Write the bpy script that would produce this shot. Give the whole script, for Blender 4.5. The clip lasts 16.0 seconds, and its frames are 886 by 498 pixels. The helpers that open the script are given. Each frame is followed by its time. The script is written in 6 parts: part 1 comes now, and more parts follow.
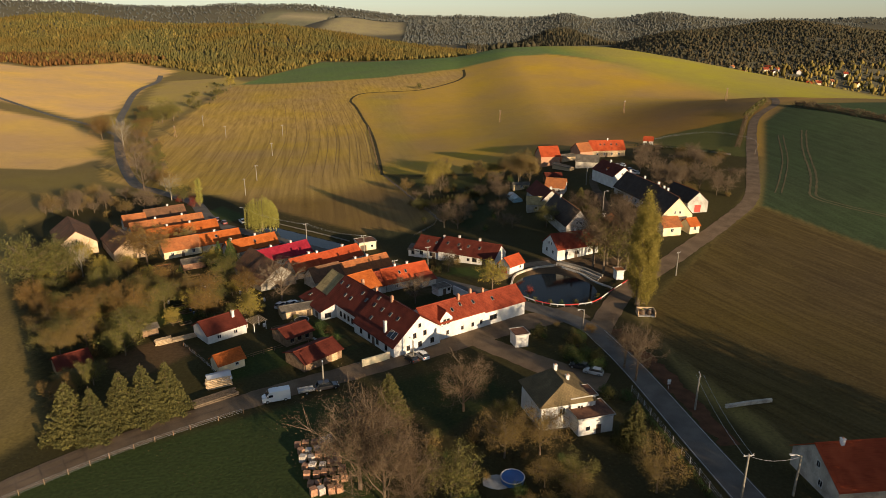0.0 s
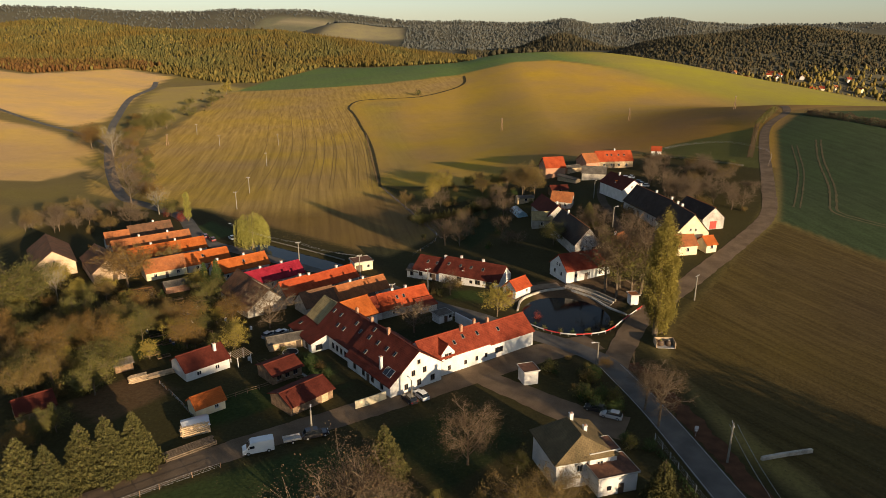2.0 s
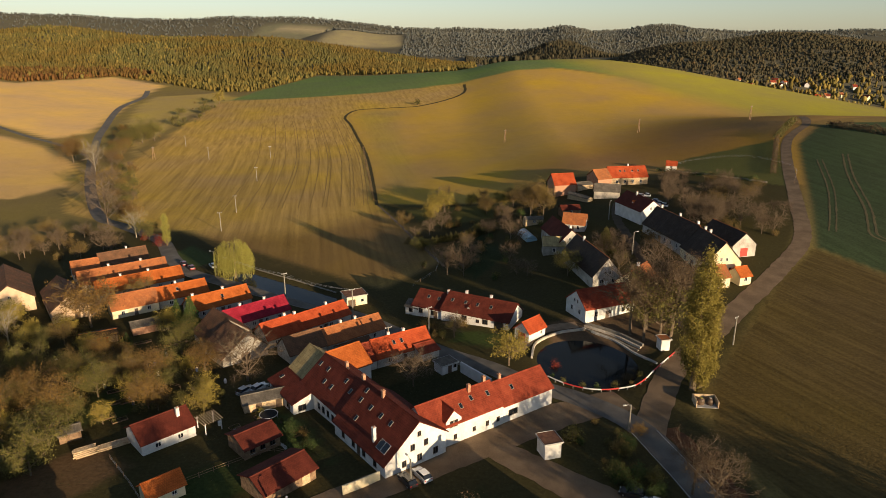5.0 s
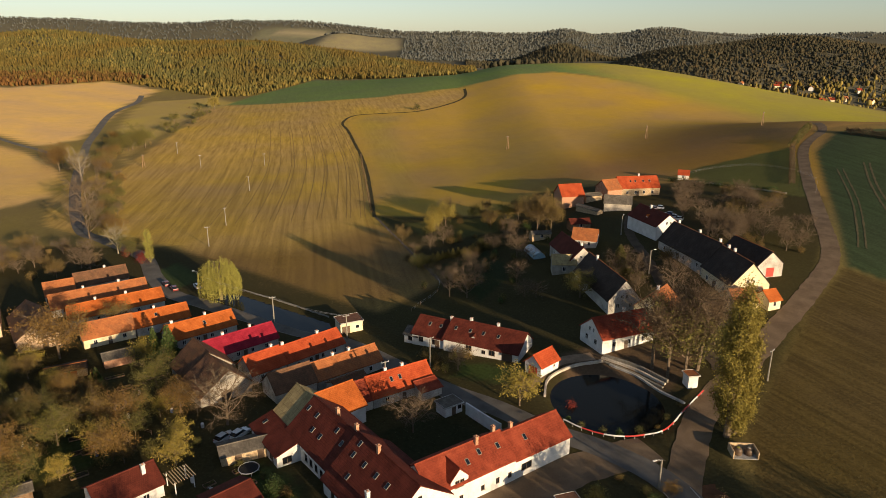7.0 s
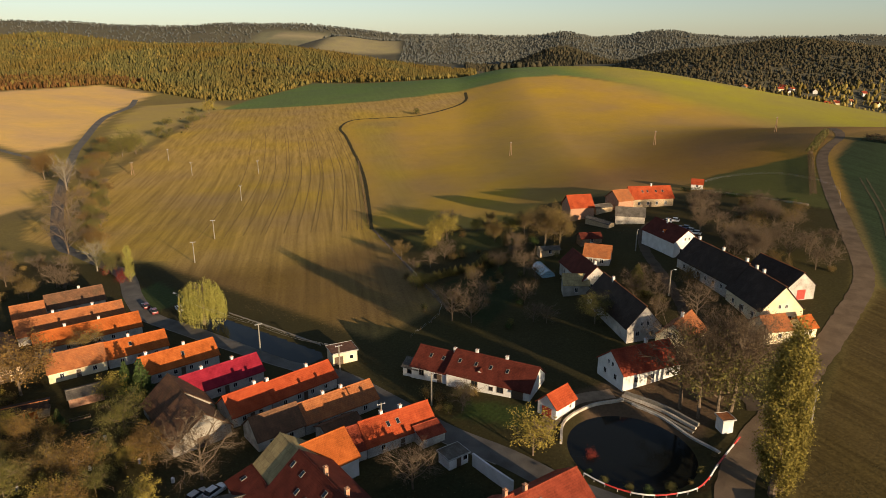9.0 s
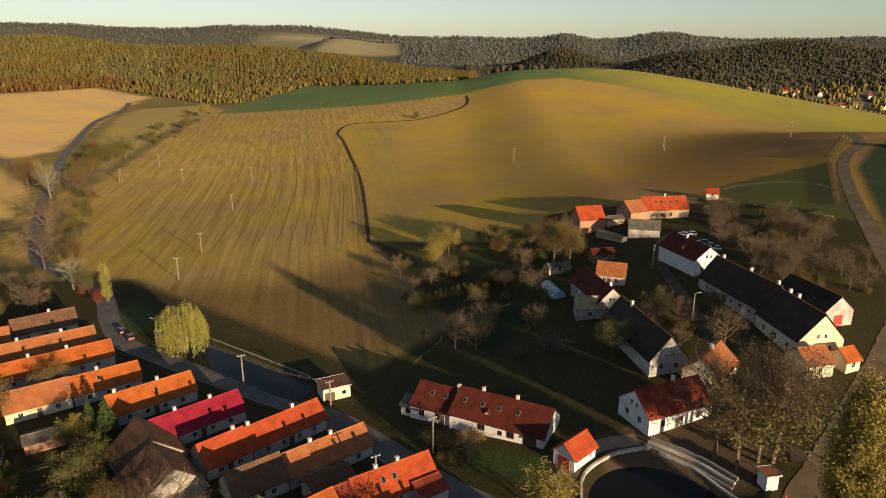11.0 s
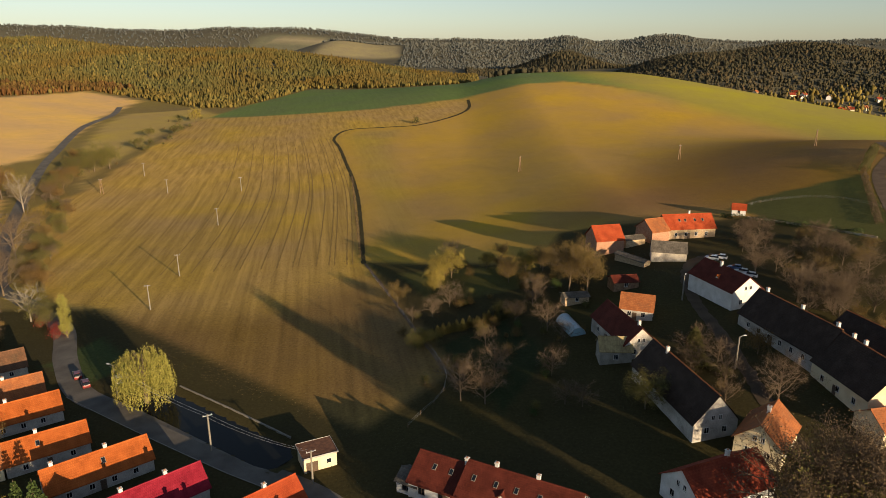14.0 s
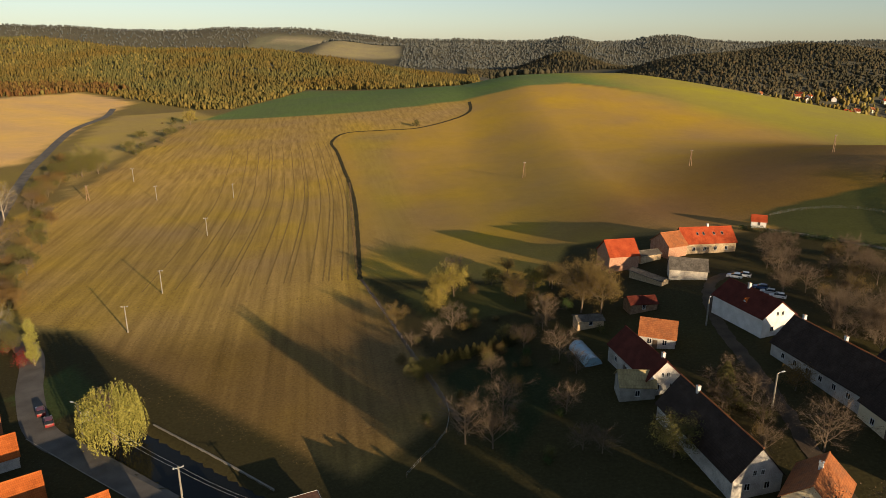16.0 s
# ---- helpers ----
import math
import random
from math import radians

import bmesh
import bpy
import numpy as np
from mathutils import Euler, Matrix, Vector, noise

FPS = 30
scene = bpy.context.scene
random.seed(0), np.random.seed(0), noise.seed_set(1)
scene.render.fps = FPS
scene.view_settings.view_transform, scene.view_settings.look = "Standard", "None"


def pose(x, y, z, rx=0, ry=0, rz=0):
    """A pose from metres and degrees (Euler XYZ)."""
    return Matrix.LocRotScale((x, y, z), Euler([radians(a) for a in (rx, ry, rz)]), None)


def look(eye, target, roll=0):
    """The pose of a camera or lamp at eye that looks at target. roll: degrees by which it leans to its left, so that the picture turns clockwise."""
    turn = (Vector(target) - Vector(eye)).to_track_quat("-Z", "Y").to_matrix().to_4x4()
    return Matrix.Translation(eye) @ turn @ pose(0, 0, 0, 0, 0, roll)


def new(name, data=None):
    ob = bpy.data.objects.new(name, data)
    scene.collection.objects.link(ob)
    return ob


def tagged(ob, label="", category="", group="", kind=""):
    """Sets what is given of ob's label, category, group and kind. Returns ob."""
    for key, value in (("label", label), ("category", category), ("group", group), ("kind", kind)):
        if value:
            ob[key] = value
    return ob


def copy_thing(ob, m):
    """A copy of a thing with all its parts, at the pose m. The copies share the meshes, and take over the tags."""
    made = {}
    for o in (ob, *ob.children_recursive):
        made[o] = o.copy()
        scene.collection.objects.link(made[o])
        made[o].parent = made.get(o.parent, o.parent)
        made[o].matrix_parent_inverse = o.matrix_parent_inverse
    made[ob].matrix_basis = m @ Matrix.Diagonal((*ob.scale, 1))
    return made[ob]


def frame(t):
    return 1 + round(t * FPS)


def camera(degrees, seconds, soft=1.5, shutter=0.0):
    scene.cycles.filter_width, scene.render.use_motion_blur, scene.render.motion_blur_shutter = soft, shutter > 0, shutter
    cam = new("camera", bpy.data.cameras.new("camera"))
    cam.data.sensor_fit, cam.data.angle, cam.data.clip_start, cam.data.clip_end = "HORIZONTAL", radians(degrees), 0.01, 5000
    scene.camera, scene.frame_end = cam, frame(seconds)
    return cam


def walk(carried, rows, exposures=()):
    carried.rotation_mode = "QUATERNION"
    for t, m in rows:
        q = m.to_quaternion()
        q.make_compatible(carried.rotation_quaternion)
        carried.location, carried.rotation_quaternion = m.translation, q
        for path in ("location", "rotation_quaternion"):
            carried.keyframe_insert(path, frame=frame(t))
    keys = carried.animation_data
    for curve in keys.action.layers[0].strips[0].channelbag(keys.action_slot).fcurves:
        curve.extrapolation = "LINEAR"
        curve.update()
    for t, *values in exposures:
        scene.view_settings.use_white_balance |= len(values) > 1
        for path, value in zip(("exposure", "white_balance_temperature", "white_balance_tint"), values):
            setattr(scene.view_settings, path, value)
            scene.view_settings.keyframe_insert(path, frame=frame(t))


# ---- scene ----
# ---- camera and its flight ----
cam = camera(67.52, 16.0, soft=0.7)
PATH = [
    (0.0, look((-0.05, -0.06, 72.23), (-0.58, 94.67, 40.19), 0.21)),
    (1.0, look((-0.23, 7.10, 72.45), (-0.75, 101.94, 40.74), 0.20)),
    (2.0, look((-0.51, 14.58, 72.61), (-1.00, 109.54, 41.24), 0.18)),
    (3.0, look((-0.86, 22.32, 72.71), (-1.31, 117.38, 41.67), 0.16)),
    (4.0, look((-1.25, 30.27, 72.77), (-1.65, 125.43, 42.04), 0.13)),
    (5.0, look((-1.66, 38.37, 72.79), (-2.01, 133.62, 42.34), 0.11)),
    (6.0, look((-2.07, 46.58, 72.78), (-2.37, 141.91, 42.58), 0.08)),
    (7.0, look((-2.46, 54.87, 72.76), (-2.73, 150.27, 42.77), 0.06)),
    (8.0, look((-2.83, 63.20, 72.72), (-3.07, 158.66, 42.93), 0.03)),
    (9.0, look((-3.17, 71.54, 72.67), (-3.39, 167.05, 43.05), 0.01)),
    (10.0, look((-3.48, 79.86, 72.64), (-3.69, 175.42, 43.16), -0.00)),
    (11.0, look((-3.76, 88.15, 72.61), (-3.97, 183.75, 43.26), -0.01)),
    (12.0, look((-4.02, 96.39, 72.61), (-4.23, 192.03, 43.38), -0.01)),
    (13.0, look((-4.26, 104.58, 72.64), (-4.49, 200.24, 43.51), -0.01)),
    (14.0, look((-4.52, 112.70, 72.70), (-4.76, 208.39, 43.66), 0.01)),
    (15.0, look((-4.80, 120.76, 72.82), (-5.04, 216.46, 43.82), 0.03)),
    (16.0, look((-5.14, 128.76, 72.99), (-5.36, 224.47, 44.00), 0.07)),
]
walk(cam, PATH)

# ---- sky and sun ----
SUN_EL, SUN_AZ = 10.3, 141.5     # height of the sun, and its bearing clockwise from +y, in degrees
world = bpy.data.worlds.new("sky")
scene.world = world
world.use_nodes = True
wn = world.node_tree
sky = wn.nodes.new("ShaderNodeTexSky")
sky.sky_type = 'NISHITA'
sky.sun_disc = False
sky.sun_elevation, sky.sun_rotation = radians(SUN_EL), radians(SUN_AZ)
sky.altitude, sky.air_density, sky.dust_density, sky.ozone_density = 350, 1.0, 0.5, 2.2
wn.nodes["Background"].inputs[1].default_value = 0.10
soften = wn.nodes.new("ShaderNodeHueSaturation")        # thin autumn haze pales the sky
soften.inputs["Saturation"].default_value = 0.72
wn.links.new(sky.outputs[0], soften.inputs["Color"])
wn.links.new(soften.outputs[0], wn.nodes["Background"].inputs[0])
sun_data = bpy.data.lights.new("sun", 'SUN')
sun_data.energy, sun_data.angle, sun_data.color = 6.4, radians(0.4), (1.0, 0.75, 0.47)
sun_way = Vector((math.sin(radians(SUN_AZ)) * math.cos(radians(SUN_EL)),
                  math.cos(radians(SUN_AZ)) * math.cos(radians(SUN_EL)), math.sin(radians(SUN_EL))))
sun = new("sun", sun_data)
sun.matrix_world = look(sun_way * 300, (0, 0, 0))
scene.view_settings.exposure = 0.42

# ---- materials ----
def nodes_of(m):
    m.use_nodes = True
    nt = m.node_tree
    return nt, nt.nodes, nt.links, nt.nodes["Principled BSDF"]


def ramp_of(ns, stops):
    r = ns.new("ShaderNodeValToRGB")
    e = r.color_ramp.elements
    while len(e) < len(stops):
        e.new(0.5)
    for k, (p, c) in enumerate(stops):
        e[k].position, e[k].color = p, (*c, 1)
    return r


def stone_mat(name, dark, light, scale=1.0, rough=0.9, bump=0.3, metal=0.0, fine=12.0, stain=None):
    """A surface with broad patches and fine grain, in metres."""
    m = bpy.data.materials.new(name)
    nt, ns, ln, b = nodes_of(m)
    tc = ns.new("ShaderNodeTexCoord")
    n1, n2 = ns.new("ShaderNodeTexNoise"), ns.new("ShaderNodeTexNoise")
    n1.inputs["Scale"].default_value, n1.inputs["Detail"].default_value = scale, 5
    n2.inputs["Scale"].default_value, n2.inputs["Detail"].default_value = scale * fine, 3
    add = ns.new("ShaderNodeMath")
    add.operation = 'MULTIPLY_ADD'
    add.inputs[1].default_value, add.inputs[2].default_value = 0.35, 0.0
    ln.new(tc.outputs["Object"], n1.inputs["Vector"])
    ln.new(tc.outputs["Object"], n2.inputs["Vector"])
    ln.new(n2.outputs["Fac"], add.inputs[0])
    mix = ns.new("ShaderNodeMath")
    mix.operation = 'MULTIPLY_ADD'
    mix.inputs[1].default_value = 0.65
    ln.new(n1.outputs["Fac"], mix.inputs[0])
    ln.new(add.outputs[0], mix.inputs[2])
    stops = [(0.36, dark), (0.64, light)] if stain is None else [(0.30, stain), (0.42, dark), (0.64, light)]
    r = ramp_of(ns, stops)
    ln.new(mix.outputs[0], r.inputs[0])
    ln.new(r.outputs[0], b.inputs["Base Color"])
    b.inputs["Roughness"].default_value, b.inputs["Metallic"].default_value = rough, metal
    b.inputs["Specular IOR Level"].default_value = 0.12 if rough > 0.75 else 0.4
    bp = ns.new("ShaderNodeBump")
    bp.inputs["Strength"].default_value, bp.inputs["Distance"].default_value = bump, 0.03
    ln.new(n2.outputs["Fac"], bp.inputs["Height"])
    ln.new(bp.outputs[0], b.inputs["Normal"])
    return m


def tile_mat(name, dark, light, course=0.33, rough=0.75, moss=None):
    """Roof tiles: courses across the slope, columns along it, each tile a little different."""
    m = bpy.data.materials.new(name)
    nt, ns, ln, b = nodes_of(m)
    tc = ns.new("ShaderNodeTexCoord")
    sep = ns.new("ShaderNodeSeparateXYZ")
    ln.new(tc.outputs["Object"], sep.inputs[0])
    comb = ns.new("ShaderNodeCombineXYZ")
    ln.new(sep.outputs[0], comb.inputs[0])
    ln.new(sep.outputs[1], comb.inputs[1])
    br = ns.new("ShaderNodeTexBrick")
    br.inputs["Scale"].default_value = 1.0
    br.inputs["Brick Width"].default_value, br.inputs["Row Height"].default_value = 0.3, course
    br.inputs["Mortar Size"].default_value, br.inputs["Mortar Smooth"].default_value = 0.03, 0.6
    br.inputs["Color1"].default_value, br.inputs["Color2"].default_value = (*dark, 1), (*light, 1)
    br.inputs["Mortar"].default_value = (*[c * 0.55 for c in dark], 1)
    ln.new(comb.outputs[0], br.inputs["Vector"])
    n1 = ns.new("ShaderNodeTexNoise")
    n1.inputs["Scale"].default_value, n1.inputs["Detail"].default_value = 0.45, 6
    ln.new(tc.outputs["Object"], n1.inputs["Vector"])
    r = ramp_of(ns, [(0.35, moss or [c * 0.6 for c in dark]), (0.5, dark), (0.68, light)])
    ln.new(n1.outputs["Fac"], r.inputs[0])
    mx = ns.new("ShaderNodeMix")
    mx.data_type = 'RGBA'
    mx.inputs[0].default_value = 0.5
    ln.new(br.outputs[0], mx.inputs[6])
    ln.new(r.outputs[0], mx.inputs[7])
    ln.new(mx.outputs[2], b.inputs["Base Color"])
    b.inputs["Roughness"].default_value = rough
    b.inputs["Specular IOR Level"].default_value = 0.08
    bp = ns.new("ShaderNodeBump")
    bp.inputs["Strength"].default_value, bp.inputs["Distance"].default_value = 0.5, 0.04
    bp.invert = True
    ln.new(br.outputs["Fac"], bp.inputs["Height"])
    ln.new(bp.outputs[0], b.inputs["Normal"])
    return m


def leaf_mat(name, stops, rough=0.8):
    """Leaves: each one takes its own colour, and each tree a little of its own."""
    m = bpy.data.materials.new(name)
    nt, ns, ln, b = nodes_of(m)
    g = ns.new("ShaderNodeNewGeometry")
    oi = ns.new("ShaderNodeObjectInfo")
    ad = ns.new("ShaderNodeMath")
    ad.operation = 'MULTIPLY_ADD'
    ad.inputs[1].default_value = 0.7
    sc = ns.new("ShaderNodeMath")
    sc.operation = 'MULTIPLY'
    sc.inputs[1].default_value = 0.3
    ln.new(oi.outputs["Random"], sc.inputs[0])
    ln.new(g.outputs["Random Per Island"], ad.inputs[0])
    ln.new(sc.outputs[0], ad.inputs[2])
    r = ramp_of(ns, stops)
    ln.new(ad.outputs[0], r.inputs[0])
    ln.new(r.outputs[0], b.inputs["Base Color"])
    b.inputs["Roughness"].default_value = rough
    b.inputs["Specular IOR Level"].default_value = 0.2
    return m


def glass_mat(name):
    m = bpy.data.materials.new(name)
    nt, ns, ln, b = nodes_of(m)
    b.inputs["Base Color"].default_value = (0.012, 0.015, 0.02, 1)
    b.inputs["Roughness"].default_value = 0.06
    return m


WHITE = stone_mat("white_render", (0.52, 0.51, 0.48), (0.70, 0.69, 0.67), 0.5, 0.9, 0.2)
OLDWHITE = stone_mat("aged_white_render", (0.33, 0.31, 0.28), (0.54, 0.51, 0.46), 0.4, 0.95, 0.3, stain=(0.24, 0.22, 0.19))
CREAM = stone_mat("cream_render", (0.60, 0.50, 0.32), (0.74, 0.65, 0.45), 0.5, 0.9, 0.2)
OLDWALL = stone_mat("old_render", (0.34, 0.30, 0.25), (0.62, 0.56, 0.47), 0.45, 0.95, 0.4, stain=(0.22, 0.19, 0.16))
PEACH = stone_mat("peach_render", (0.50, 0.36, 0.24), (0.66, 0.50, 0.35), 0.5, 0.95, 0.3)
GREYWALL = stone_mat("grey_wall", (0.20, 0.185, 0.16), (0.36, 0.335, 0.29), 0.6, 0.95, 0.4)
RED = tile_mat("red_tiles", (0.19, 0.036, 0.019), (0.30, 0.066, 0.033))
DARKRED = tile_mat("dark_red_tiles", (0.088, 0.021, 0.014), (0.135, 0.033, 0.021))
ORANGE = tile_mat("orange_tiles", (0.35, 0.088, 0.020), (0.47, 0.132, 0.032))
BRIGHTRED = tile_mat("vermilion_tiles", (0.33, 0.056, 0.020), (0.43, 0.086, 0.030))
MAGENTA = tile_mat("crimson_roof", (0.22, 0.014, 0.028), (0.31, 0.026, 0.045), 0.4, 0.5)
BROWN = tile_mat("brown_tiles", (0.12, 0.062, 0.036), (0.20, 0.105, 0.058), moss=(0.075, 0.058, 0.036))
VILLAROOF = tile_mat("olive_brown_tiles", (0.115, 0.085, 0.045), (0.175, 0.130, 0.068), moss=(0.08, 0.066, 0.034))
WORN = tile_mat("worn_orange_tiles", (0.29, 0.10, 0.038), (0.42, 0.16, 0.06), moss=(0.18, 0.09, 0.05))
BLACKROOF = tile_mat("dark_slate_tiles", (0.034, 0.022, 0.016), (0.062, 0.042, 0.031), 0.3, 0.6)
GREYROOF = tile_mat("grey_boards", (0.10, 0.088, 0.072), (0.19, 0.165, 0.135), 0.5, 0.8)
OCHREROOF = tile_mat("lichen_covered_sheets", (0.26, 0.20, 0.10), (0.42, 0.34, 0.17), 0.9, 0.85)
BRICK = stone_mat("brick", (0.30, 0.15, 0.09), (0.48, 0.28, 0.18), 2.0, 0.9, 0.3)
WOOD = stone_mat("weathered_wood", (0.13, 0.08, 0.05), (0.30, 0.20, 0.12), 1.5, 0.85, 0.4)
PALEWOOD = stone_mat("cut_wood", (0.34, 0.24, 0.14), (0.58, 0.44, 0.28), 2.0, 0.85, 0.4)
CONCRETE = stone_mat("concrete", (0.30, 0.29, 0.27), (0.46, 0.45, 0.42), 0.8, 0.9, 0.3)
ASPHALT = stone_mat("asphalt", (0.085, 0.077, 0.068), (0.150, 0.136, 0.118), 0.25, 0.85, 0.25, fine=40)
DIRT = stone_mat("dirt_track", (0.115, 0.080, 0.050), (0.20, 0.142, 0.090), 0.22, 0.95, 0.5, fine=25)
FRAME = stone_mat("window_frame_paint", (0.55, 0.53, 0.50), (0.72, 0.70, 0.67), 3.0, 0.6, 0.1)
DARKFRAME = stone_mat("brown_frame_paint", (0.07, 0.045, 0.03), (0.12, 0.08, 0.05), 3.0, 0.6, 0.1)
GLASS = glass_mat("window_glass")
METAL = stone_mat("galvanised_metal", (0.36, 0.36, 0.36), (0.52, 0.52, 0.51), 2.0, 0.5, 0.1, 0.6)
POLEGREY = stone_mat("weathered_concrete", (0.17, 0.155, 0.13), (0.27, 0.25, 0.21), 1.5, 0.95, 0.3)
BARK = stone_mat("bark", (0.09, 0.065, 0.045), (0.19, 0.145, 0.10), 2.5, 0.95, 0.6)
PALEBARK = stone_mat("pale_bark", (0.19, 0.165, 0.13), (0.36, 0.32, 0.26), 2.5, 0.9, 0.5)
REDDOOR = stone_mat("red_door_paint", (0.30, 0.03, 0.02), (0.42, 0.05, 0.03), 1.5, 0.6, 0.1)
LEAF_BROWN = leaf_mat("brown_autumn_leaves", [(0.0, (0.075, 0.048, 0.016)), (0.5, (0.145, 0.098, 0.030)), (1.0, (0.23, 0.165, 0.046))])
LEAF_RUST = leaf_mat("rust_autumn_leaves", [(0.0, (0.085, 0.046, 0.014)), (0.5, (0.16, 0.095, 0.027)), (1.0, (0.24, 0.155, 0.040))])
LEAF_OLIVE = leaf_mat("olive_leaves", [(0.0, (0.042, 0.042, 0.012)), (0.5, (0.095, 0.088, 0.024)), (1.0, (0.18, 0.155, 0.038))])
LEAF_GOLD = leaf_mat("golden_leaves", [(0.0, (0.13, 0.10, 0.02)), (0.5, (0.24, 0.19, 0.035)), (1.0, (0.38, 0.29, 0.06))])
LEAF_GREEN = leaf_mat("green_leaves", [(0.0, (0.020, 0.035, 0.010)), (0.5, (0.045, 0.070, 0.018)), (1.0, (0.085, 0.12, 0.03))])
LEAF_WILLOW = leaf_mat("willow_leaves", [(0.0, (0.15, 0.14, 0.03)), (0.5, (0.26, 0.24, 0.05)), (1.0, (0.38, 0.34, 0.09))])
LEAF_RED = leaf_mat("crimson_leaves", [(0.0, (0.09, 0.012, 0.010)), (0.5, (0.18, 0.025, 0.018)), (1.0, (0.28, 0.06, 0.03))])
LEAF_POPLAR = leaf_mat("poplar_leaves", [(0.0, (0.11, 0.090, 0.018)), (0.5, (0.21, 0.17, 0.034)), (1.0, (0.32, 0.25, 0.055))])
LEAF_TWIG = leaf_mat("dry_twigs", [(0.0, (0.060, 0.040, 0.024)), (0.5, (0.10, 0.068, 0.038)), (1.0, (0.145, 0.098, 0.048))])
NEEDLE = leaf_mat("conifer_needles", [(0.0, (0.036, 0.037, 0.012)), (0.5, (0.075, 0.070, 0.021)), (1.0, (0.125, 0.110, 0.032))])

# ---- the lie of the land ----
def S01(a):
    a = np.clip(a, 0.0, 1.0)
    return a * a * (3 - 2 * a)
def bump(x, y, cx, cy, rx, ry, p=1.0):
    return np.exp(-(((x - cx) / rx) ** 2 + ((y - cy) / ry) ** 2) ** p)
def H(x, y):
    """Height of the ground."""
    x = np.asarray(x, float); y = np.asarray(y, float)
    h = 2.0 * S01((150 - y) / 70)
    h = h + 8.0 * S01((x - 5) / 75) * S01((y - 140) / 150)                 # rise under the far hamlet
    h = h - 2.5 * S01((y - 140) / 60) * S01((20 - x) / 50) * S01((620 - y) / 160)
    h = h - 3.0 * bump(x, y, -150, 420, 70, 130)                             # stream valley
    h = h + 50.4 * bump(x, y, 193, 876, 311, 311, 0.80) * S01((y - 387) / 527)      # field hill
    up = S01((y - 430) / 160)                                                # the eastern rise, gentler on the hill
    h = h + 20.0 * (S01((x - 80) / 150) * (1 - up) + S01((x + -38) / 577) * up) * S01((y - 200) / 240) * S01((1300 - y) / 600)
    h = h + 32.0 * S01((-205 - x) / 420) * S01((y - 230) / 260)              # western fields, tilted to the sun
    west = 22.0 + 46.0 * S01((40 - x) / 440) + 20.0 * np.exp(-((x + 775) / 120) ** 2) - 32.0 * S01((-205 - x) / 420)
    h = h + west * np.exp(-((y - 1420) / 290) ** 2) * S01((190 - x) / 200)   # wooded ridge in the west
    h = h - 20.0 * S01((y - 1250) / 500) * S01((x + 100) / 300)
    east = 66.0 * S01((x - 255) / 310) + 24.0 * np.exp(-((x - 800) / 140) ** 2)
    h = h + east * np.exp(-((y - 1680) / 330) ** 2)                          # eastern wood
    h = h + 62.0 * bump(x, y, 345, 2150, 120, 170)                           # dark knoll in the valley
    peaks = 92.0 + 36.0 * np.exp(-((x - 480) / 115) ** 2) + 42.0 * np.exp(-((x - 890) / 175) ** 2) - 40.0 * S01((60 - x) / 400)
    h = h + peaks * np.exp(-((y - 2950) / 430) ** 2) * S01((x + 700) / 300)
    h = h + 34.0 * bump(x, y, -390, 2900, 260, 260)  # pale field hill
    far = 120.0 + 26.0 * S01((-400 - x) / 700) + 20.0 * np.exp(-((x + 2420) / 260) ** 2) - 18.0 * np.exp(-((x + 1690) / 260) ** 2)
    h = h + (far + 4.0 * np.sin(x / 170.0) + 3.0 * np.sin(x / 71.0)) * S01((y - 3300) / 700)   # the plateau behind
    s = (x - 120.0) * 0.913 + (y - 880.0) * 0.411                           # the far side of the field hill falls away
    h = h - 66.7 * S01((s + 161) / 776) * S01((y - 400.0) / 180.0) * S01((1500.0 - y) / 400.0)
    # the basins of the two village ponds
    h = h - 1.7 * np.exp(-((((x - 32.8) / 12.4) ** 2 + ((y - 180.0) / 13.0) ** 2) ** 3))
    t = np.clip(((x + 69) * 31 + (y - 245) * -21) / 1402.0, 0, 1)
    d = np.hypot(x + 69 - 31 * t, y - 245 + 21 * t)
    return h - 1.7 * np.exp(-((d / 4.3) ** 6))


def part(name, bm, material, parent=None, label="", matrix=None):
    """One bmesh, or (verts, faces), as one mesh object under a thing or a part."""
    me = bpy.data.meshes.new(name)
    if isinstance(bm, tuple):
        me.from_pydata([tuple(v) for v in bm[0]], [], bm[1])
        me.update()
    else:
        bm.to_mesh(me)
        bm.free()
    me.materials.append(material)
    ob = new(name, me)
    if parent is not None:
        ob.parent = parent
    if matrix is not None:
        ob.matrix_basis = matrix
    if label:
        tagged(ob, label)
    return ob


def thing(name, label, category, m=None, group="", kind=""):
    ob = new(name)
    ob.empty_display_size = 0.5
    if m is not None:
        ob.matrix_basis = m
    return tagged(ob, label, category, group, kind)


def box(x0, x1, y0, y1, z0, z1, into=None):
    v = [(x0, y0, z0), (x1, y0, z0), (x1, y1, z0), (x0, y1, z0), (x0, y0, z1), (x1, y0, z1), (x1, y1, z1), (x0, y1, z1)]
    f = [(0, 3, 2, 1), (4, 5, 6, 7), (0, 1, 5, 4), (1, 2, 6, 5), (2, 3, 7, 6), (3, 0, 4, 7)]
    if into is None:
        return v, f
    k = len(into[0])
    into[0].extend(v)
    into[1].extend([tuple(i + k for i in q) for q in f])
    return into


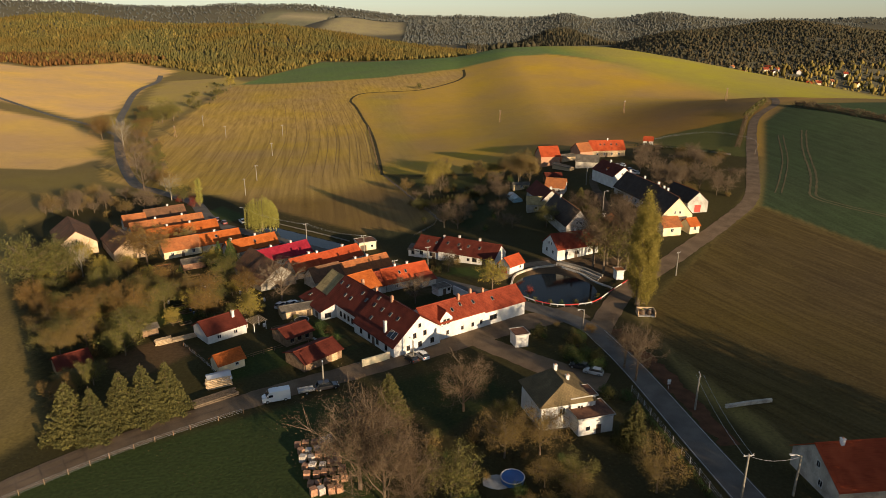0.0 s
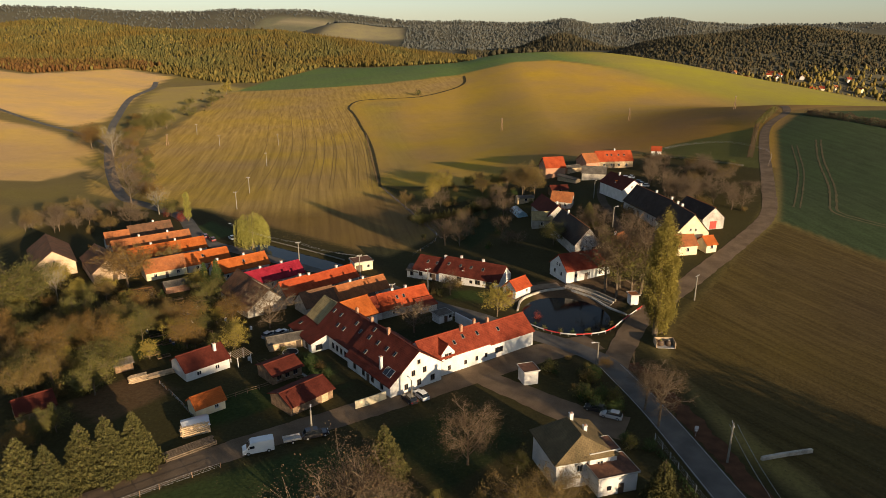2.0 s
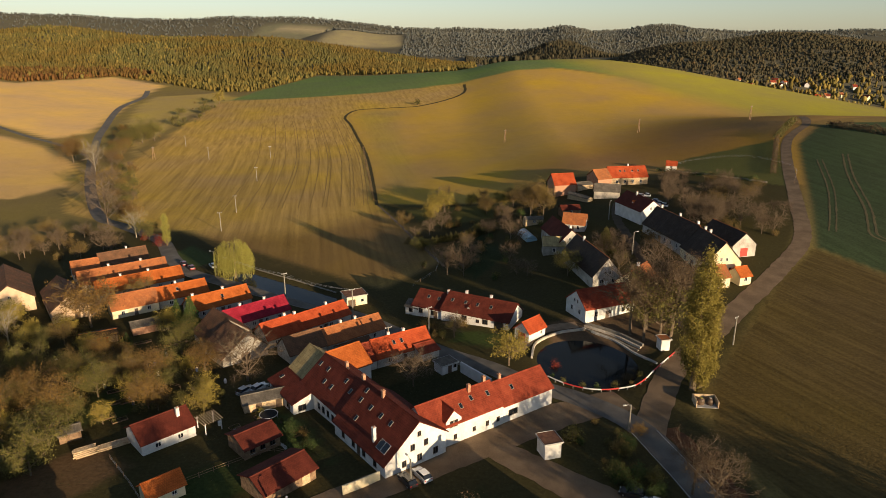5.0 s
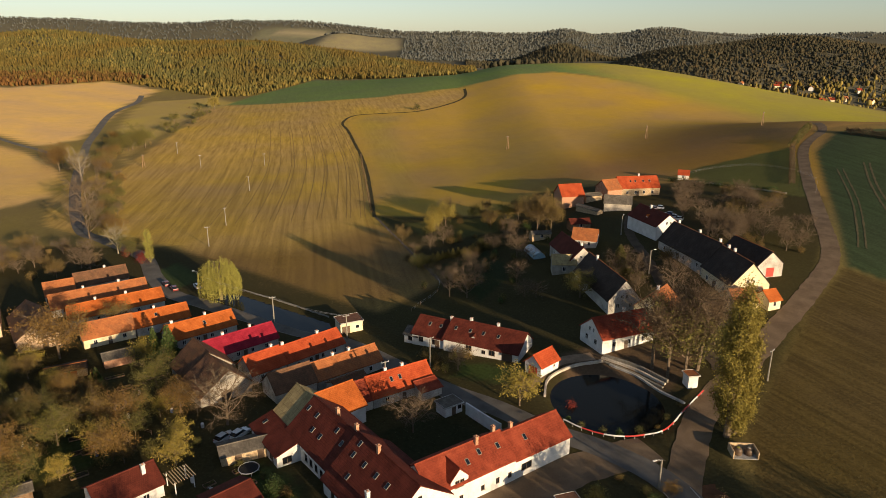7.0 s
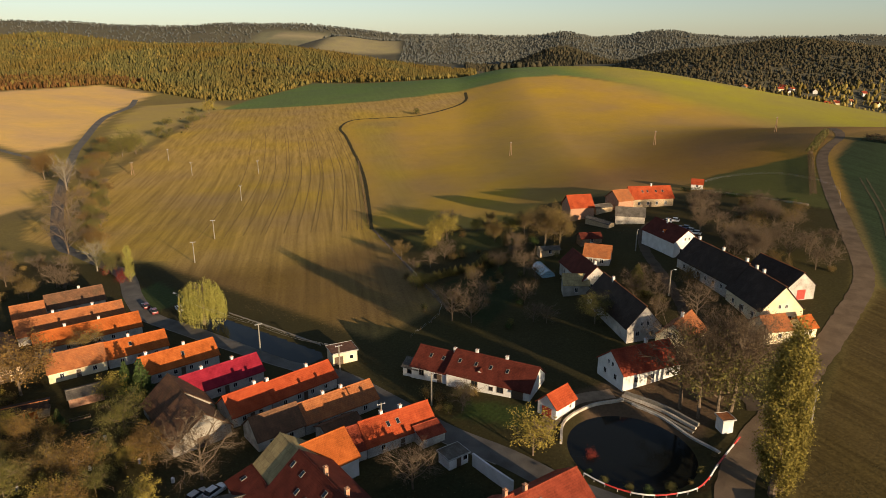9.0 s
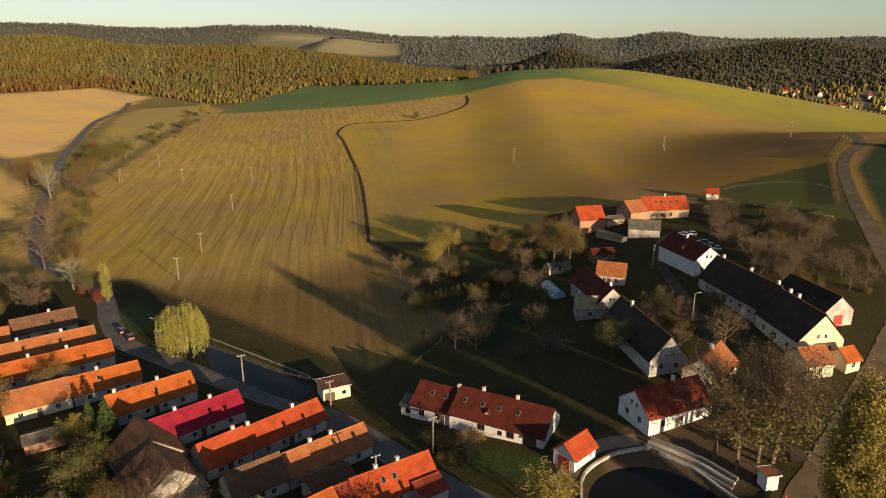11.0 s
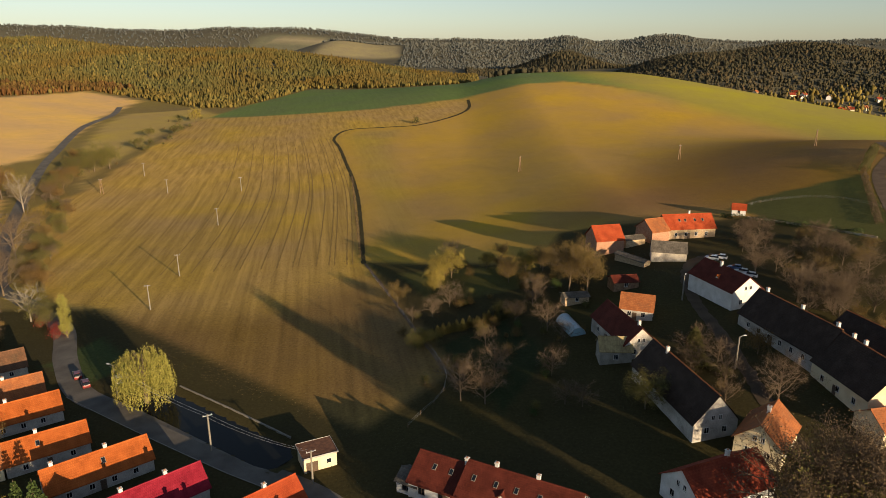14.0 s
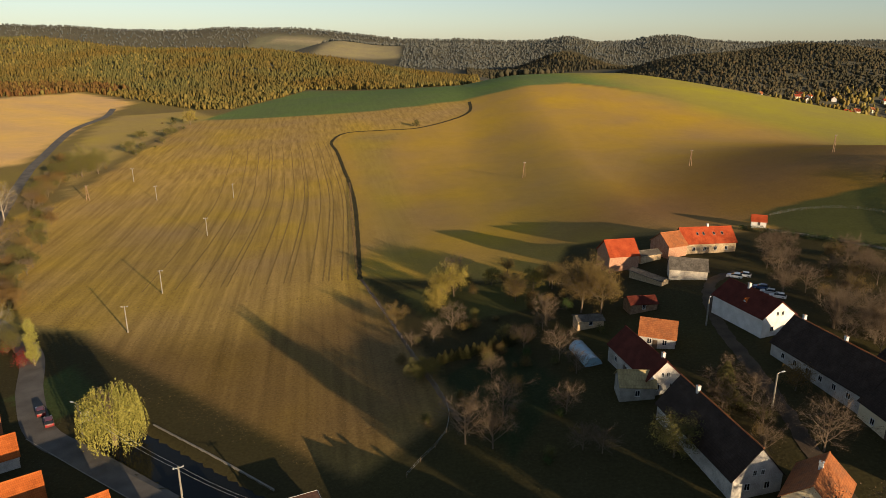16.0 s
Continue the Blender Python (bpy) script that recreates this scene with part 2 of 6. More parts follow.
def tube(points, radii, sides=6, into=None):
    """A tapered tube along a line of points."""
    v, f = into if into is not None else ([], [])
    k = len(v)
    n = len(points)
    for i, p in enumerate(points):
        p = Vector(p)
        a, b = Vector(points[max(i - 1, 0)]), Vector(points[min(i + 1, n - 1)])
        d = (b - a).normalized() if (b - a).length > 1e-6 else Vector((0, 0, 1))
        u = d.cross(Vector((0, 0, 1)) if abs(d.z) < 0.9 else Vector((1, 0, 0))).normalized()
        w = d.cross(u)
        for s in range(sides):
            a2 = 2 * math.pi * s / sides
            v.append(tuple(p + (u * math.cos(a2) + w * math.sin(a2)) * radii[i]))
    for i in range(n - 1):
        for s in range(sides):
            s2 = (s + 1) % sides
            f.append((k + i * sides + s, k + i * sides + s2, k + (i + 1) * sides + s2, k + (i + 1) * sides + s))
    if sides > 3:
        f.append(tuple(k + (n - 1) * sides + s for s in range(sides)))
        f.append(tuple(k + s for s in reversed(range(sides))))
    return v, f


def gz(x, y):
    return float(H(x, y))


# fields as outlines on the plan: metres east, metres north
def inside(x, y, poly, soft=1.5):
    """1 inside the outline, 0 outside, with a soft edge some metres wide."""
    d2 = np.full(x.shape, 1e18)
    ins = np.zeros(x.shape, bool)
    n = len(poly)
    for i in range(n):
        (ax, ay), (bx, by) = poly[i], poly[(i + 1) % n]
        ex, ey = bx - ax, by - ay
        t = np.clip(((x - ax) * ex + (y - ay) * ey) / (ex * ex + ey * ey), 0, 1)
        d2 = np.minimum(d2, (x - ax - t * ex) ** 2 + (y - ay - t * ey) ** 2)
        cross = ((ay > y) != (by > y)) & (x < ex * (y - ay) / (ey if ey else 1e-9) + ax)
        ins ^= cross
    d = np.sqrt(d2) * np.where(ins, 1, -1)
    return S01(d / (2 * soft) + 0.5)


def axis_steps(lo, hi, near0, near1, fine, grow):
    """Grid lines, fine between near0 and near1 and wider further out."""
    out = list(np.arange(near0, near1 + 0.01, fine))
    s, p = fine, near1
    while p < hi:
        s *= grow
        p += s
        out.append(p)
    s, p = fine, near0
    while p > lo:
        s *= grow
        p -= s
        out.insert(0, p)
    return np.array(out)


TAN_UP = [(-1100, 900), (-560, 800), (-474, 780), (-431, 920), (-350, 880), (-327, 745), (-284, 585), (-276, 549), (-287, 518), (-330, 544), (-700, 700), (-1100, 800)]
TAN_LOW = [(-900, 720), (-310, 511), (-262, 483), (-229, 440), (-205, 392), (-214, 355), (-900, 330)]
MEADOW_W = [(-240, 530), (-262, 580), (-304, 700), (-318, 775), (-268, 835), (-228, 780), (-243, 700), (-217, 490), (-192, 460)]
GREEN = [(-233, 764), (-225, 850), (-190, 1040), (0, 930), (110, 905), (260, 780), (188, 748), (158, 773), (115, 796), (17, 779), (-89, 758)]
GOLD = [(-35, 347), (-50, 459), (-67, 539), (-88, 628), (-80, 664), (-27, 672), (17, 727), (17, 779), (115, 796), (188, 740), (262, 640), (330, 470), (208, 425), (182, 385),
        (152, 320), (128, 362), (100, 366), (60, 368), (30, 330)]
STUBBLE = [(-176, 332), (-214, 405), (-205, 470), (-236, 720), (-233, 764), (-89, 758), (17, 779), (17, 727), (-27, 672), (-80, 664), (-88, 628), (-67, 539),
           (-50, 459), (-35, 347), (-16, 298), (-4, 258), (-21, 234), (-36, 238), (-70, 258), (-105, 300), (-140, 310)]
DARKGREEN = [(121, 248), (143, 294), (180, 381), (208, 414), (420, 440), (520, 200), (300, 60), (170, 150), (143, 203), (133, 222)]
RBROWN = [(56, 168), (98, 224), (120, 247), (133, 221), (143, 202), (170, 149), (300, 58), (400, -60), (90, -20), (50, 150)]
GOLD_LOW_DIMMED = [(40, 372), (60, 420), (130, 500), (215, 560), (300, 520), (330, 470), (208, 425), (182, 385), (152, 320), (128, 362)]
GOLD_EDGE = [(-26, 352), (-44, 459), (-60, 545), (-80, 630), (-74, 655), (-40, 655), (-46, 610), (-36, 540), (-24, 459), (-18, 380)]
FIELD_SW = [(-150, 222), (-128, 180), (-97, 138), (-74, 104), (-82, 78), (-140, 20), (-420, 120), (-300, 330), (-180, 300)]
CRESTGREEN = [(120, 890), (176, 745), (238, 635), (262, 520), (330, 440), (520, 480), (420, 800), (200, 920)]
LAWN = [(-85, 60), (-66, 92), (-40, 108), (-22, 118), (-8, 110), (-12, 60)]
VILLAGE = [(-160, 300), (-165, 245), (-150, 222), (-128, 180), (-97, 138), (-74, 104), (-88, 60), (-100, 30), (80, 20), (52, 120), (50, 160), (98, 224), (135, 285), (150, 318), (126, 362), (40, 362), (28, 330), (-34, 345), (-16, 298), (-2, 256), (-21, 232), (-110, 300)]


NEARGRASS_SHADED = [(-110, 290), (-70, 254), (-36, 234), (-18, 230), (0, 258), (-14, 300), (-30, 330), (-60, 296)]
PLOTS_GROUND = [([(-66, 124), (-58, 138), (-68, 146), (-78, 132)], (0.11, 0.068, 0.036)), ([(-47, 122), (-34, 132), (-41, 140), (-52, 132)], (0.036, 0.050, 0.016)),
                ([(-84, 140), (-72, 152), (-62, 160), (-74, 168), (-92, 150)], (0.050, 0.060, 0.020)), ([(-40, 148), (-28, 146), (-22, 140), (-30, 154), (-38, 160)], (0.050, 0.066, 0.020)),
                ([(-16, 168), (-4, 176), (6, 166), (-6, 154)], (0.030, 0.032, 0.014)), ([(2, 198), (16, 194), (12, 186), (0, 192)], (0.052, 0.070, 0.020)),
                ([(8, 236), (22, 262), (12, 284), (-6, 270)], (0.032, 0.040, 0.016)), ([(110, 376), (128, 388), (176, 396), (158, 350), (148, 316), (136, 330)], (0.092, 0.090, 0.030)),
                ([(-104, 262), (-88, 252), (-82, 262), (-98, 278)], (0.055, 0.075, 0.024)), ([(-8, 300), (22, 308), (30, 332), (-20, 330)], (0.085, 0.080, 0.026)),
                ([(24, 184), (46, 182), (60, 198), (40, 206), (26, 200)], (0.12, 0.080, 0.045)), ([(0, 104), (14, 120), (4, 132), (-14, 122)], (0.034, 0.042, 0.015))]


def land_colours(x, y):
    """Base colour of the land, some shade and haze painted in, and in the fourth channel how strongly it is drilled in
    rows.
    """
    col = np.empty((len(x), 4))
    col[:] = (0.19, 0.145, 0.052, 0.0)

    def lay(poly, rgb, rows, soft):
        w = inside(x, y, poly, soft)[:, None]
        col[:] = col * (1 - w) + np.array([*rgb, rows]) * w
    lay(TAN_UP, (0.66, 0.42, 0.155), 0.04, 3)
    lay(TAN_LOW, (0.58, 0.37, 0.13), 0.04, 2)
    lay(MEADOW_W, (0.36, 0.265, 0.085), 0.0, 3)
    lay(FIELD_SW, (0.23, 0.165, 0.052), 0.4, 1.5)
    lay(STUBBLE, (0.40, 0.262, 0.070), 1.0, 1.5)
    # near end of the stubble: greener grass, tree shade painted in softly
    lay(NEARGRASS_SHADED, (0.19, 0.120, 0.042), 0.7, 14)
    lay(GOLD, (0.415, 0.265, 0.060), 0.05, 3)
    # lower gold slope: browner soil, its weaker sunlight painted into the colour
    lay(GOLD_LOW_DIMMED, (0.27, 0.150, 0.042), 0.06, 38)
    lay(GOLD_EDGE, (0.35, 0.245, 0.062), 0.4, 9)
    lay(GREEN, (0.135, 0.185, 0.058), 0.25, 3)
    lay(CRESTGREEN, (0.31, 0.265, 0.052), 0.06, 34)
    lay(DARKGREEN, (0.046, 0.064, 0.030), 0.6, 1.5)
    lay(RBROWN, (0.088, 0.063, 0.024), 2.0, 2)
    lay(VILLAGE, (0.052, 0.044, 0.018), 0.0, 2)
    lay(LAWN, (0.045, 0.062, 0.020), 0.0, 1)
    for plot, rgb in PLOTS_GROUND:
        lay(plot, rgb, 0.0, 0.8)
    # far land turns woodland brown with distance, haze painted in as grey
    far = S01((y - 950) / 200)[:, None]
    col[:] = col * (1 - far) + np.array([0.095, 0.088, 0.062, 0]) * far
    lay([(-480, 2560), (-160, 2600), (-190, 2880), (-360, 2960), (-470, 2900)], (0.27, 0.23, 0.125), 0.0, 25)
    lay([(-1000, 3480), (-560, 3460), (-600, 3760), (-960, 3760)], (0.15, 0.145, 0.09), 0.0, 40)
    lay([(-900, 3640), (-600, 3630), (-640, 3720), (-860, 3720)], (0.27, 0.23, 0.14), 0.0, 20)
    lay([(-330, 3420), (-120, 3420), (-140, 3640), (-320, 3640)], (0.27, 0.24, 0.15), 0.0, 30)
    return col


def land_mat():
    m = bpy.data.materials.new("land")
    nt, ns, ln, b = nodes_of(m)
    at = ns.new("ShaderNodeAttribute")
    at.attribute_name = "land"
    tc = ns.new("ShaderNodeTexCoord")
    broad, mid, fine = [ns.new("ShaderNodeTexNoise") for _ in range(3)]
    for n, s in ((broad, 0.02), (mid, 0.14), (fine, 1.6)):
        n.inputs["Scale"].default_value, n.inputs["Detail"].default_value = s, 5
        ln.new(tc.outputs["Object"], n.inputs["Vector"])
    # rows run along the length of the field
    mp = ns.new("ShaderNodeMapping")
    mp.inputs["Rotation"].default_value = (0, 0, radians(-11))
    ln.new(tc.outputs["Object"], mp.inputs["Vector"])
    wv = ns.new("ShaderNodeTexWave")
    wv.inputs["Scale"].default_value, wv.inputs["Distortion"].default_value = 0.045, 1.2
    wv.inputs["Detail"].default_value, wv.inputs["Detail Scale"].default_value = 3, 0.35
    ln.new(mp.outputs[0], wv.inputs["Vector"])
    st = ns.new("ShaderNodeMapping")
    st.inputs["Scale"].default_value = (0.55, 0.012, 1)
    ln.new(mp.outputs[0], st.inputs["Vector"])
    streak = ns.new("ShaderNodeTexNoise")
    streak.inputs["Scale"].default_value, streak.inputs["Detail"].default_value = 1.0, 4
    ln.new(st.outputs[0], streak.inputs["Vector"])

    def mul(a, k, off):
        n = ns.new("ShaderNodeMath")
        n.operation = 'MULTIPLY_ADD'
        ln.new(a, n.inputs[0])
        n.inputs[1].default_value, n.inputs[2].default_value = k, off
        return n.outputs[0]

    def math2(op, a, c):
        n = ns.new("ShaderNodeMath")
        n.operation = op
        ln.new(a, n.inputs[0])
        ln.new(c, n.inputs[1])
        return n.outputs[0]
    v = math2('MULTIPLY', mul(broad.outputs["Fac"], 0.5, 0.75), mul(mid.outputs["Fac"], 0.22, 0.89))
    v = math2('MULTIPLY', v, mul(fine.outputs["Fac"], 0.9, 0.55))
    rows = math2('ADD', mul(wv.outputs["Fac"], 0.14, -0.07), mul(streak.outputs["Fac"], 1.5, -0.75))
    mp2 = ns.new("ShaderNodeMapping")
    mp2.inputs["Rotation"].default_value = (0, 0, radians(-28))
    ln.new(tc.outputs["Object"], mp2.inputs["Vector"])
    st2 = ns.new("ShaderNodeMapping")
    st2.inputs["Scale"].default_value = (0.8, 0.02, 1)
    ln.new(mp2.outputs[0], st2.inputs["Vector"])
    streak2 = ns.new("ShaderNodeTexNoise")
    streak2.inputs["Scale"].default_value, streak2.inputs["Detail"].default_value = 1.0, 4
    ln.new(st2.outputs[0], streak2.inputs["Vector"])
    other = ns.new("ShaderNodeMath")
    other.operation = 'GREATER_THAN'
    ln.new(at.outputs["Alpha"], other.inputs[0])
    other.inputs[1].default_value = 1.4
    one = ns.new("ShaderNodeMath")
    one.operation = 'MINIMUM'
    ln.new(at.outputs["Alpha"], one.inputs[0])
    one.inputs[1].default_value = 1.0
    sw = ns.new("ShaderNodeMix")
    ln.new(other.outputs[0], sw.inputs[0])
    ln.new(rows, sw.inputs[2])
    ln.new(mul(streak2.outputs["Fac"], 1.7, -0.85), sw.inputs[3])
    rows = math2('MULTIPLY', sw.outputs[0], one.outputs[0])
    v = math2('MULTIPLY', v, mul(rows, 0.72, 1.0))
    vm = ns.new("ShaderNodeVectorMath")
    vm.operation = 'SCALE'
    ln.new(at.outputs["Color"], vm.inputs[0])
    ln.new(v, vm.inputs["Scale"])
    # a drift of colour between grass and straw
    hs = ns.new("ShaderNodeHueSaturation")
    ln.new(mul(broad.outputs["Fac"], 0.03, 0.485), hs.inputs["Hue"])
    ln.new(mul(broad.outputs["Fac"], 0.4, 0.8), hs.inputs["Saturation"])
    ln.new(vm.outputs[0], hs.inputs["Color"])
    ln.new(hs.outputs[0], b.inputs["Base Color"])
    b.inputs["Roughness"].default_value = 1.0
    b.inputs["Specular IOR Level"].default_value = 0.05
    bp = ns.new("ShaderNodeBump")
    bp.inputs["Strength"].default_value, bp.inputs["Distance"].default_value = 0.35, 0.25
    ln.new(fine.outputs["Fac"], bp.inputs["Height"])
    ln.new(bp.outputs[0], b.inputs["Normal"])
    return m


gx = axis_steps(-5200, 5200, -130, 150, 2.0, 1.028)
gy = axis_steps(-700, 5600, 60, 330, 2.0, 1.013)
XX, YY = np.meshgrid(gx, gy)
ZZ = H(XX, YY)
nx, ny = len(gx), len(gy)
ground_me = bpy.data.meshes.new("ground")
ground_me.vertices.add(nx * ny)
ground_me.vertices.foreach_set("co", np.stack([XX, YY, ZZ], -1).astype(np.float32).ravel())
idx = np.arange(nx * ny).reshape(ny, nx)
quads = np.stack([idx[:-1, :-1], idx[:-1, 1:], idx[1:, 1:], idx[1:, :-1]], -1).reshape(-1, 4)
ground_me.loops.add(quads.size)
ground_me.loops.foreach_set("vertex_index", quads.ravel().astype(np.int32))
ground_me.polygons.add(len(quads))
ground_me.polygons.foreach_set("loop_start", np.arange(0, quads.size, 4, dtype=np.int32))
ground_me.polygons.foreach_set("loop_total", np.full(len(quads), 4, np.int32))
ground_me.update()
ground_me.polygons.foreach_set("use_smooth", np.ones(len(quads), bool))
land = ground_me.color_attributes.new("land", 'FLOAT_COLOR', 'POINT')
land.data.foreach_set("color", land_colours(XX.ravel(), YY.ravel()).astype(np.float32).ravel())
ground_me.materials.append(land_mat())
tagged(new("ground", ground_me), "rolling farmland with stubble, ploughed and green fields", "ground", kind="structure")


def smooth_line(pts, step=3.0):
    """A Catmull-Rom line through the points, at even steps."""
    p = [Vector((a[0], a[1], 0)) for a in pts]
    p = [p[0] * 2 - p[1]] + p + [p[-1] * 2 - p[-2]]
    out = []
    for i in range(1, len(p) - 2):
        n = max(2, int((p[i + 1] - p[i]).length / step))
        for k in range(n):
            t = k / n
            a, b, c, d = p[i - 1], p[i], p[i + 1], p[i + 2]
            out.append(0.5 * ((2 * b) + (c - a) * t + (2 * a - 5 * b + 4 * c - d) * t * t + (3 * b - a - 3 * c + d) * t ** 3))
    return out + [p[-2]]


def strip(name, pts, width, material, label, category, lift=0.06, kind="structure", cols=4, ragged=0.0):
    """A road or band laid along a line on the ground."""
    line = smooth_line(pts, 1.2 if ragged else 3.0)
    v, f = [], []
    for i, p in enumerate(line):
        d = (line[min(i + 1, len(line) - 1)] - line[max(i - 1, 0)]).normalized()
        s = Vector((-d.y, d.x, 0))
        w = width if not isinstance(width, tuple) else width[0] + (width[1] - width[0]) * i / (len(line) - 1)
        for c in range(cols + 1):
            k2 = 0.0
            if ragged and c in (0, cols):
                k2 = ragged * (noise.noise(Vector((p.x * 0.35, p.y * 0.35, c * 9.0))) + 0.6 * noise.noise(Vector((p.x * 1.3, p.y * 1.3, c * 5.0)))) * (1 if c else -1)
            q = p + s * ((c / cols - 0.5) * w + k2)
            v.append((q.x, q.y, gz(q.x, q.y) + lift))
        if i:
            k = (i - 1) * (cols + 1)
            f += [(k + c + 1, k + c, k + cols + 1 + c, k + cols + 2 + c) for c in range(cols)]
    ob = part(name, (v, f), material)
    return tagged(ob, label, category, kind=kind)


LANE = [(-75, 82), (-60, 98), (-40, 115), (-19, 129), (0, 142), (20, 155), (36, 162)]
MAIN = [(56, 20), (50, 70), (45.5, 100), (41.5, 130), (37, 150), (28, 161), (17, 168.5), (8, 177), (-3, 186), (-14, 198), (-27, 211), (-42, 219.5), (-58, 229), (-74, 239), (-88, 248), (-100, 264), (-114, 287), (-140, 310), (-160, 330), (-206, 413), (-255, 519), (-277, 578), (-312, 680), (-325, 760), (-345, 820)]
HILL = [(37.5, 149), (42, 159), (49, 172), (56, 181), (71, 197), (102, 232), (121, 257), (139, 298), (176, 385), (204, 421), (216, 450)]
WEST = [(-480, 640), (-322, 532), (-277, 505), (-240, 474), (-226, 458)]
YARD = [(6, 146), (16, 137), (26, 128), (34, 124)]
HAMLET = [(60, 190), (60, 225), (62, 250), (64, 285), (72, 310), (84, 320)]
PATHB = [(-2, 250), (-14, 285), (-22, 310), (-34, 344)]
ROADS = [(LANE, 4.5), (MAIN, 5.0), (HILL, 5.0), (YARD, 4.0), (HAMLET, 4.0)]
strip("road", LANE, (5.2, 8.5), DIRT, "packed dirt lane along the white inn", "lane", 0.05, ragged=0.35)
strip("road", MAIN, 5.6, ASPHALT, "dark asphalt village road with pale edge lines", "road", 0.08)
strip("road", HILL, (6.2, 4.4), DIRT, "earth field road climbing the hill", "track", 0.065, ragged=0.35)
strip("paving", [(14.6, 184.6), (17.6, 187.6), (20.4, 192.6), (25.4, 196.8), (33.0, 198.4)], 3.6, stone_mat("brick_paving", (0.20, 0.135, 0.085), (0.32, 0.225, 0.145), 0.6, 0.9, 0.3, fine=14), "brick-paved path beside the pond parapet", "paving", 0.06, ragged=0.2)
strip("road", WEST, 4.0, ASPHALT, "narrow lane between the tan fields", "lane", 0.10)
strip("road", YARD, (6.0, 9.0), DIRT, "gravel drive to a parking place", "drive", 0.06, ragged=0.45)
strip("road", HAMLET, 3.2, stone_mat("dark_earth", (0.060, 0.044, 0.030), (0.105, 0.078, 0.052), 0.3, 0.95, 0.5, fine=20), "earth lane through the far hamlet", "lane", 0.07, ragged=0.6)
strip("road", PATHB, 1.0, DIRT, "trodden field path beside the orchard", "path", 0.06, ragged=0.4)
FIELDTRACK = [(-34, 342), (-42, 400), (-51, 459), (-60, 505), (-68, 539), (-80, 590), (-90, 628), (-84, 662), (-55, 668), (-27, 672), (2, 700), (17, 727), (18, 766)]
strip("verge", FIELDTRACK, (1.6, 3.0), stone_mat("rank_grass", (0.030, 0.026, 0.010), (0.075, 0.06, 0.022), 0.5, 1.0, 0.5, fine=10), "dark grassy balk between two fields", "verge", 0.07, cols=2, ragged=0.45)
TRACKSOIL = stone_mat("pressed_stubble", (0.21, 0.135, 0.042), (0.32, 0.21, 0.062), 0.3, 1.0, 0.4, fine=12)
CROPSOIL = stone_mat("bare_wheel_ruts", (0.075, 0.066, 0.034), (0.12, 0.10, 0.05), 0.3, 1.0, 0.4, fine=12)
LINEPAINT = stone_mat("line_paint", (0.30, 0.29, 0.27), (0.45, 0.44, 0.42), 1.0, 0.8, 0.1)


def beside(pts, off):
    line = smooth_line(pts, 6)
    out = []
    for i, p in enumerate(line):
        d = (line[min(i + 1, len(line) - 1)] - line[max(i - 1, 0)]).normalized()
        out.append((p.x - d.y * off, p.y + d.x * off))
    return out


for off in (4.0, 6.0, 10.5, 12.4, 17.0, 23.5, 25.4, 31.0, 36.5, 44.0, 45.9, 53.0, 60.5, 71.0):
    strip("wheel_track", beside(FIELDTRACK[:7], off), 0.42, TRACKSOIL, "pressed wheel track along the stubble rows", "track", 0.05, cols=1, ragged=0.2)
for off in (-1.1, 1.1):
    strip("wheel_track", beside([(190, 356), (176, 326), (160, 286), (149, 264), (146, 256), (151, 247), (166, 232), (200, 204)], off), 0.8, CROPSOIL, "bare wheel rut through the green crop", "track", 0.05, cols=1, ragged=0.3)
    strip("wheel_track", beside([(176, 352), (160, 312), (146, 284), (134, 262)], off), 0.6, CROPSOIL, "faint wheel rut through the green crop", "track", 0.05, cols=1, ragged=0.3)
for off in (-2.55, 2.55):
    strip("edge_line", beside(MAIN[:5], off), 0.14, LINEPAINT, "white painted edge line on asphalt", "road marking", 0.10, cols=1)
strip("kerb", beside(MAIN[7:15], 2.95), 0.24, POLEGREY, "pale concrete kerb along the road", "kerb", 0.16, cols=1)
strip("verge", beside(MAIN[2:5], -5.2), 4.0, stone_mat("fallen_leaves", (0.062, 0.030, 0.016), (0.12, 0.055, 0.026), 0.5, 0.95, 0.5, fine=20), "verge strewn with rust-red fallen leaves", "verge", 0.04, ragged=1.4)
# the two ponds
WATER = bpy.data.materials.new("pond_water")
nt_, ns_, ln_, b_ = nodes_of(WATER)
b_.inputs["Base Color"].default_value, b_.inputs["Roughness"].default_value = (0.008, 0.009, 0.008, 1), 0.10
b_.inputs["Specular IOR Level"].default_value = 0.10
wn_ = ns_.new("ShaderNodeTexNoise")
wn_.inputs["Scale"].default_value = 3.0
wb_ = ns_.new("ShaderNodeBump")
wb_.inputs["Strength"].default_value, wb_.inputs["Distance"].default_value = 0.08, 0.02
ln_.new(wn_.outputs["Fac"], wb_.inputs["Height"])
ln_.new(wb_.outputs[0], b_.inputs["Normal"])
pv = [(32.5 + 13.6 * math.cos(a * math.pi / 24), 180 + 14.2 * math.sin(a * math.pi / 24), -0.40) for a in range(48)]
tagged(part("water", (pv, [tuple(range(48))]), WATER), "dark still village pond", "pond", kind="structure")
pv = [(-69 - 6, 245 - 3, -3.35), (-38 - 1, 224 - 7, -3.35), (-38 + 6, 224 + 2, -3.35), (-69 + 1, 245 + 8, -3.35)]
tagged(part("water", (pv, [(0, 1, 2, 3)]), WATER), "long dark pond beside the road", "pond", kind="structure")

